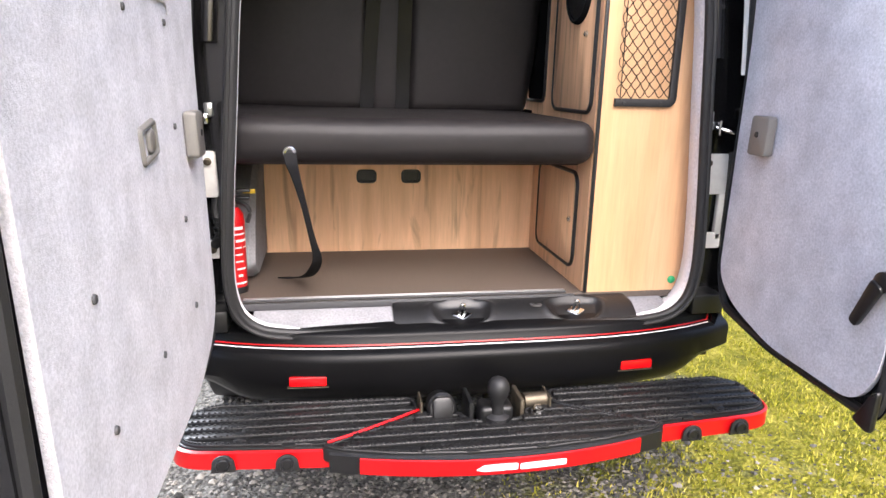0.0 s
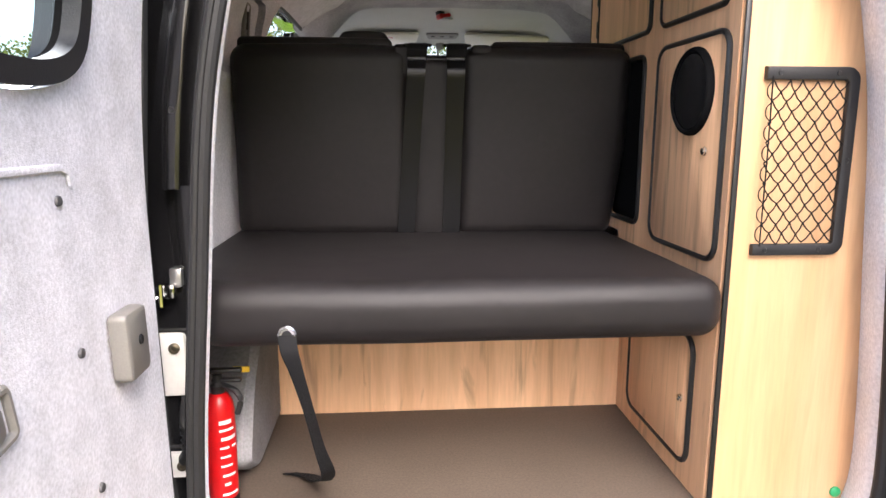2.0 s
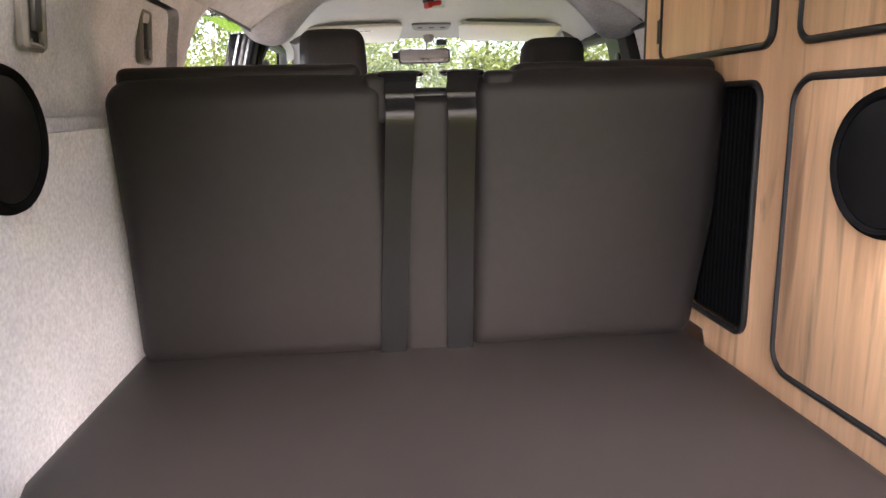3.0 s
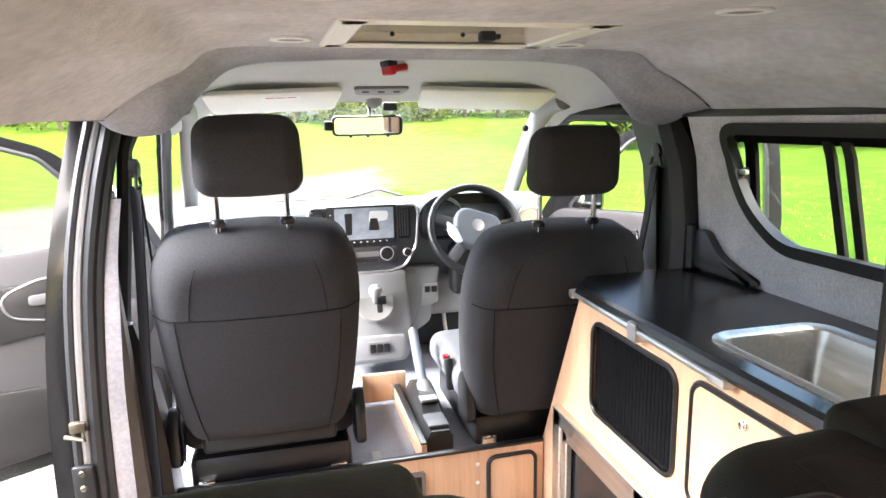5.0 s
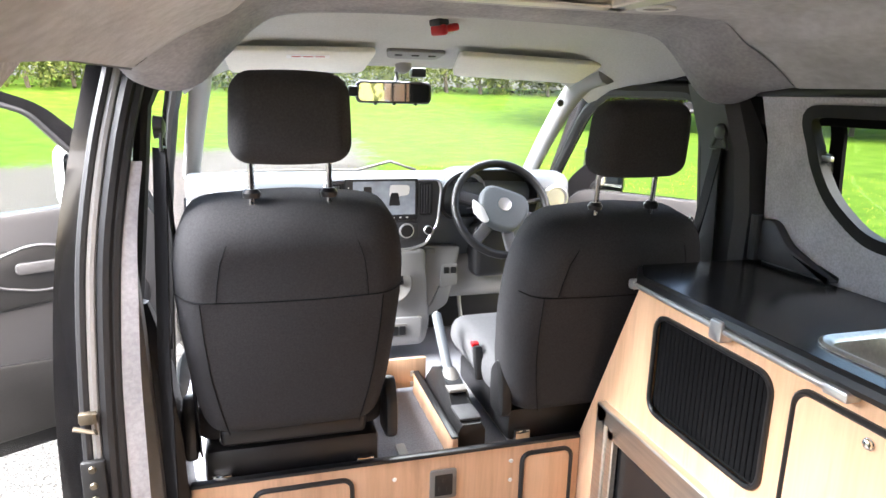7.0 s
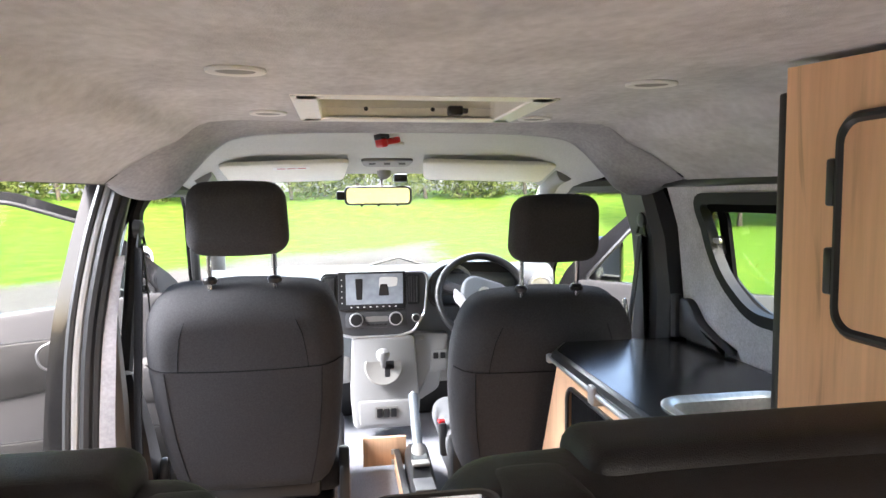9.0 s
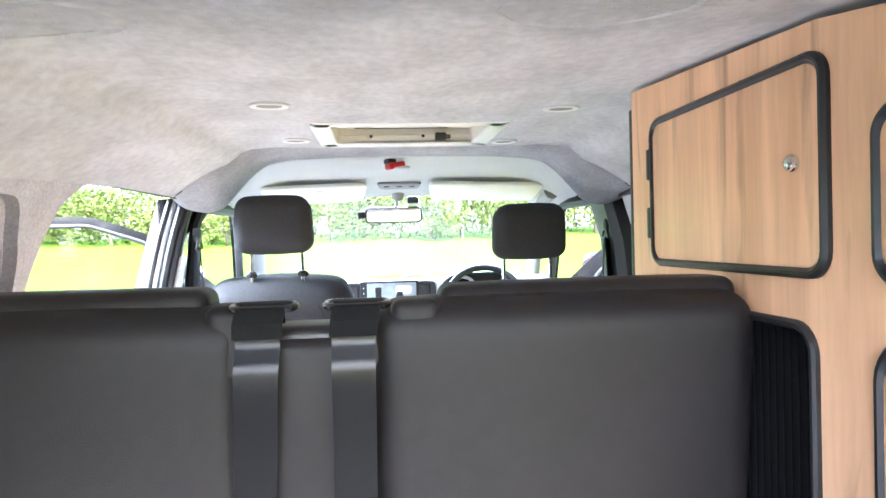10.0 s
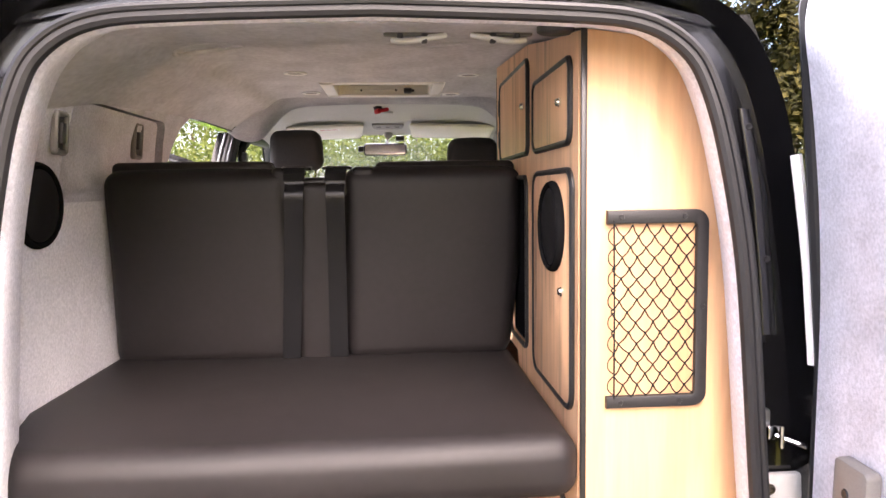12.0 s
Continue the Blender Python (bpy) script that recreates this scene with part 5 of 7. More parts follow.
# ---------------------------------------------------------------- kitchen unit
kit = thing("kitchen_unit", (0.53, 1.45, FLOOR), "light oak kitchen unit with a black roller door and grill", "kitchen unit")
KX = 0.355
kfront = [(0.935, FLOOR), (2.02, FLOOR), (2.01, 0.72), (1.985, 0.80), (1.755, 1.306), (0.935, 1.306)]
ktam = [(1.512 + u, 1.153 + v) for u, v in rr(0.345, 0.235, 0.04)]
koven = [(1.625 + u, 0.80 + v) for u, v in rr(0.43, 0.33, 0.01)]
part("front_panel", sheet(kfront, [ktam, koven], lambda u, v, d: Vector((KX + d, u, v)), 0.018), OAK_FLAT, kit, "light oak laminate front")
part("end_panel", sheet([(KX + 0.02, FLOOR), (0.71, FLOOR), (0.71, 1.306), (KX + 0.02, 1.306)], [], lambda u, v, d: Vector((u, table(((0.5, 2.02), (0.72, 2.01), (0.80, 1.985), (1.306, 1.755)), v) - d, v)), 0.016, (0.72, 0.80)), OAK_FLAT, kit)
tambour(kit, face_x(KX, 1.512, 1.153), 0.345, 0.235, 0.04)
flush_door(kit, face_x(KX, 1.135, 1.153), 0.33, 0.25, 0.035, (-0.02, 0.095), OAK_FLAT)
ov = part("grill_door", frame_ring(rr(0.46, 0.35, 0.006), 0.045, 0.022, 0.003, face_x(KX, 1.63, 0.80)), STEEL, kit, "brushed steel grill door frame")
part("grill_bar", frame_ring(rr(0.37, 0.26, 0.006), 0.030, 0.016, 0.003, face_x(KX, 1.63, 0.80)), STEEL, ov)
part("grill_glass", prism(rr(0.42, 0.32, 0.01), 0.006, 0, face_x(KX + 0.012, 1.63, 0.80)), WORKTOP, ov, "dark glass")
rail = thing("towel_rail", (KX - 0.02, 1.48, 1.31), "satin aluminium rail with grey brackets along the worktop's edge", "rail")
part("bar", tube([(KX - 0.022, 1.752, 1.316), (KX - 0.022, 1.20, 1.306)], 0.0065, 12), ALU, rail)
part("bracket", prism(rr(0.034, 0.040, 0.006), 0.032, 0.005, face_x(KX, 1.465, 1.308)), ALU, rail)
part("end_block", prism(rr(0.045, 0.018, 0.005), 0.030, 0.005, face_x(KX, 1.205, 1.306)), ALU, rail)
part("end_block", prism(rr(0.022, 0.022, 0.006), 0.030, 0.005, face_x(KX, 1.750, 1.314)), ALU, rail)
wt_out = rounded([(KX - 0.010, 0.942), (KX - 0.010, 1.735), (KX + 0.04, 1.815), (0.712, 1.812), (0.712, 0.942)], 0.012, 3)
bowl = [(0.515 + u, 1.12 + v) for u, v in rr(0.235, 0.39, 0.045)]
wtop = solo("worktop", sheet(wt_out, [bowl], lambda u, v, d: Vector((u, v, 1.338 - d)), 0.030), WORKTOP, "gloss black worktop with an inset sink", "worktop")
part("edge_strip", tube([(KX - 0.011, 0.945, 1.323), (KX - 0.011, 1.733, 1.323), (KX + 0.038, 1.813, 1.323), (0.70, 1.811, 1.323)], 0.0145, 8, flat=1.0), TRIM, wtop, "black rubber edging")
sink = thing("sink", (0.515, 1.12, 1.338), "polished stainless steel sink set in the black worktop", "sink")
rim = [(0.515 + u, 1.12 + v) for u, v in rr(0.262, 0.418, 0.055, 8)]
bm = bmesh.new()
seqs = [(rim, 1.3385), (rim, 1.3415), (inset(rim, 0.006), 1.3445), (inset(rim, 0.014), 1.3430), (inset(rim, 0.022), 1.336), (inset(rim, 0.030), 1.30), (inset(rim, 0.036), 1.235), (inset(rim, 0.050), 1.218), (inset(rim, 0.085), 1.213)]
rows = [[bm.verts.new((x, y, z)) for x, y in lp_] for lp_, z in seqs]
for a, b in zip(rows, rows[1:]):
    for k in range(len(a)):
        j = (k + 1) % len(a)
        bm.faces.new((a[k], a[j], b[j], b[k]))
bm.faces.new(rows[-1])
part("bowl", bm, STEEL, sink, "polished steel bowl")
part("drain", lathe([(0.0, 0.0), (0.03, 0.0), (0.032, 0.003), (0.024, 0.002), (0.0, 0.001)], face_z(0.515, 1.12, 1.2135), 20), CHROME, sink)

# ---------------------------------------------------------------- extinguisher
fx = thing("fire_extinguisher", (-0.657, 0.115, FLOOR), "red fire extinguisher with white print standing on the floor", "fire extinguisher")
em = face_z(-0.657, 0.115, FLOOR)
part("cylinder", lathe([(0.0, 0.004), (0.027, 0.004), (0.030, 0.012), (0.031, 0.03), (0.031, 0.205), (0.028, 0.225), (0.020, 0.240), (0.013, 0.246), (0.0, 0.248)], em, 28), RED, fx, "glossy red cylinder")
part("foot_ring", lathe([(0.0, 0.0), (0.032, 0.0), (0.033, 0.012), (0.031, 0.018), (0.0, 0.012)], em, 28), PLASTIC, fx)
part("valve", lathe([(0.0, 0.244), (0.014, 0.244), (0.015, 0.262), (0.010, 0.268), (0.010, 0.285), (0.0, 0.286)], em, 16), PLASTIC, fx)
part("lever", rbox(-0.642, 0.115, FLOOR + 0.292, 0.07, 0.016, 0.010, 0.003), PLASTIC, fx)
part("lever", rbox(-0.638, 0.115, FLOOR + 0.272, 0.06, 0.016, 0.008, 0.003), PLASTIC, fx)
part("safety_pin", rbox(-0.612, 0.133, FLOOR + 0.287, 0.035, 0.006, 0.013, 0.002), YELLOW, fx, "yellow safety pin tag")
part("hose", tube(spline([Vector((-0.648, 0.113, FLOOR + 0.262)), Vector((-0.620, 0.10, FLOOR + 0.255)), Vector((-0.608, 0.097, FLOOR + 0.235)), Vector((-0.616, 0.097, FLOOR + 0.205))], 5), 0.006, 8), RUBBER, fx)


def wrap_bar(z0, z1, a0, a1):
    bm = bmesh.new()
    loops = []
    for k in range(7):
        a = radians(a0 + (a1 - a0) * k / 6)
        c = Vector((math.cos(a), math.sin(a), 0))
        b = Vector((-0.657, 0.115, FLOOR))
        loops.append([b + c * 0.0308 + Vector((0, 0, z0)), b + c * 0.0316 + Vector((0, 0, z0)), b + c * 0.0316 + Vector((0, 0, z1)), b + c * 0.0308 + Vector((0, 0, z1))])
    rings(bm, loops)
    return bm


for z0, z1, a0, a1 in ((0.185, 0.200, -85, -30), (0.170, 0.178, -85, -20), (0.150, 0.162, -80, -10), (0.132, 0.139, -85, -45), (0.132, 0.139, -38, -10), (0.112, 0.119, -85, -40), (0.092, 0.099, -85, -35), (0.070, 0.078, -80, -20), (0.050, 0.060, -75, -45), (0.028, 0.036, -85, -15)):
    part("label_bar", wrap_bar(z0, z0 + (z1 - z0) * 0.6, a0 + 6, a1), WHITE_INK, fx)


# ---------------------------------------------------------------- ceiling fittings
down = Matrix(((1, 0, 0, 0), (0, -1, 0, 0), (0, 0, -1, 0), (0, 0, 0, 1)))


def at_ceiling(x, y, dz=0.0):
    s = (ceil_z(x, y + 0.02) - ceil_z(x, y - 0.02)) / 0.04
    return mat_uvw((x, y, ceil_z(x, y) + dz), (1, 0, 0), (0, -1, -s), (0, s, -1))


def spot(x, y):
    sp = thing("spotlight", (x, y, ceil_z(x, y)), "round flush white ceiling spotlight, switched off", "spotlight", "ceiling spotlights")
    m = at_ceiling(x, y)
    part("bezel", lathe([(0.026, -0.002), (0.036, -0.002), (0.0375, 0.002), (0.036, 0.0045), (0.031, 0.005), (0.027, 0.003)], m, 28), WHITE_INK, sp)
    part("lens", lathe([(0.0, 0.004), (0.018, 0.0038), (0.028, 0.0025), (0.028, 0.0), (0.0, -0.001)], m, 24), PALE, sp)


for x, y in ((-0.308, 1.600), (0.265, 1.660), (-0.293, 1.082), (0.283, 1.138)):
    spot(x, y)

hatch = thing("roof_hatch", (HX, HY, 1.875), "cream plastic roof vent frame with a white blind and black latch", "roof vent")
zc = 1.890
part("frame", frame_ring([(u + HX, v + HY) for u, v in rr(0.472, 0.372, 0.012)], 0.048, 0.008, 0.003, face_z(0, 0, zc) @ Matrix.Scale(-1, 4, (0, 0, 1))), CREAM, hatch, "cream plastic surround")
bm = bmesh.new()
ro = [(u + HX, v + HY) for u, v in rr(0.378, 0.276, 0.012)]
rings(bm, [[Vector((u, v, z)) for u, v in ro] for z in (zc - 0.004, zc + 0.044)], caps=False)
part("upstand", bm, CREAM, hatch)
bm = bmesh.new()                          # the drawn blind sags a little in the middle
rings(bm, [[Vector((HX - 0.189 + 0.378 * i / 12, HY - 0.138 + 0.276 * j / 6, zc + 0.036 - 0.010 * math.sin(math.pi * i / 12) * math.sin(math.pi * j / 6))) for i in range(13)] for j in range(7)], closed=False)
part("blind", bm, CREAM, hatch)
part("blind_slot", rbox(HX - 0.01, HY + 0.131, zc + 0.037, 0.26, 0.010, 0.006, 0.002), TRIM, hatch)
latch = part("latch", rbox(HX + 0.098, HY + 0.126, zc + 0.010, 0.032, 0.026, 0.020, 0.004), TRIM, hatch, "black plastic latch")
part("latch_wing", rbox(HX + 0.119, HY + 0.128, zc + 0.010, 0.014, 0.018, 0.010, 0.002), TRIM, latch)
for x in (-0.095, 0.05):
    part("screw_hole", lathe([(0.0, 0), (0.005, 0), (0.004, 0.002), (0.0, 0.002)], mat_uvw((HX + x, HY + 0.1365, zc + 0.014), (1, 0, 0), (0, 0, 1), (0, -1, 0)), 10), TRIM, hatch)

# two folding hooks near the rear edge
for s, cx in ((-1, 0.07), (1, 0.238)):
    y0 = 0.165
    zz = ceil_z(cx, y0)
    hk = thing("folding_hook", (cx, y0, zz), "white folding hook on a grey ceiling plate", "hook", "ceiling hooks")
    part("plate", prism(rr(0.12, 0.030, 0.008), 0.006, 0.002, at_ceiling(cx, y0)), TAUPE, hk)
    for ox in (-0.028, 0.018):
        part("knuckle", rbox(cx - s * ox, y0 - 0.012, zz - 0.012, 0.012, 0.018, 0.018, 0.003), PLASTIC_GREY, hk)
    part("arm", tube(spline([Vector((cx + s * 0.045, y0 - 0.014, zz - 0.016)), Vector((cx + s * 0.015, y0 - 0.018, zz - 0.019)), Vector((cx - s * 0.02, y0 - 0.014, zz - 0.013)), Vector((cx - s * 0.06, y0 - 0.006, zz - 0.004))], 5), 0.008, 10, flat=0.7), WHITE, hk)
puck = thing("touch_light", (0.322, 0.07, 1.76), "small round grey light under the ceiling beside the cupboard", "light")
part("disc", lathe([(0.0, -0.004), (0.034, -0.004), (0.034, 0.010), (0.026, 0.014), (0.0, 0.014)], at_ceiling(0.322, 0.07), 24), PLASTIC_GREY, puck)

# catches on the left lining
for y, z, sz in ((0.344, 1.617, 0.9), (0.822, 1.637, 1.0)):
    m = mat_uvw((-wall_x(z) + (0.002 if y < 0.45 else -0.024), y, z), (0, 1, 0), (0.1, 0, 1), (1, 0, -0.1))
    c = thing("wall_catch", m.translation, "grey plastic surround with a black recessed catch", "catch", "wall catches")
    part("surround", frame_ring(rr(0.062 * sz, 0.105 * sz, 0.012), 0.012, 0.012, 0.004, m), TAUPE, c)
    part("recess", prism(rr(0.042 * sz, 0.085 * sz, 0.008), 0.005, 0.001, m), PLASTIC, c)
    part("catch", rbox(0, 0, 0, 0.02 * sz, 0.05 * sz, 0.010, 0.003, m=m @ Matrix.Translation((0, 0, 0.010))), PLASTIC_GREY, c)

# ---------------------------------------------------------------- front edge of the lining: arch over the cab
def arch_line(d):
    half = [(0.0, 1.876), (0.25, 1.873), (0.40, 1.862), (0.46, 1.835), (0.52, 1.775), (0.565, 1.728), (0.62, 1.712), (0.68, 1.728), (0.71, 1.76)]
    p = spline([Vector((x, 0, z - d)) for x, z in half], 4)
    return [Vector((-q.x, 0, q.z)) for q in p[::-1]] + p[1:]


bm = bmesh.new()
loops = []
for y, d, lift in ((1.70, -0.03, 0.05), (1.80, -0.004, 0.0), (1.86, 0.0, 0.0), (1.895, 0.0, 0.0), (1.905, -0.006, 0.0), (1.905, -0.03, 0.0)):
    row = arch_line(d)
    out = []
    for p in row:
        k = min(1.0, max(0.0, (abs(p.x) - 0.42) / 0.14))
        z = p.z
        if y < 1.86:                       # behind the rim it runs out into the coving
            f = (1.86 - y) / 0.16
            z = max(z, z * (1 - f) + (ceil_z(min(0.655, abs(p.x)), y) - 0.002) * f)
        out.append(Vector((p.x, y, z)))
    loops.append(out)
rings(bm, loops, closed=False)
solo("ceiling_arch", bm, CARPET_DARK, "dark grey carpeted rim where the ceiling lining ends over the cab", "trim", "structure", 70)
# coving along the sliding door's head, with the black rail under it
part("door_head", tube([(-0.668, 1.17, 1.755), (-0.668, 1.90, 1.758)], 0.012, 8), RUBBER, van, "black rubber head seal")
part("door_head_rail", rbox(-0.72, 1.53, 1.775, 0.10, 0.80, 0.02, 0.006), PAINT, van)

# cab headliner: from the arch forward to the windscreen
def cab_z(x, y):
    mid = table(((1.88, 1.893), (2.05, 1.885), (2.30, 1.862), (2.45, 1.836), (2.62, 1.800)), y)
    s = max(0.0, (abs(x) - 0.40) / 0.26)
    return mid - 0.10 * s ** 2


bm = bmesh.new()
rings(bm, [[Vector((x, y, cab_z(x, y))) for x in [-0.66 + 1.32 * i / 24 for i in range(25)]] for y in (1.89, 1.98, 2.1, 2.2, 2.3, 2.4, 2.45, 2.52, 2.58, 2.62)], closed=False)
ex = bmesh.ops.extrude_face_region(bm, geom=bm.faces[:])
bmesh.ops.translate(bm, verts=[q for q in ex["geom"] if isinstance(q, bmesh.types.BMVert)], vec=(0, 0, 0.012))
solo("ceiling_cab", bm, HEADLINER, "grey cloth headliner over the cab", "ceiling", "structure", 60)

for s in (-1, 1):
    v0, v1 = (-0.545, -0.135) if s < 0 else (0.100, 0.560)
    vis = thing("sun_visor", ((v0 + v1) / 2, 2.46, 1.81), "cream folded sun visor against the headliner", "sun visor", "sun visors")
    m = mat_uvw(((v0 + v1) / 2, 2.43, cab_z(0.35, 2.43) - 0.030), (1, 0, -0.03 * s), (0, 0.93, -0.36), (0, -0.36, -0.93))
    part("flap", prism(rounded([(-(v1 - v0) / 2, -0.075), ((v1 - v0) / 2, -0.075), ((v1 - v0) / 2 - 0.02, 0.075), (-(v1 - v0) / 2 + 0.02, 0.075)], 0.025), 0.018, 0.007, m), CREAM, vis)
    part("pivot", tube([((v0 + v1) / 2 - s * (v1 - v0) * 0.45, 2.44, 1.835), ((v0 + v1) / 2 + s * (v1 - v0) * 0.48, 2.44, 1.83)], 0.006, 8), PALE, vis)
    if s < 0:
        part("warning_label", prism(rr(0.115, 0.020, 0.002), 0.001, 0, m @ Matrix.Translation((0.02, -0.045, 0.018))), WHITE_INK, vis, "white warning label")
        for k in range(3):
            part("label_bar", prism(rr(0.026, 0.004, 0.001), 0.0008, 0, m @ Matrix.Translation((-0.012 + 0.032 * k, -0.045, 0.0189))), RED, vis)
console = thing("roof_console", (-0.01, 2.42, 1.85), "pale grey reading-light console on the headliner", "light")
part("body", prism(rounded([(-0.09, -0.03), (0.09, -0.03), (0.075, 0.04), (-0.075, 0.04)], 0.02), 0.012, 0.004, mat_uvw((-0.01, 2.44, cab_z(0, 2.44)), (1, 0, 0), (0, 0.97, -0.24), (0, -0.24, -0.97))), PALE, console)
for x in (-0.05, 0.0, 0.05):
    part("button", prism(rr(0.022, 0.008, 0.002), 0.003, 0.001, mat_uvw((-0.01 + x, 2.435, cab_z(0, 2.435) - 0.012), (1, 0, 0), (0, 0.97, -0.24), (0, -0.24, -0.97))), PLASTIC_GREY, console)
mic = thing("roof_lamp", (-0.01, 2.15, 1.87), "round pale grey cover on the headliner", "light")
part("cover", lathe([(0.0, 0.0), (0.030, 0.0), (0.028, 0.008), (0.018, 0.013), (0.0, 0.014)], mat_uvw((-0.008, 2.16, cab_z(0, 2.16)), (1, 0, 0), (0, -1, 0), (0, 0, -1)), 24), HEADLINER, mic)
ham = thing("escape_hammer", (-0.015, 2.04, 1.865), "red emergency hammer in a black clip on the headliner", "hammer")
hz_m = Matrix.Translation((-0.030, 2.045, 1.868)) @ Matrix.Rotation(radians(24), 4, "Z") @ Matrix.Rotation(radians(-10), 4, "Y")
part("handle", rbox(0, 0, 0, 0.062, 0.022, 0.018, 0.007, 3, m=hz_m), RED, ham, "red plastic handle")
part("head", rbox(0, 0, 0, 0.018, 0.046, 0.024, 0.006, 3, m=hz_m @ Matrix.Translation((-0.026, 0, -0.002))), RED, ham)
part("clip", rbox(0, 0, 0, 0.030, 0.040, 0.018, 0.004, m=hz_m @ Matrix.Translation((-0.020, 0.004, 0.016))), TRIM, ham)

mirror = thing("rear_view_mirror", (-0.02, 2.64, 1.73), "wide interior mirror with a black frame under the headliner", "mirror")
mm = mat_uvw((-0.030, 2.645, 1.721), (1.0, -0.02, 0.0), (0.0, -0.02, 1), (-0.02, -1.0, -0.02))
part("frame", prism(rr(0.246, 0.070, 0.018), 0.022, 0.008, mm), TRIM, mirror)
part("glass", prism(rr(0.228, 0.055, 0.013), 0.002, 0, mm @ Matrix.Translation((0, 0, 0.0215))), MIRROR, mirror)
part("stem", tube([(-0.02, 2.65, 1.755), (-0.015, 2.66, 1.79), (-0.01, 2.60, 1.815)], 0.009, 10), PALE, mirror)
part("stem_foot", lathe([(0.0, 0), (0.028, 0), (0.024, 0.02), (0.012, 0.03), (0.0, 0.03)], mat_uvw((-0.01, 2.59, 1.812), (1, 0, 0), (0, 1, -0.3), (0, 0, -1)), 18), PALE, mirror)
for x in (-0.06, 0.0, 0.07):
    part("clamp", rbox(0, 0, 0, 0.010, 0.012, 0.026, 0.003, m=mm @ Matrix.Translation((x, -0.034, 0.012))), TRIM, mirror)
part("camera_box", rbox(0.055, 2.665, 1.785, 0.05, 0.04, 0.03, 0.006), TRIM, mirror)
part("camera_box", rbox(-0.166, 2.61, 1.722, 0.030, 0.03, 0.032, 0.005), TRIM, mirror)

# ---------------------------------------------------------------- windscreen and pillars
WS = [(-0.60, 2.61, 1.790), (0.60, 2.61, 1.790), (0.70, 3.22, 1.365), (-0.70, 3.22, 1.365)]
bm = bmesh.new()
loops = []
for k in range(9):
    t = k / 8
    l0, l1 = Vector(WS[0]).lerp(Vector(WS[3]), t), Vector(WS[1]).lerp(Vector(WS[2]), t)
    loops.append([l0.lerp(l1, i / 16) + Vector((0, 0.09 * math.sin(math.pi * i / 16), 0.0)) for i in range(17)])
rings(bm, loops, closed=False)
screen = solo("windscreen", bm, GLASS_SCREEN, "clear curved windscreen", "windscreen", "structure")
screen.visible_shadow = False
for s in (-1, 1):
    pts = spline([Vector((s * x, y, z)) for x, y, z in ((0.60, 2.40, 1.800), (0.605, 2.55, 1.775), (0.625, 2.72, 1.70), (0.662, 2.95, 1.56), (0.70, 3.18, 1.40))], 5)
    apil = part("windscreen_pillar", tube(pts, 0.040, 10, flat=0.8, up=(1, 0, 0)), PALE, van, "pale grey windscreen pillar trim", 60)
    if s > 0:
        part("pillar_clip", lathe([(0.0, 0), (0.012, 0), (0.013, 0.012), (0.008, 0.02), (0.0, 0.02)], mat_uvw((0.545, 2.61, 1.70), (1, 0, 0), (0, 0, 1), (-0.3, -1, 0)), 14), TRIM, apil)
    # rubber round the front door opening
    loop = [Vector((s * (body_x(z) - 0.03), y, z)) for y, z in front_hole]
    part("door_opening_seal", tube(loop, 0.022, 8, True, flat=0.8, up=(1, 0, 0)), RUBBER, van)
# pillars between sliding and front doors
for s in (-1, 1):
    loops = []
    for z, ya, yb, xa, xb in ((0.50, 1.86, 2.03, 0.64, 0.80), (0.80, 1.86, 2.03, 0.64, 0.80), (1.20, 1.87, 2.03, 0.655, 0.80), (1.45, 1.875, 2.01, 0.665, 0.77), (1.60, 1.89, 2.02, 0.655, 0.74), (1.76, 1.93, 2.06, 0.625, 0.70)):
        if s < 0:
            xa, yb = xa + 0.050, yb - 0.06
        if s > 0:
            ya -= 0.055
        loops.append([Vector((s * x, y, z)) for x, y in ((xa, ya + 0.03), (xa + 0.02, ya), (xb, ya - 0.005), (xb, yb), (xa + 0.03, yb), (xa, yb - 0.03))])
    bm = bmesh.new()
    rings(bm, loops)
    part("door_pillar", bm, PLASTIC_GREY if s > 0 else TAUPE, van, "dark grey pillar trim" if s > 0 else "grey pillar beside the sliding door", 30)
# layered rubber seals and carpet on the sliding door's front pillar
# the first tube's pale colour is a painted highlight along the dark seals
for k, (dx, dy, r, mat) in enumerate(((0.0, 0.0, 0.009, PALE), (0.022, 0.004, 0.014, RUBBER), (0.040, 0.012, 0.010, RUBBER), (-0.016, -0.004, 0.010, RUBBER))):
    pts = spline([Vector((-(x - dx), y + dy, z)) for x, y, z in ((0.80, 1.815, 0.50), (0.795, 1.815, 0.90), (0.79, 1.82, 1.15), (0.775, 1.835, 1.40), (0.745, 1.865, 1.60), (0.71, 1.90, 1.755))], 6)
    part("pillar_seal", tube(pts, r, 8, up=(1, 0, 0)), mat, van)
pts = [Vector((-x, y, z)) for x, y, z in ((0.735, 1.838, 0.52), (0.730, 1.838, 0.90), (0.728, 1.838, 1.15), (0.722, 1.848, 1.32), (0.715, 1.862, 1.46), (0.700, 1.882, 1.58))]
jamb = [Vector((-x, y, z)) for x, y, z in ((0.838, 1.826, 0.50), (0.834, 1.826, 0.90), (0.828, 1.830, 1.15), (0.806, 1.848, 1.40), (0.770, 1.880, 1.60), (0.735, 1.912, 1.755))]
part("pillar_jamb", ribbon(spline(jamb, 5), (1, 0.15, 0), 0.062, 0.006), PAINT, van, "gloss black painted jamb")
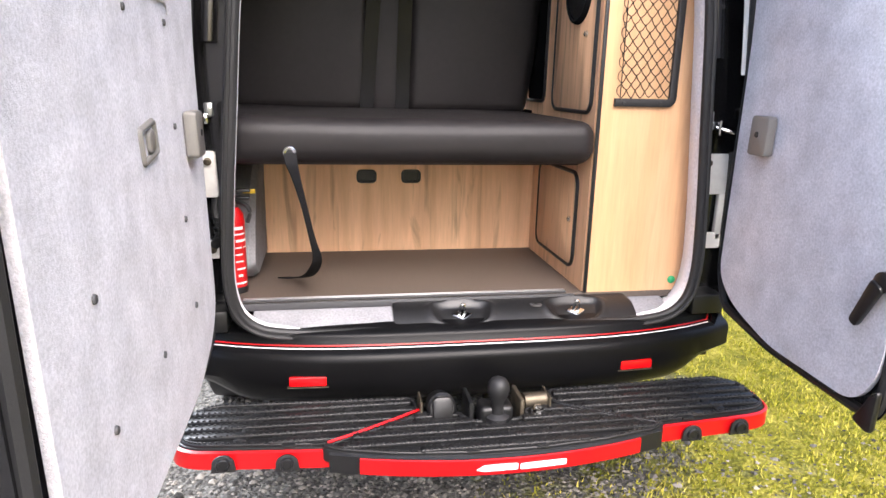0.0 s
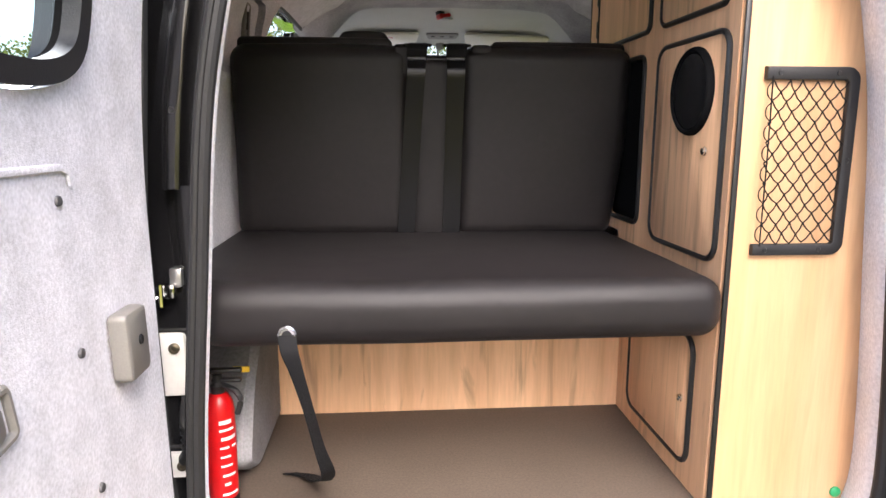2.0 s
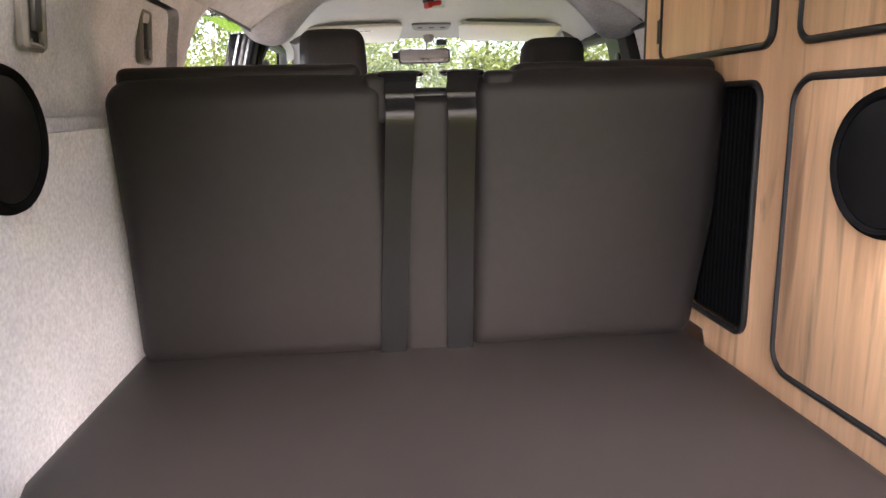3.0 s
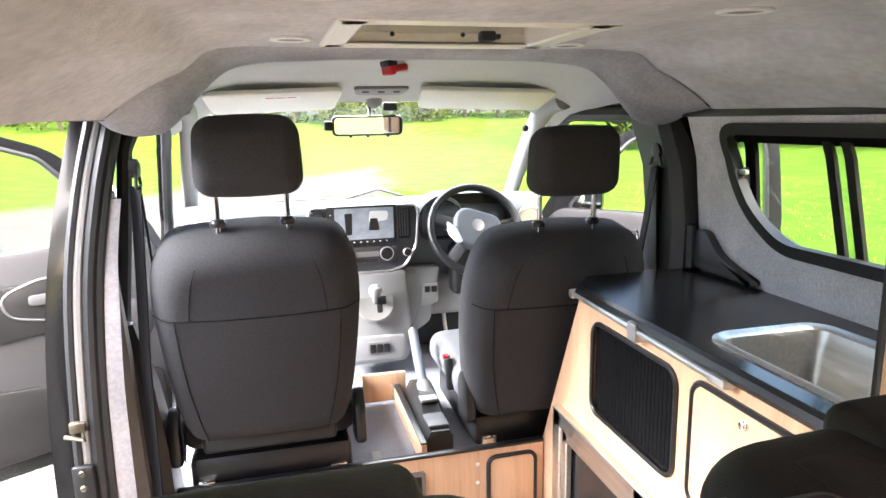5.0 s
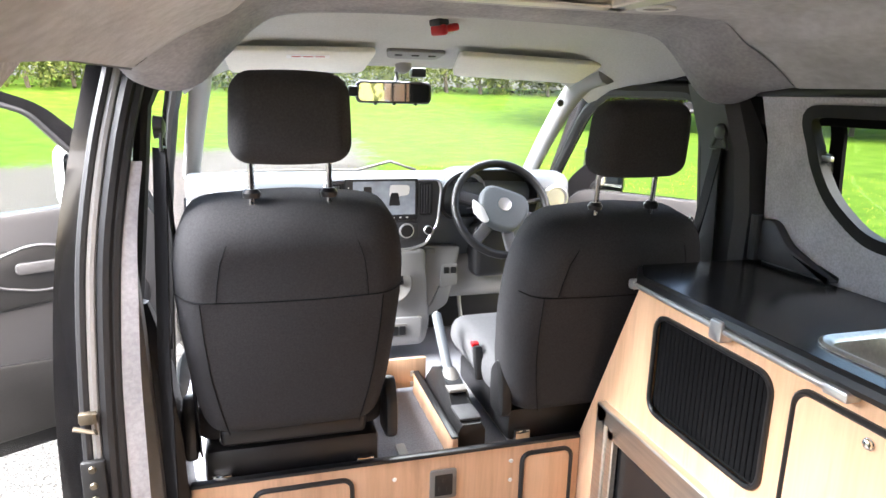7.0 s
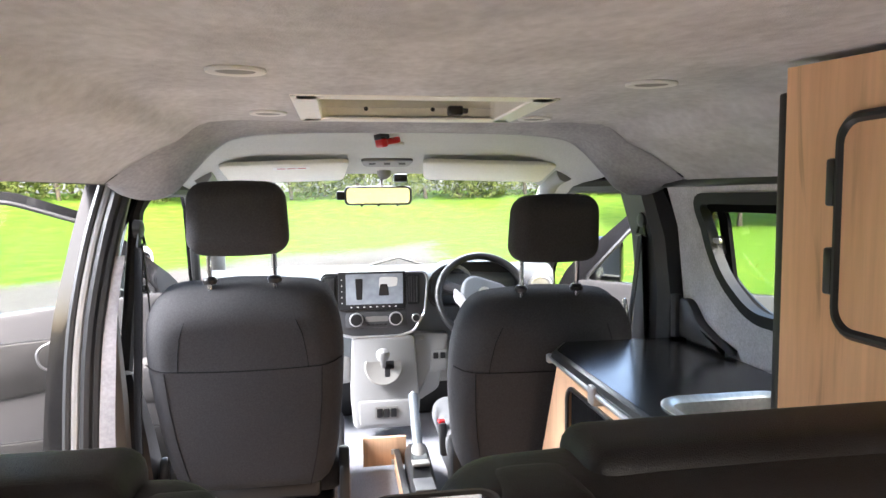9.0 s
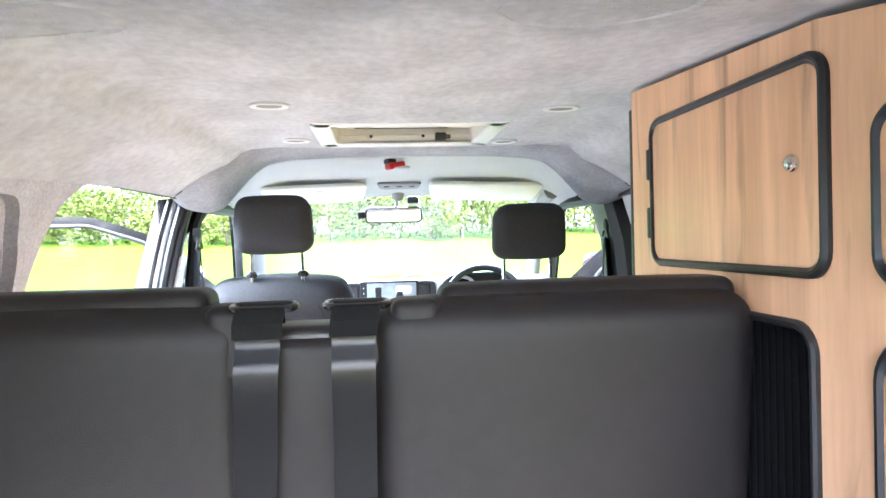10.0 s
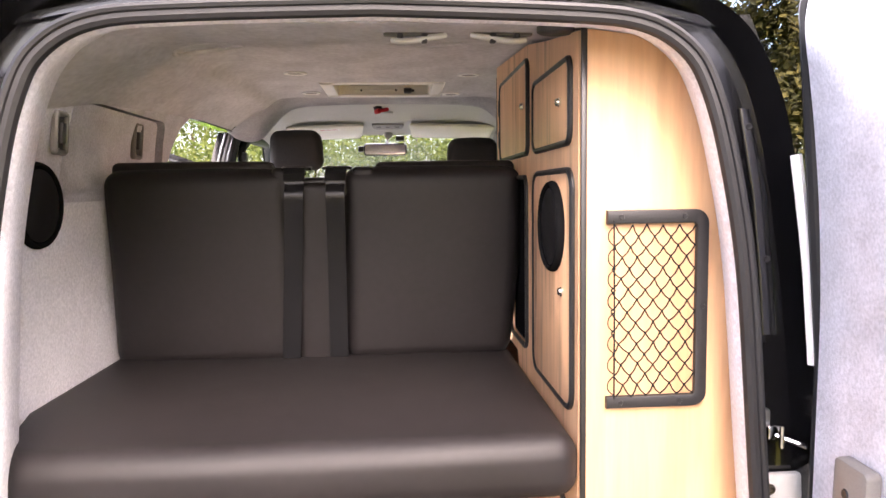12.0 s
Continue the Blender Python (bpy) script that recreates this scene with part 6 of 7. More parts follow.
# dark carpet colour here holds down the strong light on the strip
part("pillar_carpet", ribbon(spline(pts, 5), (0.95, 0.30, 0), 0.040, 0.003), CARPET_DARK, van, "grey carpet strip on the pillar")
slide_latch = part("slide_latch", rbox(-0.80, 1.80, 1.10, 0.032, 0.016, 0.024, 0.004), BRASSY, van, "zinc door latch")
part("latch_loop", tube([(-0.825, 1.79, 1.085), (-0.785, 1.785, 1.075), (-0.785, 1.785, 1.115)], 0.005, 8), BRASSY, slide_latch)
part("latch_plate", rbox(-0.80, 1.80, 0.96, 0.045, 0.016, 0.10, 0.006), PLASTIC, slide_latch)
for dz in (-0.03, 0.0, 0.035):
    part("bolt", lathe([(0.0, 0), (0.008, 0), (0.006, 0.005), (0.0, 0.005)], face_y(-0.80, 1.79, 0.96 + dz), 8), BRASSY, slide_latch)

# side window over the worktop
part("window_frame", sheet(inset(win_r, -0.010), [inset(win_r, 0.016)], lambda u, v, d: Vector((wall_x(v) - 0.008 + d, u, v)), 0.026, ZCUTS), RUBBER, wall_right, "black rubber window surround")
bm = bmesh.new()
rings(bm, [[Vector((wall_x(v) + 0.004, u, v)) for u, v in inset(win_r, 0.013)], [Vector((body_x(v) - 0.028, u, v)) for u, v in inset(side_win, 0.002)], [Vector((body_x(v) - 0.004, u, v)) for u, v in side_win]], caps=False)
part("window_reveal", bm, REVEAL, wall_right)
for y0, y1, dx in ((0.97, 1.40, 0.024), (1.36, 1.715, 0.014)):
    pane = part("window_pane", sheet([(y0, 1.435), (y1, 1.435), (y1, 1.68), (y0, 1.68)], [], lambda u, v, d, dx=dx: Vector((body_x(v) - dx + d, u, v)), 0.004, OUT_CUTS), GLASS_TINT, wall_right)
    pane.visible_shadow = False
for y in (1.39, 1.345):
    part("window_bar", sheet([(y - 0.010, 1.435), (y + 0.010, 1.435), (y + 0.010, 1.68), (y - 0.010, 1.68)], [], lambda u, v, d: Vector((body_x(v) - 0.038 + d, u, v)), 0.010, OUT_CUTS), TRIM, wall_right, "black window bar")
part("window_bar", sheet([(1.643, 1.45), (1.675, 1.48), (1.636, 1.68), (1.604, 1.68)], [], lambda u, v, d: Vector((body_x(v) - 0.026 + d, u, v)), 0.010, OUT_CUTS), REVEAL, wall_right, "black window bar")
catch = part("window_catch", rbox(wall_x(1.60) + 0.022, 1.652, 1.592, 0.024, 0.030, 0.044, 0.005), PLASTIC_GREY, wall_right, "grey window catch")
part("catch_lever", rbox(wall_x(1.60) + 0.006, 1.640, 1.604, 0.012, 0.040, 0.012, 0.004), ALU, catch, "bright lever")
part("seat_belt_trim", prism(rounded([(1.56, 1.345), (1.80, 1.345), (1.80, 1.445), (1.745, 1.450), (1.70, 1.40)], 0.02), 0.030, 0.01, mat_uvw((0.720, 0, 0), (0, 1, 0), (0, 0, 1), (-1, 0, 0))), PLASTIC_GREY, wall_right, "grey moulded trim by the window")
part("trim_post", tube([(0.690, 1.795, 1.345), (0.688, 1.795, 1.455)], 0.014, 10), PLASTIC_GREY, wall_right)
part("rail_cover", rbox(0.668, 1.42, 1.742, 0.03, 0.80, 0.022, 0.006), TRIM, wall_right)

# ---------------------------------------------------------------- front doors, both standing open
def front_door(s):
    hx, hy = 0.80, 3.10
    a = radians(62)
    d = Vector((s * math.sin(a), -math.cos(a), 0))
    nrm = Vector((-s * math.cos(a), -math.sin(a), 0))
    m = mat_uvw((s * hx, hy, 0), d, (0, 0, 1), nrm)
    shell = rounded([(0.0, 0.50), (0.95, 0.48), (1.02, 0.60), (1.03, 1.30), (1.00, 1.60), (0.94, 1.745), (0.62, 1.752), (0.36, 1.66), (0.05, 1.38), (-0.01, 1.25)], 0.05)
    glass = rounded([(0.14, 1.33), (0.965, 1.28), (0.945, 1.58), (0.90, 1.700), (0.63, 1.705), (0.40, 1.625)], 0.03)
    door = part("front_door", sheet(shell, [glass], lambda u, v, q: m @ Vector((u, v, -0.02 - q)), 0.05), PAINT, van, "front door standing wide open")
    card = rounded([(0.03, 0.56), (0.93, 0.54), (0.985, 0.64), (0.985, 1.285), (0.10, 1.335), (0.03, 1.27)], 0.04)
    part("door_card", prism(card, 0.03, 0.012, m @ Matrix.Translation((0, 0, -0.018))), DOORCARD, door, "mid grey plastic inner panel")
    part("lower_trim", prism(rounded([(0.04, 0.57), (0.92, 0.555), (0.96, 0.66), (0.96, 0.86), (0.06, 0.78)], 0.05), 0.022, 0.01, m @ Matrix.Translation((0, 0, 0.010))), TREAD, door, "dark grey door pocket")
    part("arm_rest", prism(rounded([(0.30, 1.02), (0.95, 0.98), (0.95, 1.10), (0.80, 1.20), (0.42, 1.20), (0.30, 1.12)], 0.05), 0.025, 0.01, m @ Matrix.Translation((0, 0, 0.008))), TREAD, door, "dark grey arm rest moulding")
    pull = part("handle_recess", prism(rounded([(0.27, 1.08), (0.42, 1.055), (0.56, 1.09), (0.575, 1.17), (0.44, 1.215), (0.29, 1.185)], 0.05), 0.006, 0.002, m @ Matrix.Translation((0, 0, 0.031))), PLASTIC, door, "dark recess round the inner handle")
    part("recess_rim", frame_ring(rounded([(0.265, 1.075), (0.42, 1.048), (0.566, 1.085), (0.582, 1.172), (0.44, 1.222), (0.285, 1.191)], 0.05), 0.010, 0.012, 0.004, m @ Matrix.Translation((0, 0, 0.030))), PLASTIC_GREY, pull)
    part("inner_handle", prism(rr(0.13, 0.038, 0.014), 0.014, 0.005, m @ Matrix.Translation((0.43, 1.140, 0.036))), PLASTIC_GREY, pull, "grey inner handle")
    part("speaker_bulge", lathe([(0.0, 0.03), (0.05, 0.028), (0.085, 0.018), (0.10, 0.0), (0.0, -0.005)], m @ Matrix.Translation((0.17, 0.98, 0.010)), 28), DOORCARD, door)
    pane = part("door_glass", prism(glass, 0.004, 0, m @ Matrix.Translation((0, 0, -0.045))), GLASS, door)
    pane.visible_shadow = False
    part("window_seal", tube([m @ Vector((u, v, -0.018)) for u, v in inset(glass, -0.006)], 0.009, 8, True, up=nrm), RUBBER, door)
    mir = part("door_mirror", prism(rr(0.19, 0.24, 0.05), 0.09, 0.03, mat_uvw(m @ Vector((0.20, 1.40, -0.14)), tuple(d), (0, 0, 1), tuple(-nrm))), WHITE if s < 0 else PAINT, door, "white door mirror housing" if s < 0 else "black door mirror housing")
    part("mirror_arm", tube([m @ Vector((0.16, 1.34, -0.05)), m @ Vector((0.18, 1.36, -0.14))], 0.03, 10), PAINT, mir)
    part("mirror_glass", prism(rr(0.16, 0.20, 0.04), 0.004, 0, mat_uvw(m @ Vector((0.20, 1.40, -0.139)), tuple(d), (0, 0, 1), tuple(nrm))), MIRROR, mir)


front_door(-1)
front_door(1)
# the sliding door, pushed back along the side
bm = sheet(rounded([(0.20, 0.42), (1.12, 0.42), (1.16, 0.9), (1.16, 1.55), (1.05, 1.755), (0.30, 1.755), (0.18, 1.5)], 0.06), [rounded([(0.34, 1.40), (1.05, 1.40), (1.03, 1.66), (0.36, 1.66)], 0.08)], lambda u, v, q: Vector((-body_x(v) - 0.075 + q, u - 0.05, v)), 0.04, OUT_CUTS)
sdoor = part("sliding_door", bm, PAINT, van, "black sliding door pushed back along the side")
pane = part("door_window", sheet(rounded([(0.33, 1.39), (1.06, 1.39), (1.04, 1.67), (0.35, 1.67)], 0.08), [], lambda u, v, q: Vector((-body_x(v) - 0.06 + q, u - 0.05, v)), 0.004, OUT_CUTS), GLASS_TINT, sdoor)
pane.visible_shadow = False

# ---------------------------------------------------------------- riser and cab floor
BY = 1.965
riser = solo("cab_riser", sheet([(-0.645, FLOOR), (0.352, FLOOR), (0.352, 0.815), (-0.645, 0.815)], [], lambda u, v, d: Vector((u, BY + d, v)), 0.018), OAK_FLAT,
             "light oak laminate riser behind the front seats", "panel")
part("riser_edge", rbox(-0.147, BY + 0.006, 0.819, 0.998, 0.022, 0.010, 0.003), TRIM, riser, "black top edge")
flush_door(riser, face_y(-0.39, BY, 0.685), 0.245, 0.21, 0.03, None, OAK_FLAT)
flush_door(riser, face_y(0.255, BY, 0.695), 0.155, 0.20, 0.03, None, OAK_FLAT)
so = thing("power_socket", (-0.037, BY - 0.002, 0.735), "grey framed mains socket let into the oak riser", "socket")
part("plate", prism(rr(0.072, 0.085, 0.008), 0.008, 0.003, face_y(-0.037, BY, 0.735)), TAUPE, so)
part("insert", prism(rr(0.048, 0.060, 0.003), 0.003, 0.001, face_y(-0.037, BY - 0.008, 0.735)), PLASTIC, so)
for dx, dz in ((0, 0.014), (-0.011, -0.010), (0.011, -0.010)):
    part("pin_hole", prism(rr(0.007, 0.010, 0.001), 0.001, 0, face_y(-0.037 + dx, BY - 0.011, 0.735 + dz)), TRIM, so)
for x, z in ((-0.165, 0.765), (0.152, 0.772), (0.152, 0.715)):
    part("screw_cap", lathe([(0.0, 0), (0.006, 0), (0.005, 0.003), (0.0, 0.003)], face_y(x, BY, z), 10), WHITE_INK, riser)
cabf = solo("floor_cab", prism([(-0.72, 1.985), (0.72, 1.985), (0.70, 3.05), (-0.70, 3.05)], 0.03, 0.004, face_z(0, 0, 0.735)), CARPET_CAB, "grey carpeted cab floor", "floor", "structure")
part("toe_board", rbox(0, 3.08, 0.92, 1.40, 0.04, 0.42, 0.01), PLASTIC, cabf)
box = thing("floor_tray", (-0.03, 2.3, 0.765), "open light oak tray between the front seats", "tray")
part("front_board", rbox(-0.035, 2.445, 0.834, 0.150, 0.016, 0.100, 0.002), OAK_FLAT, box)
part("side_board", rbox(0.006, 2.22, 0.800, 0.016, 0.44, 0.070, 0.002), OAK_FLAT, box)
part("side_edge", rbox(0.006, 2.22, 0.838, 0.020, 0.44, 0.006, 0.002), TRIM, box)
for dz in (-0.018, 0.018):
    part("corner_bracket", rbox(-0.006, 2.434, 0.815 + dz, 0.012, 0.006, 0.018, 0.001), ALU, box)
part("seat_rail", rbox(-0.118, 2.07, 0.770, 0.028, 0.10, 0.008, 0.003), TAUPE, box)

# hand brake
hb = thing("hand_brake", (0.058, 2.2, 0.765), "dark grey hand brake console with a pale lever", "hand brake")
loops = []
for y, z, w in ((2.02, 0.862, 0.038), (2.06, 0.868, 0.040), (2.12, 0.872, 0.040), (2.17, 0.905, 0.036), (2.26, 0.925, 0.034), (2.36, 0.885, 0.030), (2.44, 0.82, 0.024)):
    loops.append([Vector((0.058 + x, y, zz)) for x, zz in ((-w, 0.765), (-w, z - 0.02), (-w + 0.012, z), (w - 0.012, z), (w, z - 0.02), (w, 0.765))])
bm = bmesh.new()
rings(bm, loops)
part("console", bm, PLASTIC, hb)
part("console_tray", rbox(0.058, 2.075, 0.869, 0.062, 0.085, 0.010, 0.004), PLASTIC_GREY, hb)
part("lever", tube([(0.060, 2.24, 0.905), (0.060, 2.31, 0.965), (0.062, 2.37, 1.012), (0.063, 2.405, 1.040)], 0.016, 12, flat=0.85), DASH, hb, "grey lever")
part("lever_button", tube([(0.063, 2.403, 1.038), (0.063, 2.412, 1.045)], 0.008, 10), SILVER, hb)
part("lever_boot", lathe([(0.0, 0.0), (0.030, 0.0), (0.028, 0.02), (0.019, 0.045), (0.0, 0.045)], mat_uvw((0.059, 2.215, 0.890), (1, 0, 0), (0, 0.8, -0.6), (0, 0.6, 0.8)), 18), TAUPE, hb)
part("boot_rim", rbox(0.058, 2.165, 0.900, 0.056, 0.045, 0.012, 0.005, m=Matrix.Identity(4)), TAUPE, hb)
buckle = part("belt_buckle", rbox(0.135, 2.20, 0.955, 0.026, 0.03, 0.10, 0.008, m=Matrix.Rotation(radians(-18), 4, "X")), PLASTIC, hb, "black belt buckle")
part("buckle_button", rbox(0.135, 2.237, 1.000, 0.022, 0.022, 0.012, 0.003), RED, buckle, "red release button")

# ---------------------------------------------------------------- front seats
def front_seat(cx, dy, dz, wide, head, slope, name_label):
    # slope: how far the shoulders are drawn in; head: height of the headrest over its usual place
    seat = thing("front_seat", (cx, 2.1, 0.765), name_label, "seat", "front seats")
    # backrest: wide shoulders, narrower foot, curved back
    outline = [(-0.188, 0.0), (0.188, 0.0), (0.214, 0.10), (0.230, 0.28), (0.240, 0.42), (0.230, 0.515), (0.195, 0.565), (0.0, 0.580), (-0.195, 0.565), (-0.230, 0.515), (-0.240, 0.42), (-0.230, 0.28), (-0.214, 0.10)]
    o = rounded([(u * wide * (1 - slope * max(0.0, (v - 0.25) / 0.33) ** 1.5), v) for u, v in outline], 0.05, 4)
    m = mat_uvw((cx, 1.985 + dy, 0.925 + dz), (1, 0, 0), (0, -0.26, 0.965), (0, -0.965, -0.26))
    bm = bmesh.new()
    loops = []
    for k in range(9):
        t = k / 8
        dep = 0.085 * math.sin(t * math.pi / 2)
        sc = 0.055 * (1 - math.cos(t * math.pi / 2)) + 0.0
        k2 = sc * 1.2 / 0.24
        loops.append(([(u * (1 - k2), 0.28 + (v - 0.28) * (1 - k2)) for u, v in o], dep - 0.03))
    front = [(inset(o, 0.03), -0.13), (inset(o, 0.006), -0.10)]
    rings(bm, [[m @ Vector((u, v, w)) for u, v in lp_] for lp_, w in front + loops])
    back = part("backrest", bm, CLOTH, seat, "black cloth backrest", 70)
    def skin(u, v):
        """A point on the back's face: flat in the middle, falling away towards the side."""
        f = min(1.0, abs(u) / 0.24)
        c = min(1.0, max(0.0, 1 - (1 - f) / 0.275))
        return m @ Vector((u * wide, v, 0.085 * math.sqrt(max(0.0, 1 - c * c)) - 0.0292))
    part("seam", tube([skin(-0.228 + 0.456 * k / 24, 0.386 + 0.010 * (k / 12 - 1) ** 2) for k in range(25)], 0.0015, 6), WEBBING, back)
    for sx in (-1, 1):
        part("seam", tube([skin(sx * x, v) for x, v in ((0.142, 0.04), (0.158, 0.12), (0.170, 0.20), (0.178, 0.30), (0.181, 0.388))], 0.0015, 6), WEBBING, back)
        part("seam", tube([skin(sx * x, v) for x, v in ((0.150, 0.388), (0.146, 0.43), (0.138, 0.48), (0.124, 0.52))], 0.0011, 6), WEBBING, back)
    hz = 1.578 + dz + head
    top = m @ Vector((0, 0.575, -0.01))
    hr = part("headrest", pillow(cx - 0.115, cx + 0.115, top.y - 0.075, top.y + 0.035, hz, hz + 0.165, 0.038, 0.006, 7, -0.10, nx=6), CLOTH, seat, "black cloth headrest", 70)
    for v in hr.data.vertices:
        k = (v.co.z + 0.765 - hz) / 0.165
        v.co.x *= 1.0 - 0.07 * max(0, k) ** 2
    for sx in (-1, 1):
        part("headrest_post", tube([(cx + sx * 0.076, top.y + 0.010, 1.47 + dz), (cx + sx * 0.076, top.y + 0.002, 1.61 + dz)], 0.0062, 10), CHROME, hr, "chrome post")
        part("post_sleeve", lathe([(0.0, 0), (0.016, 0), (0.018, 0.010), (0.012, 0.018), (0.0, 0.018)], face_z(cx + sx * 0.076, top.y + 0.010, 1.494 + dz), 14), TRIM, back)
    part("seat_cushion", pillow(cx - 0.235, cx + 0.235, 2.02 + dy, 2.50 + dy, 0.885, 1.0, 0.05, 0.008, 5, nx=6), CLOTH_GREY if cx > 0 else CLOTH, seat, "grey cloth seat cushion")
    part("seat_base", rbox(cx, 2.22 + dy, 0.835, 0.42, 0.44, 0.10, 0.02), PLASTIC, seat)
    part("foot_bar", rbox(cx, 1.985 + dy, 0.935, 0.34, 0.05, 0.05, 0.015, 3), PLASTIC, seat)
    for sx in (-1, 1):
        part("recliner_cover", prism(rounded([(-0.05, -0.06), (0.05, -0.07), (0.055, 0.05), (0.0, 0.10), (-0.045, 0.04)], 0.03), 0.03, 0.01, mat_uvw((cx + sx * 0.218, 2.0 + dy, 0.945), (0, 1, 0), (0, 0, 1), (sx, 0, 0))), PLASTIC, seat, "black plastic recliner cover")
        part("rail", rbox(cx + sx * 0.17, 2.22 + dy, 0.775, 0.04, 0.46, 0.022, 0.005), STEEL, seat, "bare steel seat rail")
        part("rail_foot", rbox(cx + sx * 0.17, 1.995 + dy, 0.80, 0.045, 0.03, 0.06, 0.006), CHROME, seat)
    return seat


front_seat(-0.406, 0.0, 0.016, 1.02, -0.009, 0.05, "black cloth passenger seat seen from behind")
front_seat(0.374, 0.03, -0.033, 1.13, 0.002, 0.16, "black cloth driver's seat seen from behind")

# lower pillar trim beside the passenger seat
loops = []
for z, xa, ya, yb in ((0.770, -0.645, 1.925, 2.10), (0.95, -0.652, 1.925, 2.07), (1.10, -0.668, 1.930, 2.04), (1.22, -0.690, 1.940, 2.02), (1.27, -0.705, 1.95, 2.01)):
    loops.append([Vector((x, y, z)) for x, y in ((xa, ya + 0.02), (xa - 0.02, ya), (-0.80, ya), (-0.80, yb), (xa - 0.02, yb), (xa, yb - 0.02))])
bm = bmesh.new()
rings(bm, loops)
part("lower_pillar_trim", bm, PLASTIC, van, "black lower pillar trim", 40)

# seat belts on the pillars
for s in (-1, 1):
    ay = 1.885 if s < 0 else 1.905
    belt = thing("seat_belt", (s * 0.655, ay, 1.0), "black seat belt hanging from its pillar anchor", "seat belt", "seat belts")
    part("anchor", lathe([(0.0, 0), (0.022, 0), (0.020, 0.016), (0.010, 0.020), (0.0, 0.020)], mat_uvw((s * 0.655, ay, 1.645), (0, 1, 0), (0, 0, 1), (-s, 0, 0)), 18), TRIM, belt, "black anchor cover")
    part("guide", frame_ring(rounded([(-0.035, -0.045), (0.035, -0.045), (0.012, 0.0), (-0.012, 0.0)], 0.008, 3), 0.008, 0.006, 0.002, mat_uvw((s * 0.645, ay, 1.645), (0, 1, 0), (0, 0, 1), (-s, 0, 0))), TRIM, belt)
    pts = [Vector((s * x, y, z)) for x, y, z in ((0.640, ay, 1.605), (0.638, ay + 0.03, 1.45), (0.632, ay + 0.06, 1.30), (0.625, ay + 0.08, 1.10), (0.62, ay + 0.09, 0.90))]
    part("webbing", ribbon(pts, (0.25 * s, 1, 0), 0.046), WEBBING, belt)
    pts = [Vector((s * x, y, z)) for x, y, z in ((0.648, ay, 1.605), (0.668, ay, 1.20), (0.675, ay, 0.82))]
    part("webbing", ribbon(pts, (0.6 * s, 0.8, 0), 0.046), WEBBING, belt)
    part("tongue", prism(rr(0.03, 0.07, 0.008), 0.008, 0.002, mat_uvw((s * 0.625, ay + 0.045, 1.385), (0.2 * s, 1, -0.3), (0, 0.3, 1), (-s, 0, 0))), CHROME, belt, "metal belt tongue")

# ---------------------------------------------------------------- dashboard
dash = thing("dashboard", (0, 2.9, 0.9), "grey dashboard with a centre screen and round clocks", "dashboard")
bm = bmesh.new()
loops = []
for i in range(29):
    x = -0.69 + 1.38 * i / 28
    bow = 0.05 * (x / 0.69) ** 2
    loops.append([Vector((x, y + bow * (1 if y < 2.9 else 0), z)) for y, z in ((2.80, 1.04), (2.765, 1.10), (2.755, 1.22), (2.745, 1.32), (2.735, 1.375), (2.745, 1.405), (2.78, 1.425), (2.90, 1.432), (3.05, 1.42), (3.24, 1.37), (3.24, 1.02))])
rings(bm, loops)
part("dash_body", bm, DASH, dash, "grey-blue moulded dash top", 50)
# lower fascia, light
part("lower_fascia", rbox(0.37, 2.80, 1.06, 0.62, 0.10, 0.17, 0.03, 3), PALE, dash, "pale grey lower fascia")
part("lower_fascia", rbox(-0.41, 2.82, 1.06, 0.56, 0.10, 0.16, 0.03, 3), PALE, dash)
col = rounded([(-0.135, 0.82), (0.105, 0.82), (0.125, 0.90), (0.115, 1.0), (0.105, 1.19), (-0.135, 1.19), (-0.145, 0.95)], 0.03)
stack = part("middle_fascia", prism(col, 0.10, 0.015, face_y(0, 2.80, 0)), PALE, dash, "pale grey centre stack")
part("fascia_cheek", prism(rounded([(0.10, 0.90), (0.20, 0.96), (0.245, 1.18), (0.10, 1.19)], 0.02), 0.06, 0.01, face_y(0, 2.79, 0)), PALE, dash)
bez = rounded([(-0.245, 1.435), (0.150, 1.435), (0.162, 1.40), (0.150, 1.27), (0.105, 1.195), (0.045, 1.178), (-0.135, 1.178), (-0.195, 1.195), (-0.240, 1.27), (-0.255, 1.40)], 0.02)
by = 2.735
bz = part("bezel", prism(bez, 0.03, 0.008, face_y(0, by, 0)), PLASTIC_GREY, dash, "dark centre bezel")
part("bezel_rim", frame_ring(bez, 0.010, 0.012, 0.004, face_y(0, by - 0.024, 0)), ALU, bz, "silver rim")
head = part("touch_screen", prism(rr(0.254, 0.146, 0.006), 0.010, 0.003, face_y(-0.056, by - 0.028, 1.362)), TRIM, dash, "black head unit showing a camera picture")
part("screen_area", prism(rr(0.216, 0.116, 0.003), 0.001, 0, face_y(-0.047, by - 0.038, 1.368)), SCREEN_ON, head)
part("picture_car", prism(rounded([(-0.020, -0.022), (0.020, -0.022), (0.013, 0.022), (-0.013, 0.022)], 0.004, 2), 0.0008, 0, face_y(-0.012, by - 0.039, 1.364)), TRIM, head)
part("picture_car", prism(rounded([(-0.011, -0.038), (0.011, -0.038), (0.014, 0.042), (-0.014, 0.042)], 0.004, 2), 0.0008, 0, face_y(-0.105, by - 0.039, 1.366)), TRIM, head)
part("picture_field", prism(rounded([(-0.035, -0.018), (0.035, -0.010), (0.038, 0.024), (-0.032, 0.026)], 0.01, 2), 0.0006, 0, face_y(0.004, by - 0.0387, 1.388)), WHITE_INK, head)
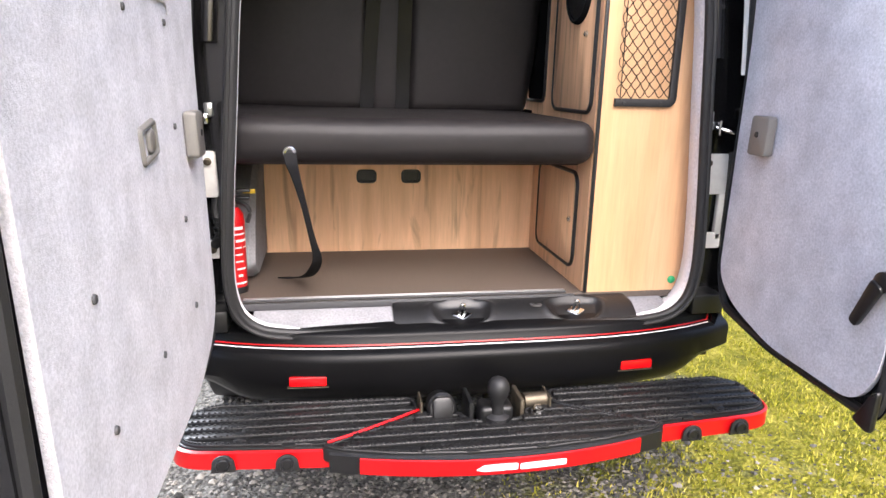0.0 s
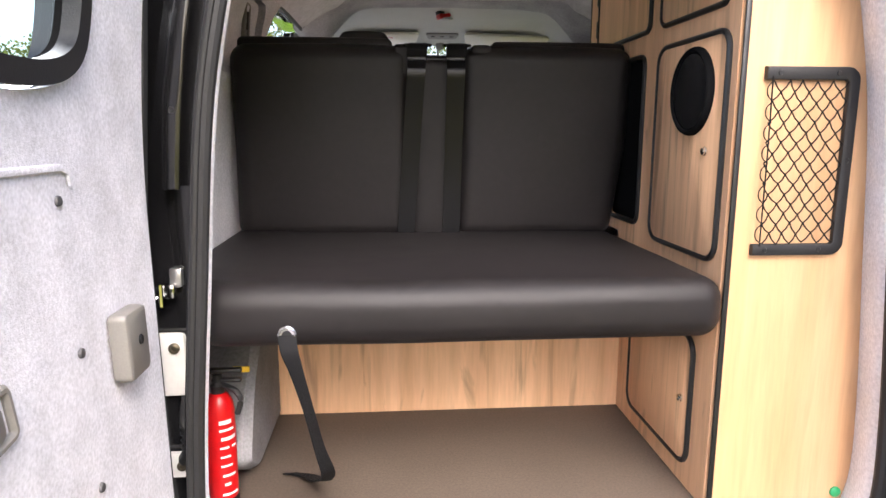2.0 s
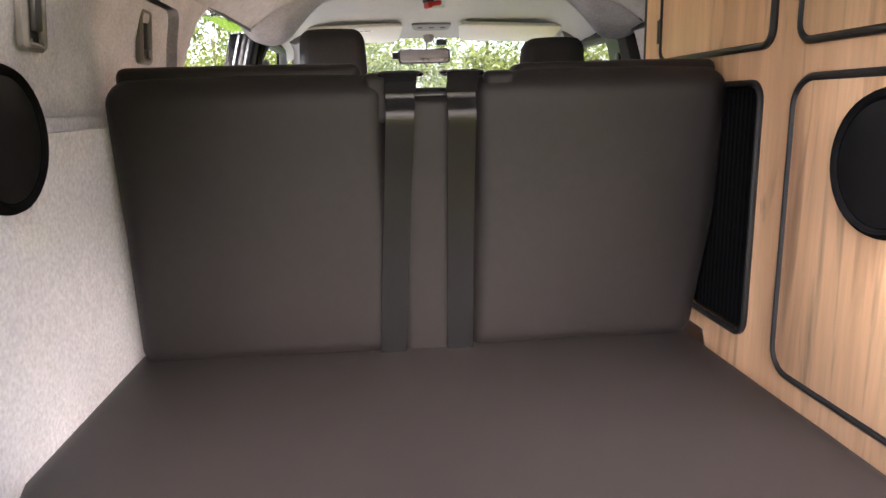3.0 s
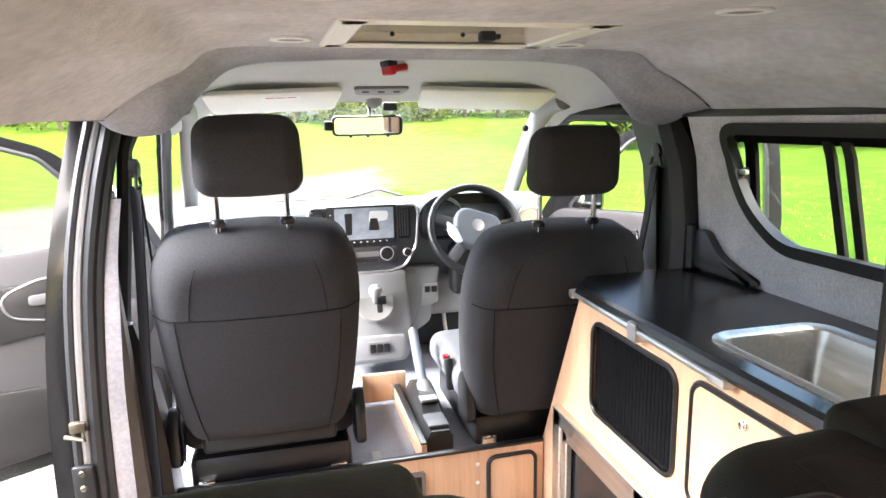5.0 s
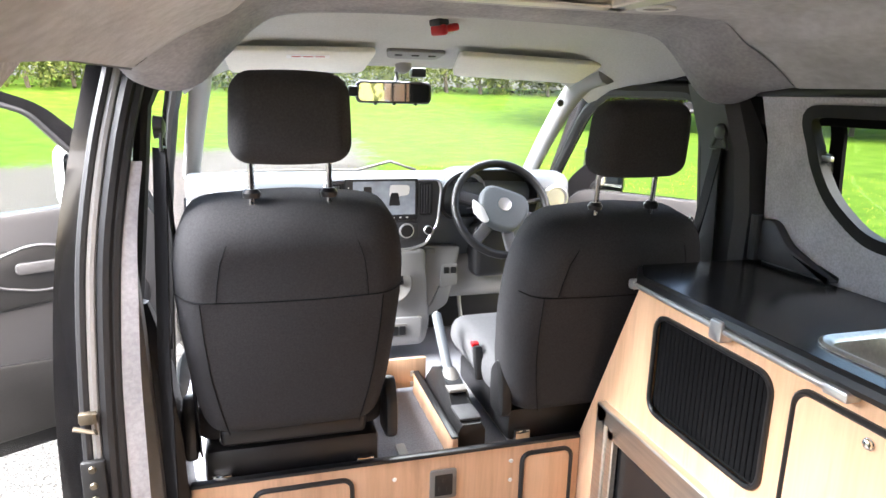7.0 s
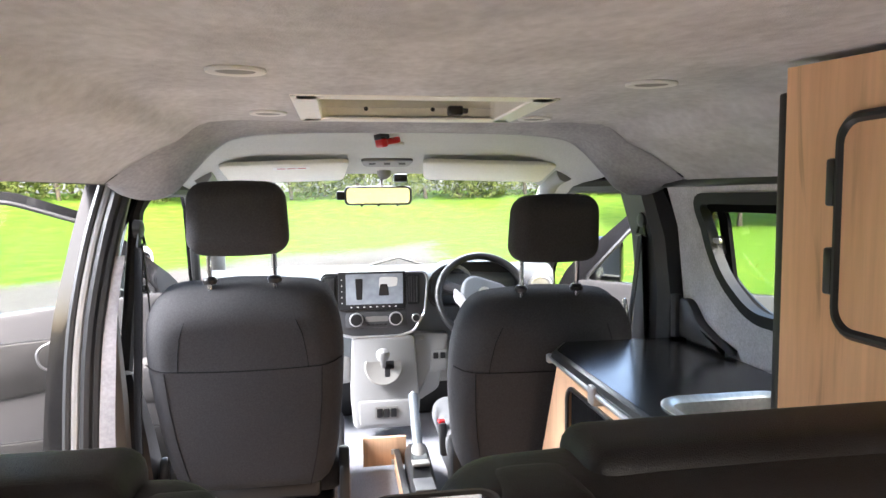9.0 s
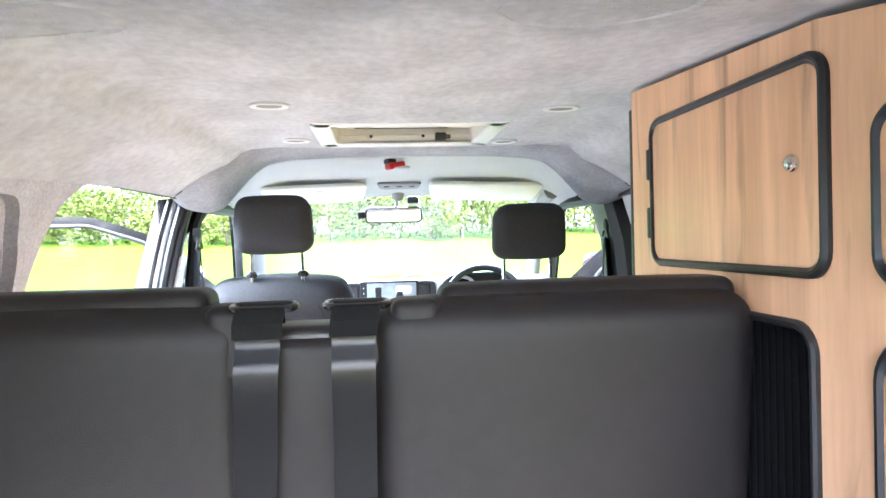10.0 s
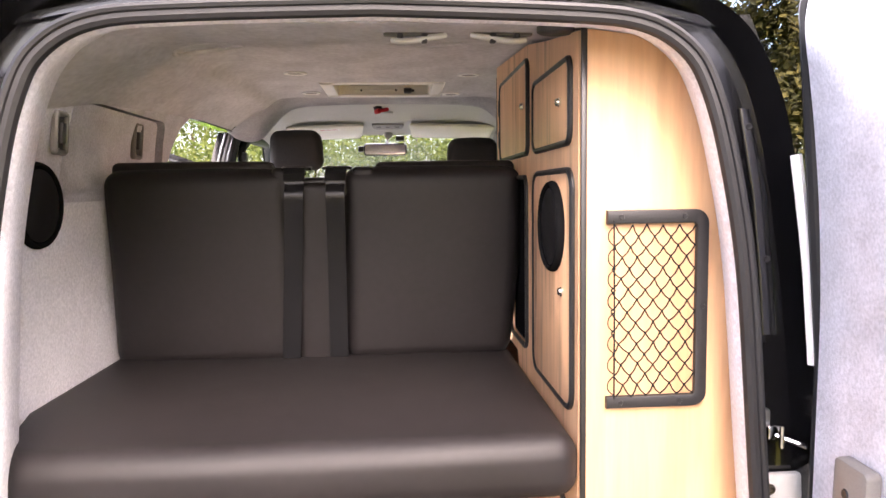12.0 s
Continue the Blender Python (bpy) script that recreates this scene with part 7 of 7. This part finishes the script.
for k in range(8):
    part("screen_key", prism(rr(0.007, 0.004, 0.001), 0.0008, 0, face_y(-0.135 + 0.024 * k, by - 0.038, 1.300)), WHITE_INK, head)
for k in range(5):
    part("side_key", prism(rr(0.004, 0.004, 0.001), 0.0008, 0, face_y(-0.170, by - 0.038, 1.405 - 0.022 * k), ), WHITE_INK, head)
for cx in (-0.216, 0.100):
    vent = part("air_vent", frame_ring(rr(0.050, 0.118, 0.010), 0.008, 0.012, 0.003, face_y(cx, by - 0.026, 1.362)), PLASTIC, dash, "black louvred air vent")
    part("vent_back", prism(rr(0.042, 0.108, 0.006), 0.002, 0, face_y(cx, by - 0.027, 1.362)), TRIM, vent)
    for k in range(4):
        part("louvre", rbox(cx - 0.015 + 0.010 * k, by - 0.034, 1.362, 0.003, 0.012, 0.100, 0.001), PLASTIC_GREY, vent)
cl = part("climate_panel", prism(rr(0.235, 0.062, 0.012), 0.008, 0.003, face_y(-0.04, by - 0.026, 1.248)), PLASTIC_GREY, dash, "climate controls")
part("display", prism(rr(0.085, 0.020, 0.004), 0.002, 0, face_y(-0.04, by - 0.034, 1.252)), TAUPE, cl)
for k in range(5):
    part("button", prism(rr(0.012, 0.007, 0.002), 0.003, 0.001, face_y(-0.072 + 0.016 * k, by - 0.034, 1.230)), PLASTIC, cl)
for cx, r in ((-0.118, 0.026), (0.032, 0.026), (0.110, 0.016)):
    kn = part("knob", lathe([(0.0, 0.0), (r, 0.0), (r, 0.008), (r * 0.86, 0.012), (r * 0.8, 0.018), (0.0, 0.019)], face_y(cx, by - 0.030, 1.252), 24), PLASTIC, cl)
    part("knob_ring", lathe([(r * 0.92, 0.006), (r * 1.02, 0.006), (r * 1.02, 0.011), (r * 0.90, 0.013)], face_y(cx, by - 0.030, 1.252), 24), ALU, kn)
part("usb_cover", prism(rr(0.034, 0.018, 0.006), 0.004, 0.001, face_y(0.128, 2.728, 1.168)), TAUPE, dash)
sw = part("switch_panel", prism(rounded([(-0.036, -0.06), (0.032, -0.05), (0.036, 0.03), (-0.026, 0.03)], 0.008, 3), 0.008, 0.003, face_y(0.200, 2.735, 1.085)), PALE, dash)
for dx in (-0.014, 0.014):
    part("switch", prism(rr(0.020, 0.024, 0.003), 0.004, 0.001, face_y(0.203 + dx, 2.727, 1.093)), PLASTIC, sw)
# gear selector
gs = thing("gear_selector", (-0.02, 2.70, 1.06), "round gear selector plate with a short grey lever", "gear lever")
gm = mat_uvw((-0.018, 2.700, 1.065), (1, 0, 0), (0, 0.35, 0.94), (0, -0.94, 0.35))
part("ring", lathe([(0.058, 0.0), (0.074, 0.0), (0.074, 0.006), (0.067, 0.009), (0.060, 0.007)], gm, 36), TAUPE, gs, "pale ring")
part("plate", lathe([(0.0, 0.006), (0.060, 0.006), (0.062, 0.0), (0.0, -0.002)], gm, 30), PLASTIC_GREY, gs)
part("slot", prism(rounded([(-0.008, -0.04), (0.012, -0.04), (0.012, -0.01), (0.028, -0.01), (0.028, 0.025), (-0.008, 0.025)], 0.004, 2), 0.002, 0, gm @ Matrix.Translation((0.012, 0, 0.006))), TRIM, gs)
part("stem", tube([gm @ Vector((0, 0.0, 0.0)), gm @ Vector((-0.004, 0.03, 0.05))], 0.010, 10), PALE, gs)
part("knob", lathe([(0.0, -0.02), (0.018, -0.018), (0.026, 0.0), (0.024, 0.016), (0.012, 0.026), (0.0, 0.027)], mat_uvw(gm @ Vector((-0.004, 0.035, 0.062)), (1, 0, 0), (0, 1, 0), (0, 0, 1)), 20), PALE, gs)
pk = part("lower_panel", prism(rounded([(-0.10, -0.045), (0.10, -0.045), (0.105, 0.05), (-0.105, 0.05)], 0.015), 0.02, 0.006, face_y(-0.012, 2.705, 0.885)), PALE, dash, "pale grey lower switch panel")
part("switch_recess", prism(rr(0.090, 0.048, 0.006), 0.004, 0, face_y(-0.010, 2.686, 0.890)), TAUPE, pk)
for k in range(3):
    part("rocker", prism(rr(0.022, 0.034, 0.004), 0.006, 0.002, face_y(-0.037 + 0.027 * k, 2.682, 0.890)), PLASTIC, pk)
# instrument binnacle
bm = bmesh.new()
rings(bm, [[Vector((0.350 + u * sc, y, 1.375 + v * sc)) for u, v in rounded([(-0.19, -0.09), (0.19, -0.09), (0.19, 0.03), (0.12, 0.085), (-0.12, 0.085), (-0.19, 0.03)], 0.05)] for y, sc in ((2.92, 0.9), (2.76, 1.0), (2.715, 1.0), (2.712, 0.94), (2.76, 0.90), (2.775, 0.88))], caps=True)
bin_ = part("binnacle", bm, PLASTIC, dash, "black instrument binnacle", 50)
part("clock", lathe([(0.0, 0.0), (0.055, 0.0), (0.060, 0.004), (0.062, 0.012), (0.066, 0.012), (0.066, -0.002), (0.0, -0.002)], face_y(0.275, 2.765, 1.380), 30), ALU, bin_, "round instrument with a pale ring")
part("clock_face", lathe([(0.0, 0.001), (0.052, 0.001), (0.052, 0.0), (0.0, 0.0)], face_y(0.275, 2.764, 1.380), 24), WORKTOP, bin_)
part("digit", prism(rr(0.014, 0.022, 0.005), 0.001, 0, face_y(0.282, 2.761, 1.386)), SCREEN_ON, bin_)
part("warning_lamp", prism(rr(0.012, 0.006, 0.002), 0.001, 0, face_y(0.213, 2.762, 1.365)), RED, bin_)
# side vents
for cx in (-0.635, 0.625):
    v = part("round_vent", lathe([(0.034, 0.0), (0.052, 0.0), (0.052, 0.012), (0.044, 0.016), (0.036, 0.010)], face_y(cx, 2.765, 1.345), 26), ALU, dash, "round silver-ringed air vent")
    for k in range(3):
        part("louvre", rbox(cx, 2.760, 1.327 + 0.018 * k, 0.070, 0.008, 0.004, 0.001), TRIM, v)
# knee area: a black panel added for the shade under the dash
part("knee_shadow_panel", rbox(0.36, 2.98, 0.90, 0.60, 0.02, 0.24, 0.01), PLASTIC, dash)
ped = thing("brake_pedal", (0.30, 2.86, 0.85), "black brake pedal on a steel arm under the dashboard", "pedal")
part("arm", tube([(0.30, 2.93, 1.0), (0.30, 2.90, 0.90), (0.30, 2.86, 0.83)], 0.008, 8), STEEL, ped)
part("pad", rbox(0.30, 2.85, 0.815, 0.07, 0.02, 0.05, 0.008), RUBBER, ped)

# steering wheel
wheel_m = mat_uvw((0.362, 2.640, 1.332), (1, 0, 0), (0, 0.50, 0.866), (0, -0.866, 0.50))
sw_ = thing("steering_wheel", wheel_m.translation, "black leather steering wheel with a silver-grey hub", "steering wheel")
part("rim", tube([wheel_m @ Vector((0.172 * math.cos(a), 0.172 * math.sin(a), 0)) for a in [2 * math.pi * k / 48 for k in range(48)]], 0.0145, 12, True, up=tuple(wheel_m.col[2][:3])), PLASTIC, sw_, "black leather rim", 70)
hub = rounded([(-0.070, 0.066), (0.070, 0.066), (0.096, 0.020), (0.080, -0.045), (0.045, -0.088), (-0.045, -0.088), (-0.080, -0.045), (-0.096, 0.020)], 0.03)
turn = Matrix.Rotation(radians(-20), 4, "Z")
part("hub", prism(hub, 0.045, 0.016, wheel_m @ turn @ Matrix.Translation((0, 0, -0.012)), steps=4), DASH, sw_, "grey hub pad")
for a, ln in ((0, 1), (180, 1), (245, 1), (295, 1)):
    c, s_ = math.cos(radians(a)), math.sin(radians(a))
    part("spoke", tube([wheel_m @ turn @ Vector((c * 0.06, s_ * 0.06, -0.004)), wheel_m @ turn @ Vector((c * 0.165, s_ * 0.165, -0.002))], 0.022, 10, flat=0.5, up=tuple(wheel_m.col[2][:3])), PLASTIC_GREY, sw_)
part("silver_insert", prism(rounded([(-0.118, -0.012), (-0.075, -0.030), (-0.040, -0.075), (-0.062, -0.088), (-0.105, -0.060)], 0.012, 3), 0.012, 0.004, wheel_m @ turn @ Matrix.Translation((0.0, 0.0, 0.024))), WHITE_INK, sw_, "silver switch insert")
part("emblem", lathe([(0.0, 0.0), (0.024, 0.0), (0.024, 0.004), (0.018, 0.005), (0.0, 0.004)], wheel_m @ Matrix.Translation((0.0, 0.004, 0.032)), 24), ALU, sw_, "plain round silver emblem")
part("column_cover", tube([(0.362, 2.665, 1.33), (0.362, 2.80, 1.25)], 0.062, 16), PLASTIC, sw_, "black column cover")
part("column_lower", rbox(0.362, 2.76, 1.165, 0.16, 0.14, 0.20, 0.03, 3), PLASTIC, sw_)
for s in (-1, 1):
    part("stalk", tube([(0.362 + s * 0.05, 2.69, 1.335), (0.362 + s * 0.17, 2.685, 1.352)], 0.009, 8), TRIM, sw_)

# a thin wiper at rest on the scuttle
wip = thing("wiper", (0.0, 3.2, 1.39), "thin black wiper at rest across the windscreen's foot", "wiper")
part("blade", tube([(-0.55, 3.20, 1.405), (-0.30, 3.27, 1.40), (-0.05, 3.30, 1.395)], 0.006, 6), TRIM, wip)
part("arm", tube([(-0.05, 3.32, 1.392), (0.10, 3.32, 1.43), (0.22, 3.33, 1.39)], 0.007, 6), TRIM, wip)


# ---------------------------------------------------------------- outside
def ground_material():
    m = bpy.data.materials.new("gravel_and_grass")
    m.use_nodes = True
    n, l = m.node_tree.nodes, m.node_tree.links
    b = n["Principled BSDF"]
    b.inputs["Roughness"].default_value = 0.95
    b.inputs["Specular IOR Level"].default_value = 0.2
    g = n.new("ShaderNodeNewGeometry")
    sep = n.new("ShaderNodeSeparateXYZ")
    l.new(g.outputs["Position"], sep.inputs[0])

    def math_(op, a, b_=None, c=None):
        q = n.new("ShaderNodeMath")
        q.operation = op
        for i, v in enumerate((a, b_, c)):
            if v is None:
                continue
            if isinstance(v, (int, float)):
                q.inputs[i].default_value = v
            else:
                l.new(v, q.inputs[i])
        return q.outputs[0]

    def noise_(scale, detail=5, rough=0.6):
        q = n.new("ShaderNodeTexNoise")
        q.inputs["Scale"].default_value, q.inputs["Detail"].default_value, q.inputs["Roughness"].default_value = scale, detail, rough
        l.new(g.outputs["Position"], q.inputs["Vector"])
        return q.outputs[0]

    def ramp(v, stops):
        q = n.new("ShaderNodeValToRGB")
        e = q.color_ramp.elements
        while len(e) < len(stops):
            e.new(0.5)
        for el, (p, c) in zip(e, stops):
            el.position, el.color = p, (*c, 1)
        l.new(v, q.inputs[0])
        return q.outputs[0]
    # drive: left of a line that swings to the right ahead, up to about 34 m
    side = math_("SUBTRACT", sep.outputs[0], math_("MULTIPLY_ADD", sep.outputs[1], 0.11, 0.15))
    side = math_("ADD", side, math_("MULTIPLY_ADD", noise_(0.9, 4), 2.2, -1.1))
    far = math_("ADD", math_("SUBTRACT", sep.outputs[1], math_("MULTIPLY_ADD", sep.outputs[0], 0.9, 20.0)), math_("MULTIPLY_ADD", noise_(0.15, 3), 10.0, -5.0))
    left = math_("ADD", math_("MULTIPLY_ADD", sep.outputs[0], -1.0, -16.0), math_("MULTIPLY_ADD", noise_(0.2, 3), 6.0, -3.0))
    edge = math_("MAXIMUM", math_("MULTIPLY", side, 1.6), math_("MAXIMUM", math_("MULTIPLY", far, 0.5), math_("MULTIPLY", left, 0.5)))
    tufts = math_("MULTIPLY_ADD", noise_(7, 4), 3.6, -2.35)
    mask = math_("ADD", math_("ADD", edge, 0.35), tufts)
    clamp = n.new("ShaderNodeClamp")
    l.new(mask, clamp.inputs[0])
    grass = ramp(noise_(9.0, 8, 0.8), ((0.30, (0.06, 0.06, 0.012)), (0.5, (0.20, 0.19, 0.02)), (0.70, (0.42, 0.36, 0.08))))
    lawn = ramp(noise_(1.1, 8, 0.7), ((0.25, (0.055, 0.125, 0.006)), (0.5, (0.095, 0.185, 0.010)), (0.75, (0.17, 0.24, 0.028))))
    ahead = n.new("ShaderNodeMapRange")
    ahead.inputs["From Min"].default_value, ahead.inputs["From Max"].default_value = 1.0, 6.0
    l.new(sep.outputs[1], ahead.inputs["Value"])
    turf = n.new("ShaderNodeMix")
    turf.data_type = "RGBA"
    l.new(ahead.outputs[0], turf.inputs["Factor"]), l.new(grass, turf.inputs["A"]), l.new(lawn, turf.inputs["B"])
    grass = turf.outputs["Result"]
    vor = n.new("ShaderNodeTexVoronoi")
    vor.inputs["Scale"].default_value = 75
    l.new(g.outputs["Position"], vor.inputs["Vector"])
    stone = ramp(vor.outputs["Color"], ((0.0, (0.04, 0.038, 0.034)), (0.5, (0.14, 0.132, 0.12)), (1.0, (0.34, 0.32, 0.28))))
    dirt = ramp(noise_(40, 4), ((0.3, (0.045, 0.042, 0.034)), (0.7, (0.16, 0.15, 0.13))))
    mx0 = n.new("ShaderNodeMix")
    mx0.data_type = "RGBA"
    mx0.inputs["Factor"].default_value = 0.45
    l.new(stone, mx0.inputs["A"]), l.new(dirt, mx0.inputs["B"])
    mx = n.new("ShaderNodeMix")
    mx.data_type = "RGBA"
    l.new(clamp.outputs[0], mx.inputs["Factor"])
    l.new(mx0.outputs["Result"], mx.inputs["A"]), l.new(grass, mx.inputs["B"])
    l.new(mx.outputs["Result"], b.inputs["Base Color"])
    bp = n.new("ShaderNodeBump")
    bp.inputs["Strength"].default_value, bp.inputs["Distance"].default_value = 0.8, 0.02
    l.new(math_("ADD", noise_(60, 4), vor.outputs["Distance"]), bp.inputs["Height"])
    l.new(bp.outputs[0], b.inputs["Normal"])
    return m


bm = bmesh.new()
def rise(x, y):
    """The field climbs gently towards the woods."""
    t = min(1.0, max(0.0, (math.hypot(x, y) - 38) / 26))
    return 2.4 * t * t * (3 - 2 * t)


axis = [-700, -200, -90] + [-72 + 4 * k for k in range(37)] + [90, 200, 700]
rings(bm, [[Vector((x, y, rise(x, y))) for x in axis] for y in axis], closed=False)
solo("ground", bm, ground_material(), "gravel drive running into mossy grass", "ground", "structure")

def leaf_material(name, a, b, c, through=0.3):
    """Many small pieces, each of its own shade between three colours, letting some light through."""
    m = bpy.data.materials.new(name)
    m.use_nodes = True
    n, l = m.node_tree.nodes, m.node_tree.links
    bs = n["Principled BSDF"]
    bs.inputs["Roughness"].default_value = 0.7
    bs.inputs["Specular IOR Level"].default_value = 0.2
    g = n.new("ShaderNodeNewGeometry")
    r = n.new("ShaderNodeValToRGB")
    e = r.color_ramp.elements
    e.new(0.5)
    for el, (p, col_) in zip(e, ((0.0, a), (0.5, b), (1.0, c))):
        el.position, el.color = p, (*col_, 1)
    l.new(g.outputs["Random Per Island"], r.inputs[0])
    l.new(r.outputs[0], bs.inputs["Base Color"])
    tr = n.new("ShaderNodeBsdfTranslucent")
    l.new(r.outputs[0], tr.inputs[0])
    mx = n.new("ShaderNodeMixShader")
    mx.inputs[0].default_value = through
    l.new(bs.outputs[0], mx.inputs[1]), l.new(tr.outputs[0], mx.inputs[2])
    l.new(mx.outputs[0], n["Material Output"].inputs[0])
    return m


GRASS = leaf_material("grass_blades", (0.13, 0.15, 0.012), (0.38, 0.36, 0.030), (0.62, 0.54, 0.12))
PEBBLE = leaf_material("grey_pebbles", (0.035, 0.033, 0.030), (0.115, 0.107, 0.095), (0.32, 0.29, 0.245), 0.0)
rng = random.Random(5)


def gravel_side(x, y):
    return x - (0.11 * y + 0.20) + 0.5 * noise.noise(Vector((x * 0.9, y * 0.9, 2.0))) + 0.55 * noise.noise(Vector((x * 4, y * 4, 5.0)))


verts, faces = [], []
for _ in range(46000):
    x, y = rng.gauss(-0.1, 0.95), rng.gauss(-0.55, 0.60)
    if gravel_side(x, y) > rng.uniform(-0.05, 0.35) + (0.9 if rng.random() < 0.16 else 0):
        continue
    r = rng.uniform(0.003, 0.009) * (1.8 if rng.random() < 0.08 else 1)
    a = rng.uniform(0, 6.28)
    base = len(verts)
    h = r * rng.uniform(0.5, 0.9)
    for k in range(5):
        q = a + k * 1.2566 + rng.uniform(-0.25, 0.25)
        verts.append((x + r * math.cos(q), y + r * math.sin(q) * rng.uniform(0.7, 1), h * rng.uniform(0.2, 0.5)))
    verts.append((x + rng.uniform(-0.3, 0.3) * r, y + rng.uniform(-0.3, 0.3) * r, h * 1.2))
    for k in range(5):
        faces.append((base + k, base + (k + 1) % 5, base + 5))
me = bpy.data.meshes.new("gravel")
me.from_pydata(verts, [], faces)
me.materials.append(PEBBLE)
tagged(new("gravel", me), "loose grey pebbles on the drive", "gravel", kind="stuff")

verts, faces = [], []
for _ in range(110000):
    if rng.random() < 0.86:
        x, y = rng.uniform(-0.8, 2.9), rng.uniform(-1.6, 2.2)
    else:
        x, y = rng.uniform(0.5, 14), rng.uniform(-2, 16)
    g = gravel_side(x, y)
    if g < rng.uniform(-0.15, 0.25):
        continue
    if noise.noise(Vector((x * 2.4, y * 2.4, 9.0))) < -0.12 and rng.random() < 0.7:
        continue                            # bare mossy patches
    sc = 1.0 if abs(x) < 3.3 and abs(y) < 2.7 else 2.2
    h = rng.uniform(0.008, 0.034) * sc * (0.6 + 0.8 * max(0, noise.noise(Vector((x * 3, y * 3, 1)))))
    w = rng.uniform(0.0015, 0.0035) * sc
    a = rng.uniform(0, 6.28)
    lx, ly = rng.uniform(-0.7, 0.7) * h, rng.uniform(-0.7, 0.7) * h
    b = len(verts)
    dx, dy = w * math.cos(a), w * math.sin(a)
    verts += [(x - dx, y - dy, 0.0), (x + dx, y + dy, 0.0), (x + dx * 0.7 + lx * 0.4, y + dy * 0.7 + ly * 0.4, h * 0.6), (x + lx, y + ly, h)]
    faces += [(b, b + 1, b + 2), (b, b + 2, b + 3)]
me = bpy.data.meshes.new("grass")
me.from_pydata(verts, [], faces)
me.materials.append(GRASS)
tagged(new("grass", me), "short mossy green grass beside the drive", "grass", kind="stuff")


LEAF = leaf_material("hedge_leaves", (0.055, 0.080, 0.018), (0.085, 0.110, 0.024), (0.125, 0.142, 0.036))
LEAF_DARK = leaf_material("evergreen_leaves", (0.016, 0.017, 0.005), (0.038, 0.036, 0.009), (0.075, 0.062, 0.014))
BARK = material("bark", (0.10, 0.08, 0.06), 0.9, grain=0.6, scale=12, stretch=(1, 1, 0.2), bump=0.6, bump_scale=40)


def woodland(name, spots, leaf, label, seed, mat):
    """A belt of far trees: many leaf cards gathered in clumps, with an uneven outline, and trunks below."""
    q = random.Random(seed)
    verts, faces = [], []
    for cx, cy, r, h, count in spots:
        lobes = [(q.uniform(-0.7, 0.7) * r, q.uniform(-0.7, 0.7) * r, h * q.uniform(0.15, 0.95), q.uniform(0.25, 0.5) * r) for _ in range(22)]
        for _ in range(count):
            lx, ly, lz, lr = q.choice(lobes)
            d = Vector((q.gauss(0, 1), q.gauss(0, 1), q.gauss(0, 0.8))).normalized() * lr * q.uniform(0.7, 1.05)
            p = Vector((cx + lx, cy + ly, max(0.1, lz))) + d
            p.z = max(p.z, 0.1) + rise(cx, cy)
            u = Vector((q.gauss(0, 1), q.gauss(0, 1), q.gauss(0, 1))).normalized()
            w = u.orthogonal().normalized()
            s = leaf * q.uniform(0.5, 1.2)
            b = len(verts)
            verts += [tuple(p - u * s), tuple(p + w * s * 0.55), tuple(p + u * s), tuple(p - w * s * 0.55)]
            faces.append((b, b + 1, b + 2, b + 3))
    me = bpy.data.meshes.new(name)
    me.from_pydata(verts, [], faces)
    me.materials.append(mat)
    ob = tagged(new(name, me), label, "woodland", kind="stuff")
    bm = bmesh.new()
    for cx, cy, r, h, count in spots:
        tube([(cx, cy, rise(cx, cy) - 0.1), (cx + 0.1, cy, h * 0.35), (cx - 0.1, cy + 0.1, h * 0.7)], 0.16, 6, bm=bm)
    tr = new("trunks", finish("trunks", bm, BARK))
    tr.parent = ob
    return ob


spots = []
for k in range(34):
    a = radians(-62 + 124 * k / 33)
    d = 61 + rng.uniform(-3, 5)
    spots.append((d * math.sin(a), d * math.cos(a), rng.uniform(4.2, 5.8), rng.uniform(10, 15) * (1.0 if k > 10 else 0.45), 3200))
for k in range(44):                       # lower shrubs in front
    a = radians(-62 + 124 * k / 43)
    d = 55 + rng.uniform(-2, 3)
    spots.append((d * math.sin(a), d * math.cos(a), rng.uniform(2.6, 3.6), rng.uniform(2.5, 5.0), 1500))
for k in range(10):
    spots.append((-34 - rng.uniform(0, 5), -8 + 5.2 * k, rng.uniform(3.0, 4.0), rng.uniform(3.5, 5.5), 1800))
for k in range(22):                       # unseen woods behind and beside the drive, added to darken reflections in black paint
    a = radians(95 + 170 * k / 21)
    if 165 < math.degrees(a) < 195:          # gap left so the inside mirror shows bright horizon
        continue
    d = (24 if k > 9 else 15) + rng.uniform(-2, 4)
    spots.append((d * math.sin(a), d * math.cos(a), rng.uniform(3.2, 4.4), rng.uniform(6, 9) * (0.5 if k > 9 else 1.0), 1800))
woodland("far_woods", spots, 0.19, "dense yellow-green woodland edge behind the field", 9, LEAF)
spots = []
for k in range(9):                        # taller, darker trees to the side
    a = radians(33 + 7 * k)
    d = 40 + rng.uniform(-3, 4)
    spots.append((d * math.sin(a), d * math.cos(a), rng.uniform(4.0, 5.4), rng.uniform(12, 16), 11000))
woodland("evergreen_woods", spots, 0.30, "dark olive evergreen trees beside the field", 4, LEAF_DARK)
